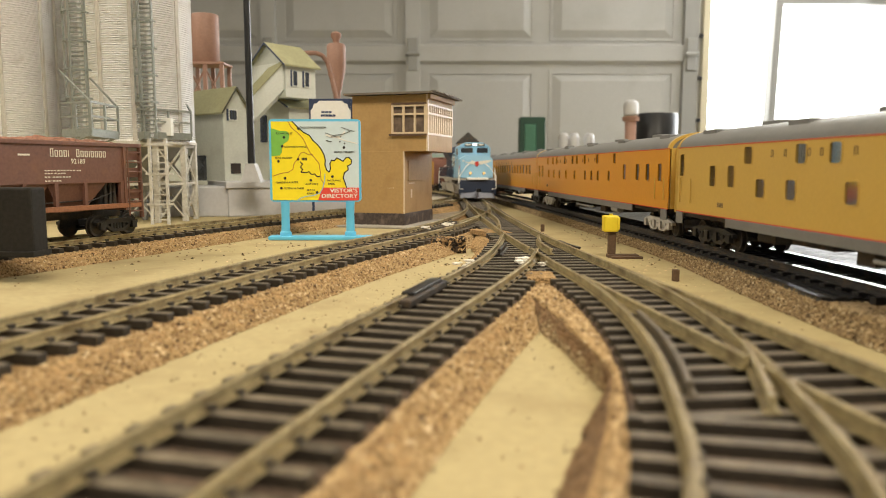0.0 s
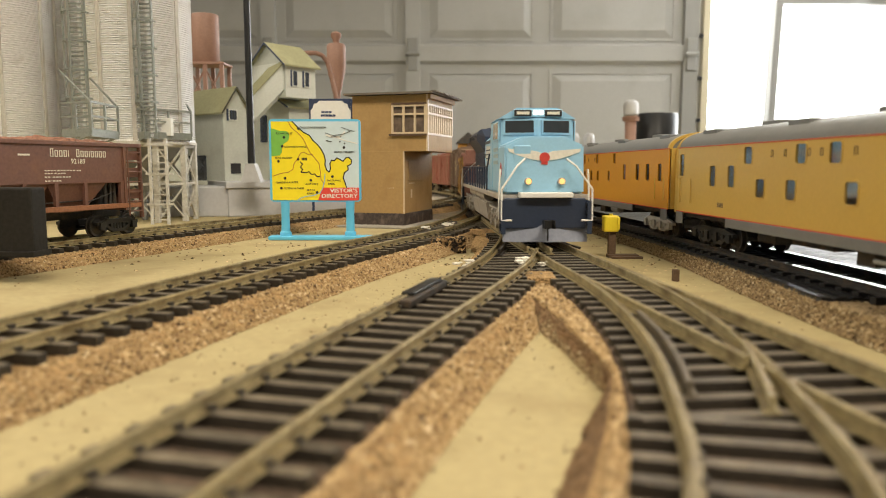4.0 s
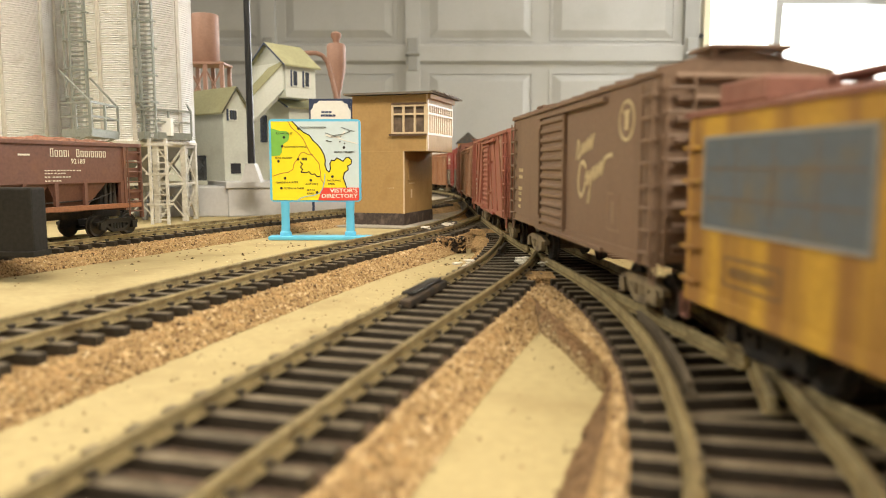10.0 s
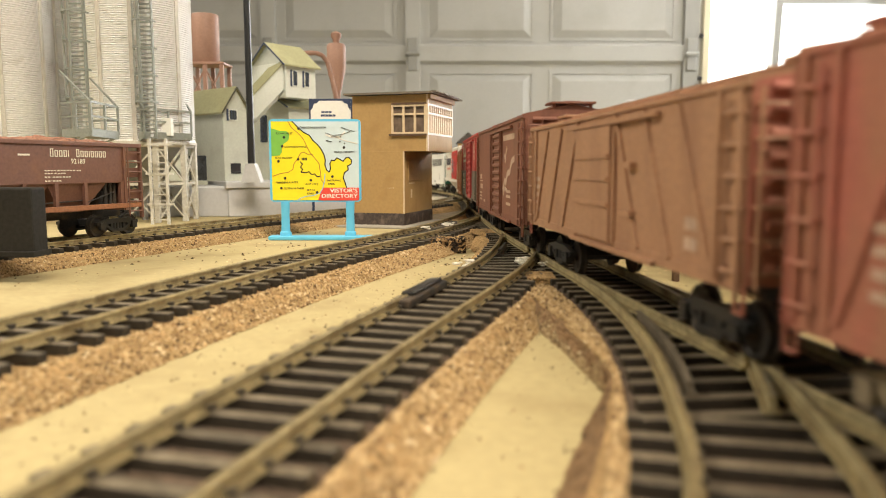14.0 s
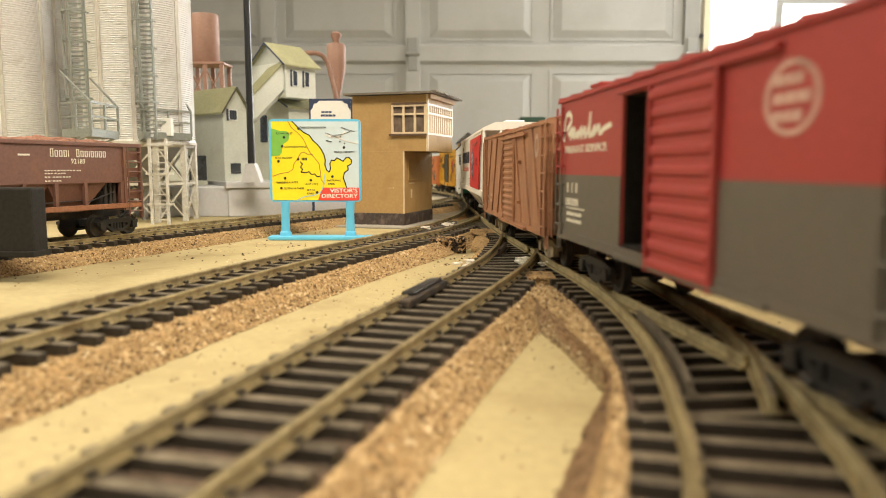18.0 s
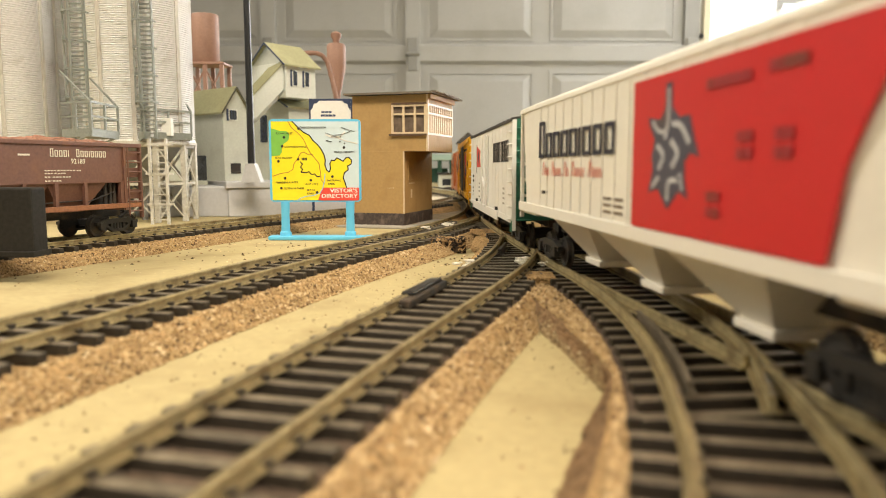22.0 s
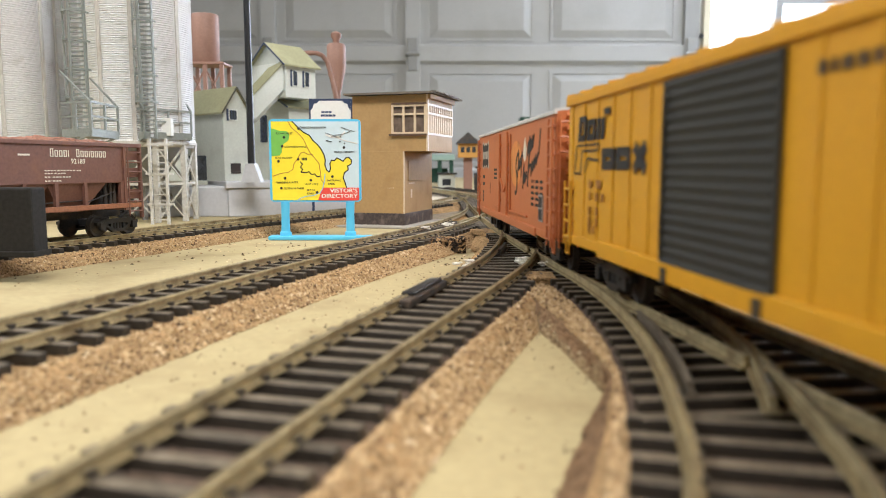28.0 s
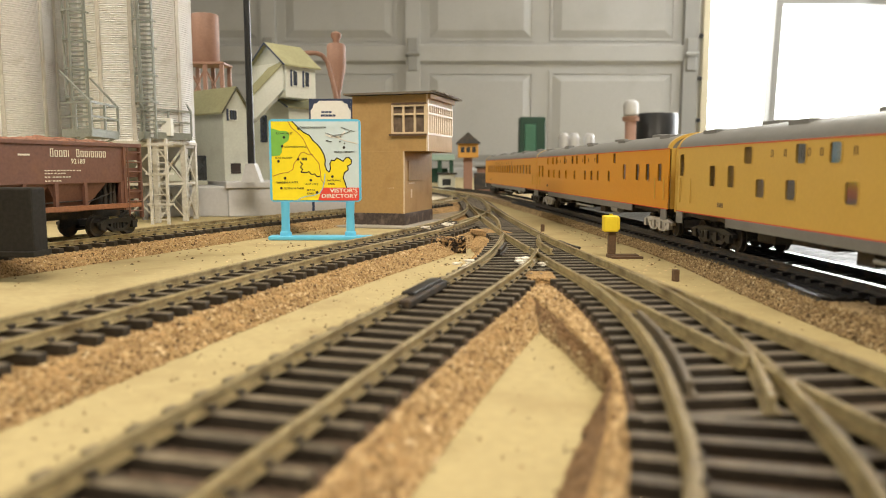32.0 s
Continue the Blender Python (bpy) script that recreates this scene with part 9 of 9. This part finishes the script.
def siding_places(count):
    rng = np.random.default_rng(77)
    out = []
    for y, u, j in zip(rng.uniform(120, 620, count), rng.uniform(-0.1, 1.02, count), rng.normal(0, 0.16, count)):
        p, d = LINES["E"].at(LINES["E"].find(y))
        f, m = (float(np.interp(p[1], SIDE_Y, e)) for e in (SIDE_FOOT, SIDE_MAT))
        a = m - 0.6 + (f - m + 1.0) * max(u, 0)
        out.append((p[0] - d[1] * a, p[1] + d[0] * a, max(0.15, CORK_TOP * min(1, 1 - u) + j + 0.3)))
    for y, a in zip(rng.uniform(110, 198, 1800), rng.uniform(-28, 14, 1800)):
        p, d = LINES["E"].at(LINES["E"].find(y))
        out.append((p[0] + d[1] * a, p[1] - d[0] * a, CORK_TOP + 0.1))
    return np.array(out)


pl = siding_places(19000)
granules(pl, near_small(pl, 0.42), GRAINS_GREY, "loose grey-tan cork grains along the siding", 78)


def cut_places(count, on_top):
    """Over the hand-cut cork: its top tongue or its cut face."""
    rng = np.random.default_rng(91 + on_top)
    out = []
    ln = LINES["C"]
    for y, u, j in zip(rng.uniform(70, 262, count), rng.uniform(0, 1, count), rng.normal(0, 0.14, count)):
        p, d = ln.at(ln.find(y))
        top, foot = (float(np.interp(y + 4, CUT_Y, e)) for e in (CUT_TOP, CUT_FOOT))
        right = p[0] - 15.6
        if on_top:
            if right > top:
                out.append((top + (right - top) * u, y, CORK_TOP + 0.05 + j))
        else:
            out.append((foot - 0.4 + (top - foot + 0.8) * u, y, max(0.2, (CORK_TOP - 0.2) * u + j)))
    return np.array(out)


# grains on the cut slope take a darker tone for its shade
for on_top, count, mat, label in ((1, 11000, GRAINS, "loose cork grains on the tongue between two tracks"), (0, 8000, GRAINS_GREY, "cork grains along the cut edge, toned down for its shade")):
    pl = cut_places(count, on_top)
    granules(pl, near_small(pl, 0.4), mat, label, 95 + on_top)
rng = np.random.default_rng(31)
pl = np.stack([2.4 + rng.uniform(-8.6, 8.6, 1500), 358 + rng.uniform(-8, 7.5, 1500), rng.uniform(0.3, 6.4, 1500)], 1)
pl[:700, 1] = 350.2 + rng.uniform(-0.4, 0.4, 700)
pl[700:, 2] = 6.2 + rng.uniform(-0.3, 0.3, 800)
granules(pl, near_small(pl, 0.7), GRAINS_BURNT, "burnt dark cork grains on the offcut", 33)

# ---- the train's run ----
RUN = [724, 616, 510, 402, 291, 181, 79, -17, -109, -197, -285, -372, -457, -540, -621, -706, -792, -876, -959, -1037, -1115, -1192, -1266, -1335, -1402, -1473, -1549, -1629, -1708, -1788, -1868, -1946, -2024]
RUN_LINE = Line([(438, -3500), (229, -1500), (103.8, -300), (72.4, 0), (60.4, 115.5), (48, 234), (39, 349), (36.4, 409), (33, 512), (31.8, 612), (31.4, 724), (29, 800), (20, 900), (0, 1000), (-30, 1100), (-62, 1220), (-85, 1400), (-110, 1700), (-135, 2100), (-185, 2900), (-209, 3300)])
RUN_ZERO = RUN_LINE.find(0)


def run_pose(s, bogie):
    """A vehicle whose two trucks stand on the line about the length s."""
    a, _ = RUN_LINE.at(RUN_ZERO + s - bogie)
    b, _ = RUN_LINE.at(RUN_ZERO + s + bogie)
    d = a - b
    mid = (a + b) / 2
    return at(mid[0], mid[1], ZR, math.degrees(math.atan2(d[1], d[0])))


def motions():
    for vehicle, offset, bogie in TRAIN:
        rows = []
        for i in range(65):
            t = i * 0.5
            k = min(int(t), 31)
            u = t - k
            p = [RUN[max(0, min(32, k + j))] for j in (-1, 0, 1, 2)]
            if k == 0:
                p[0] = 2 * p[1] - p[2]
            if k == 31:
                p[3] = 2 * p[2] - p[1]
            s = 0.5 * (2 * p[1] + (p[2] - p[0]) * u + (2 * p[0] - 5 * p[1] + 4 * p[2] - p[3]) * u**2 + (3 * p[1] - p[0] - 3 * p[2] + p[3]) * u**3)
            rows.append((t, run_pose(s + offset, bogie)))
        walk(vehicle, rows)


motions()
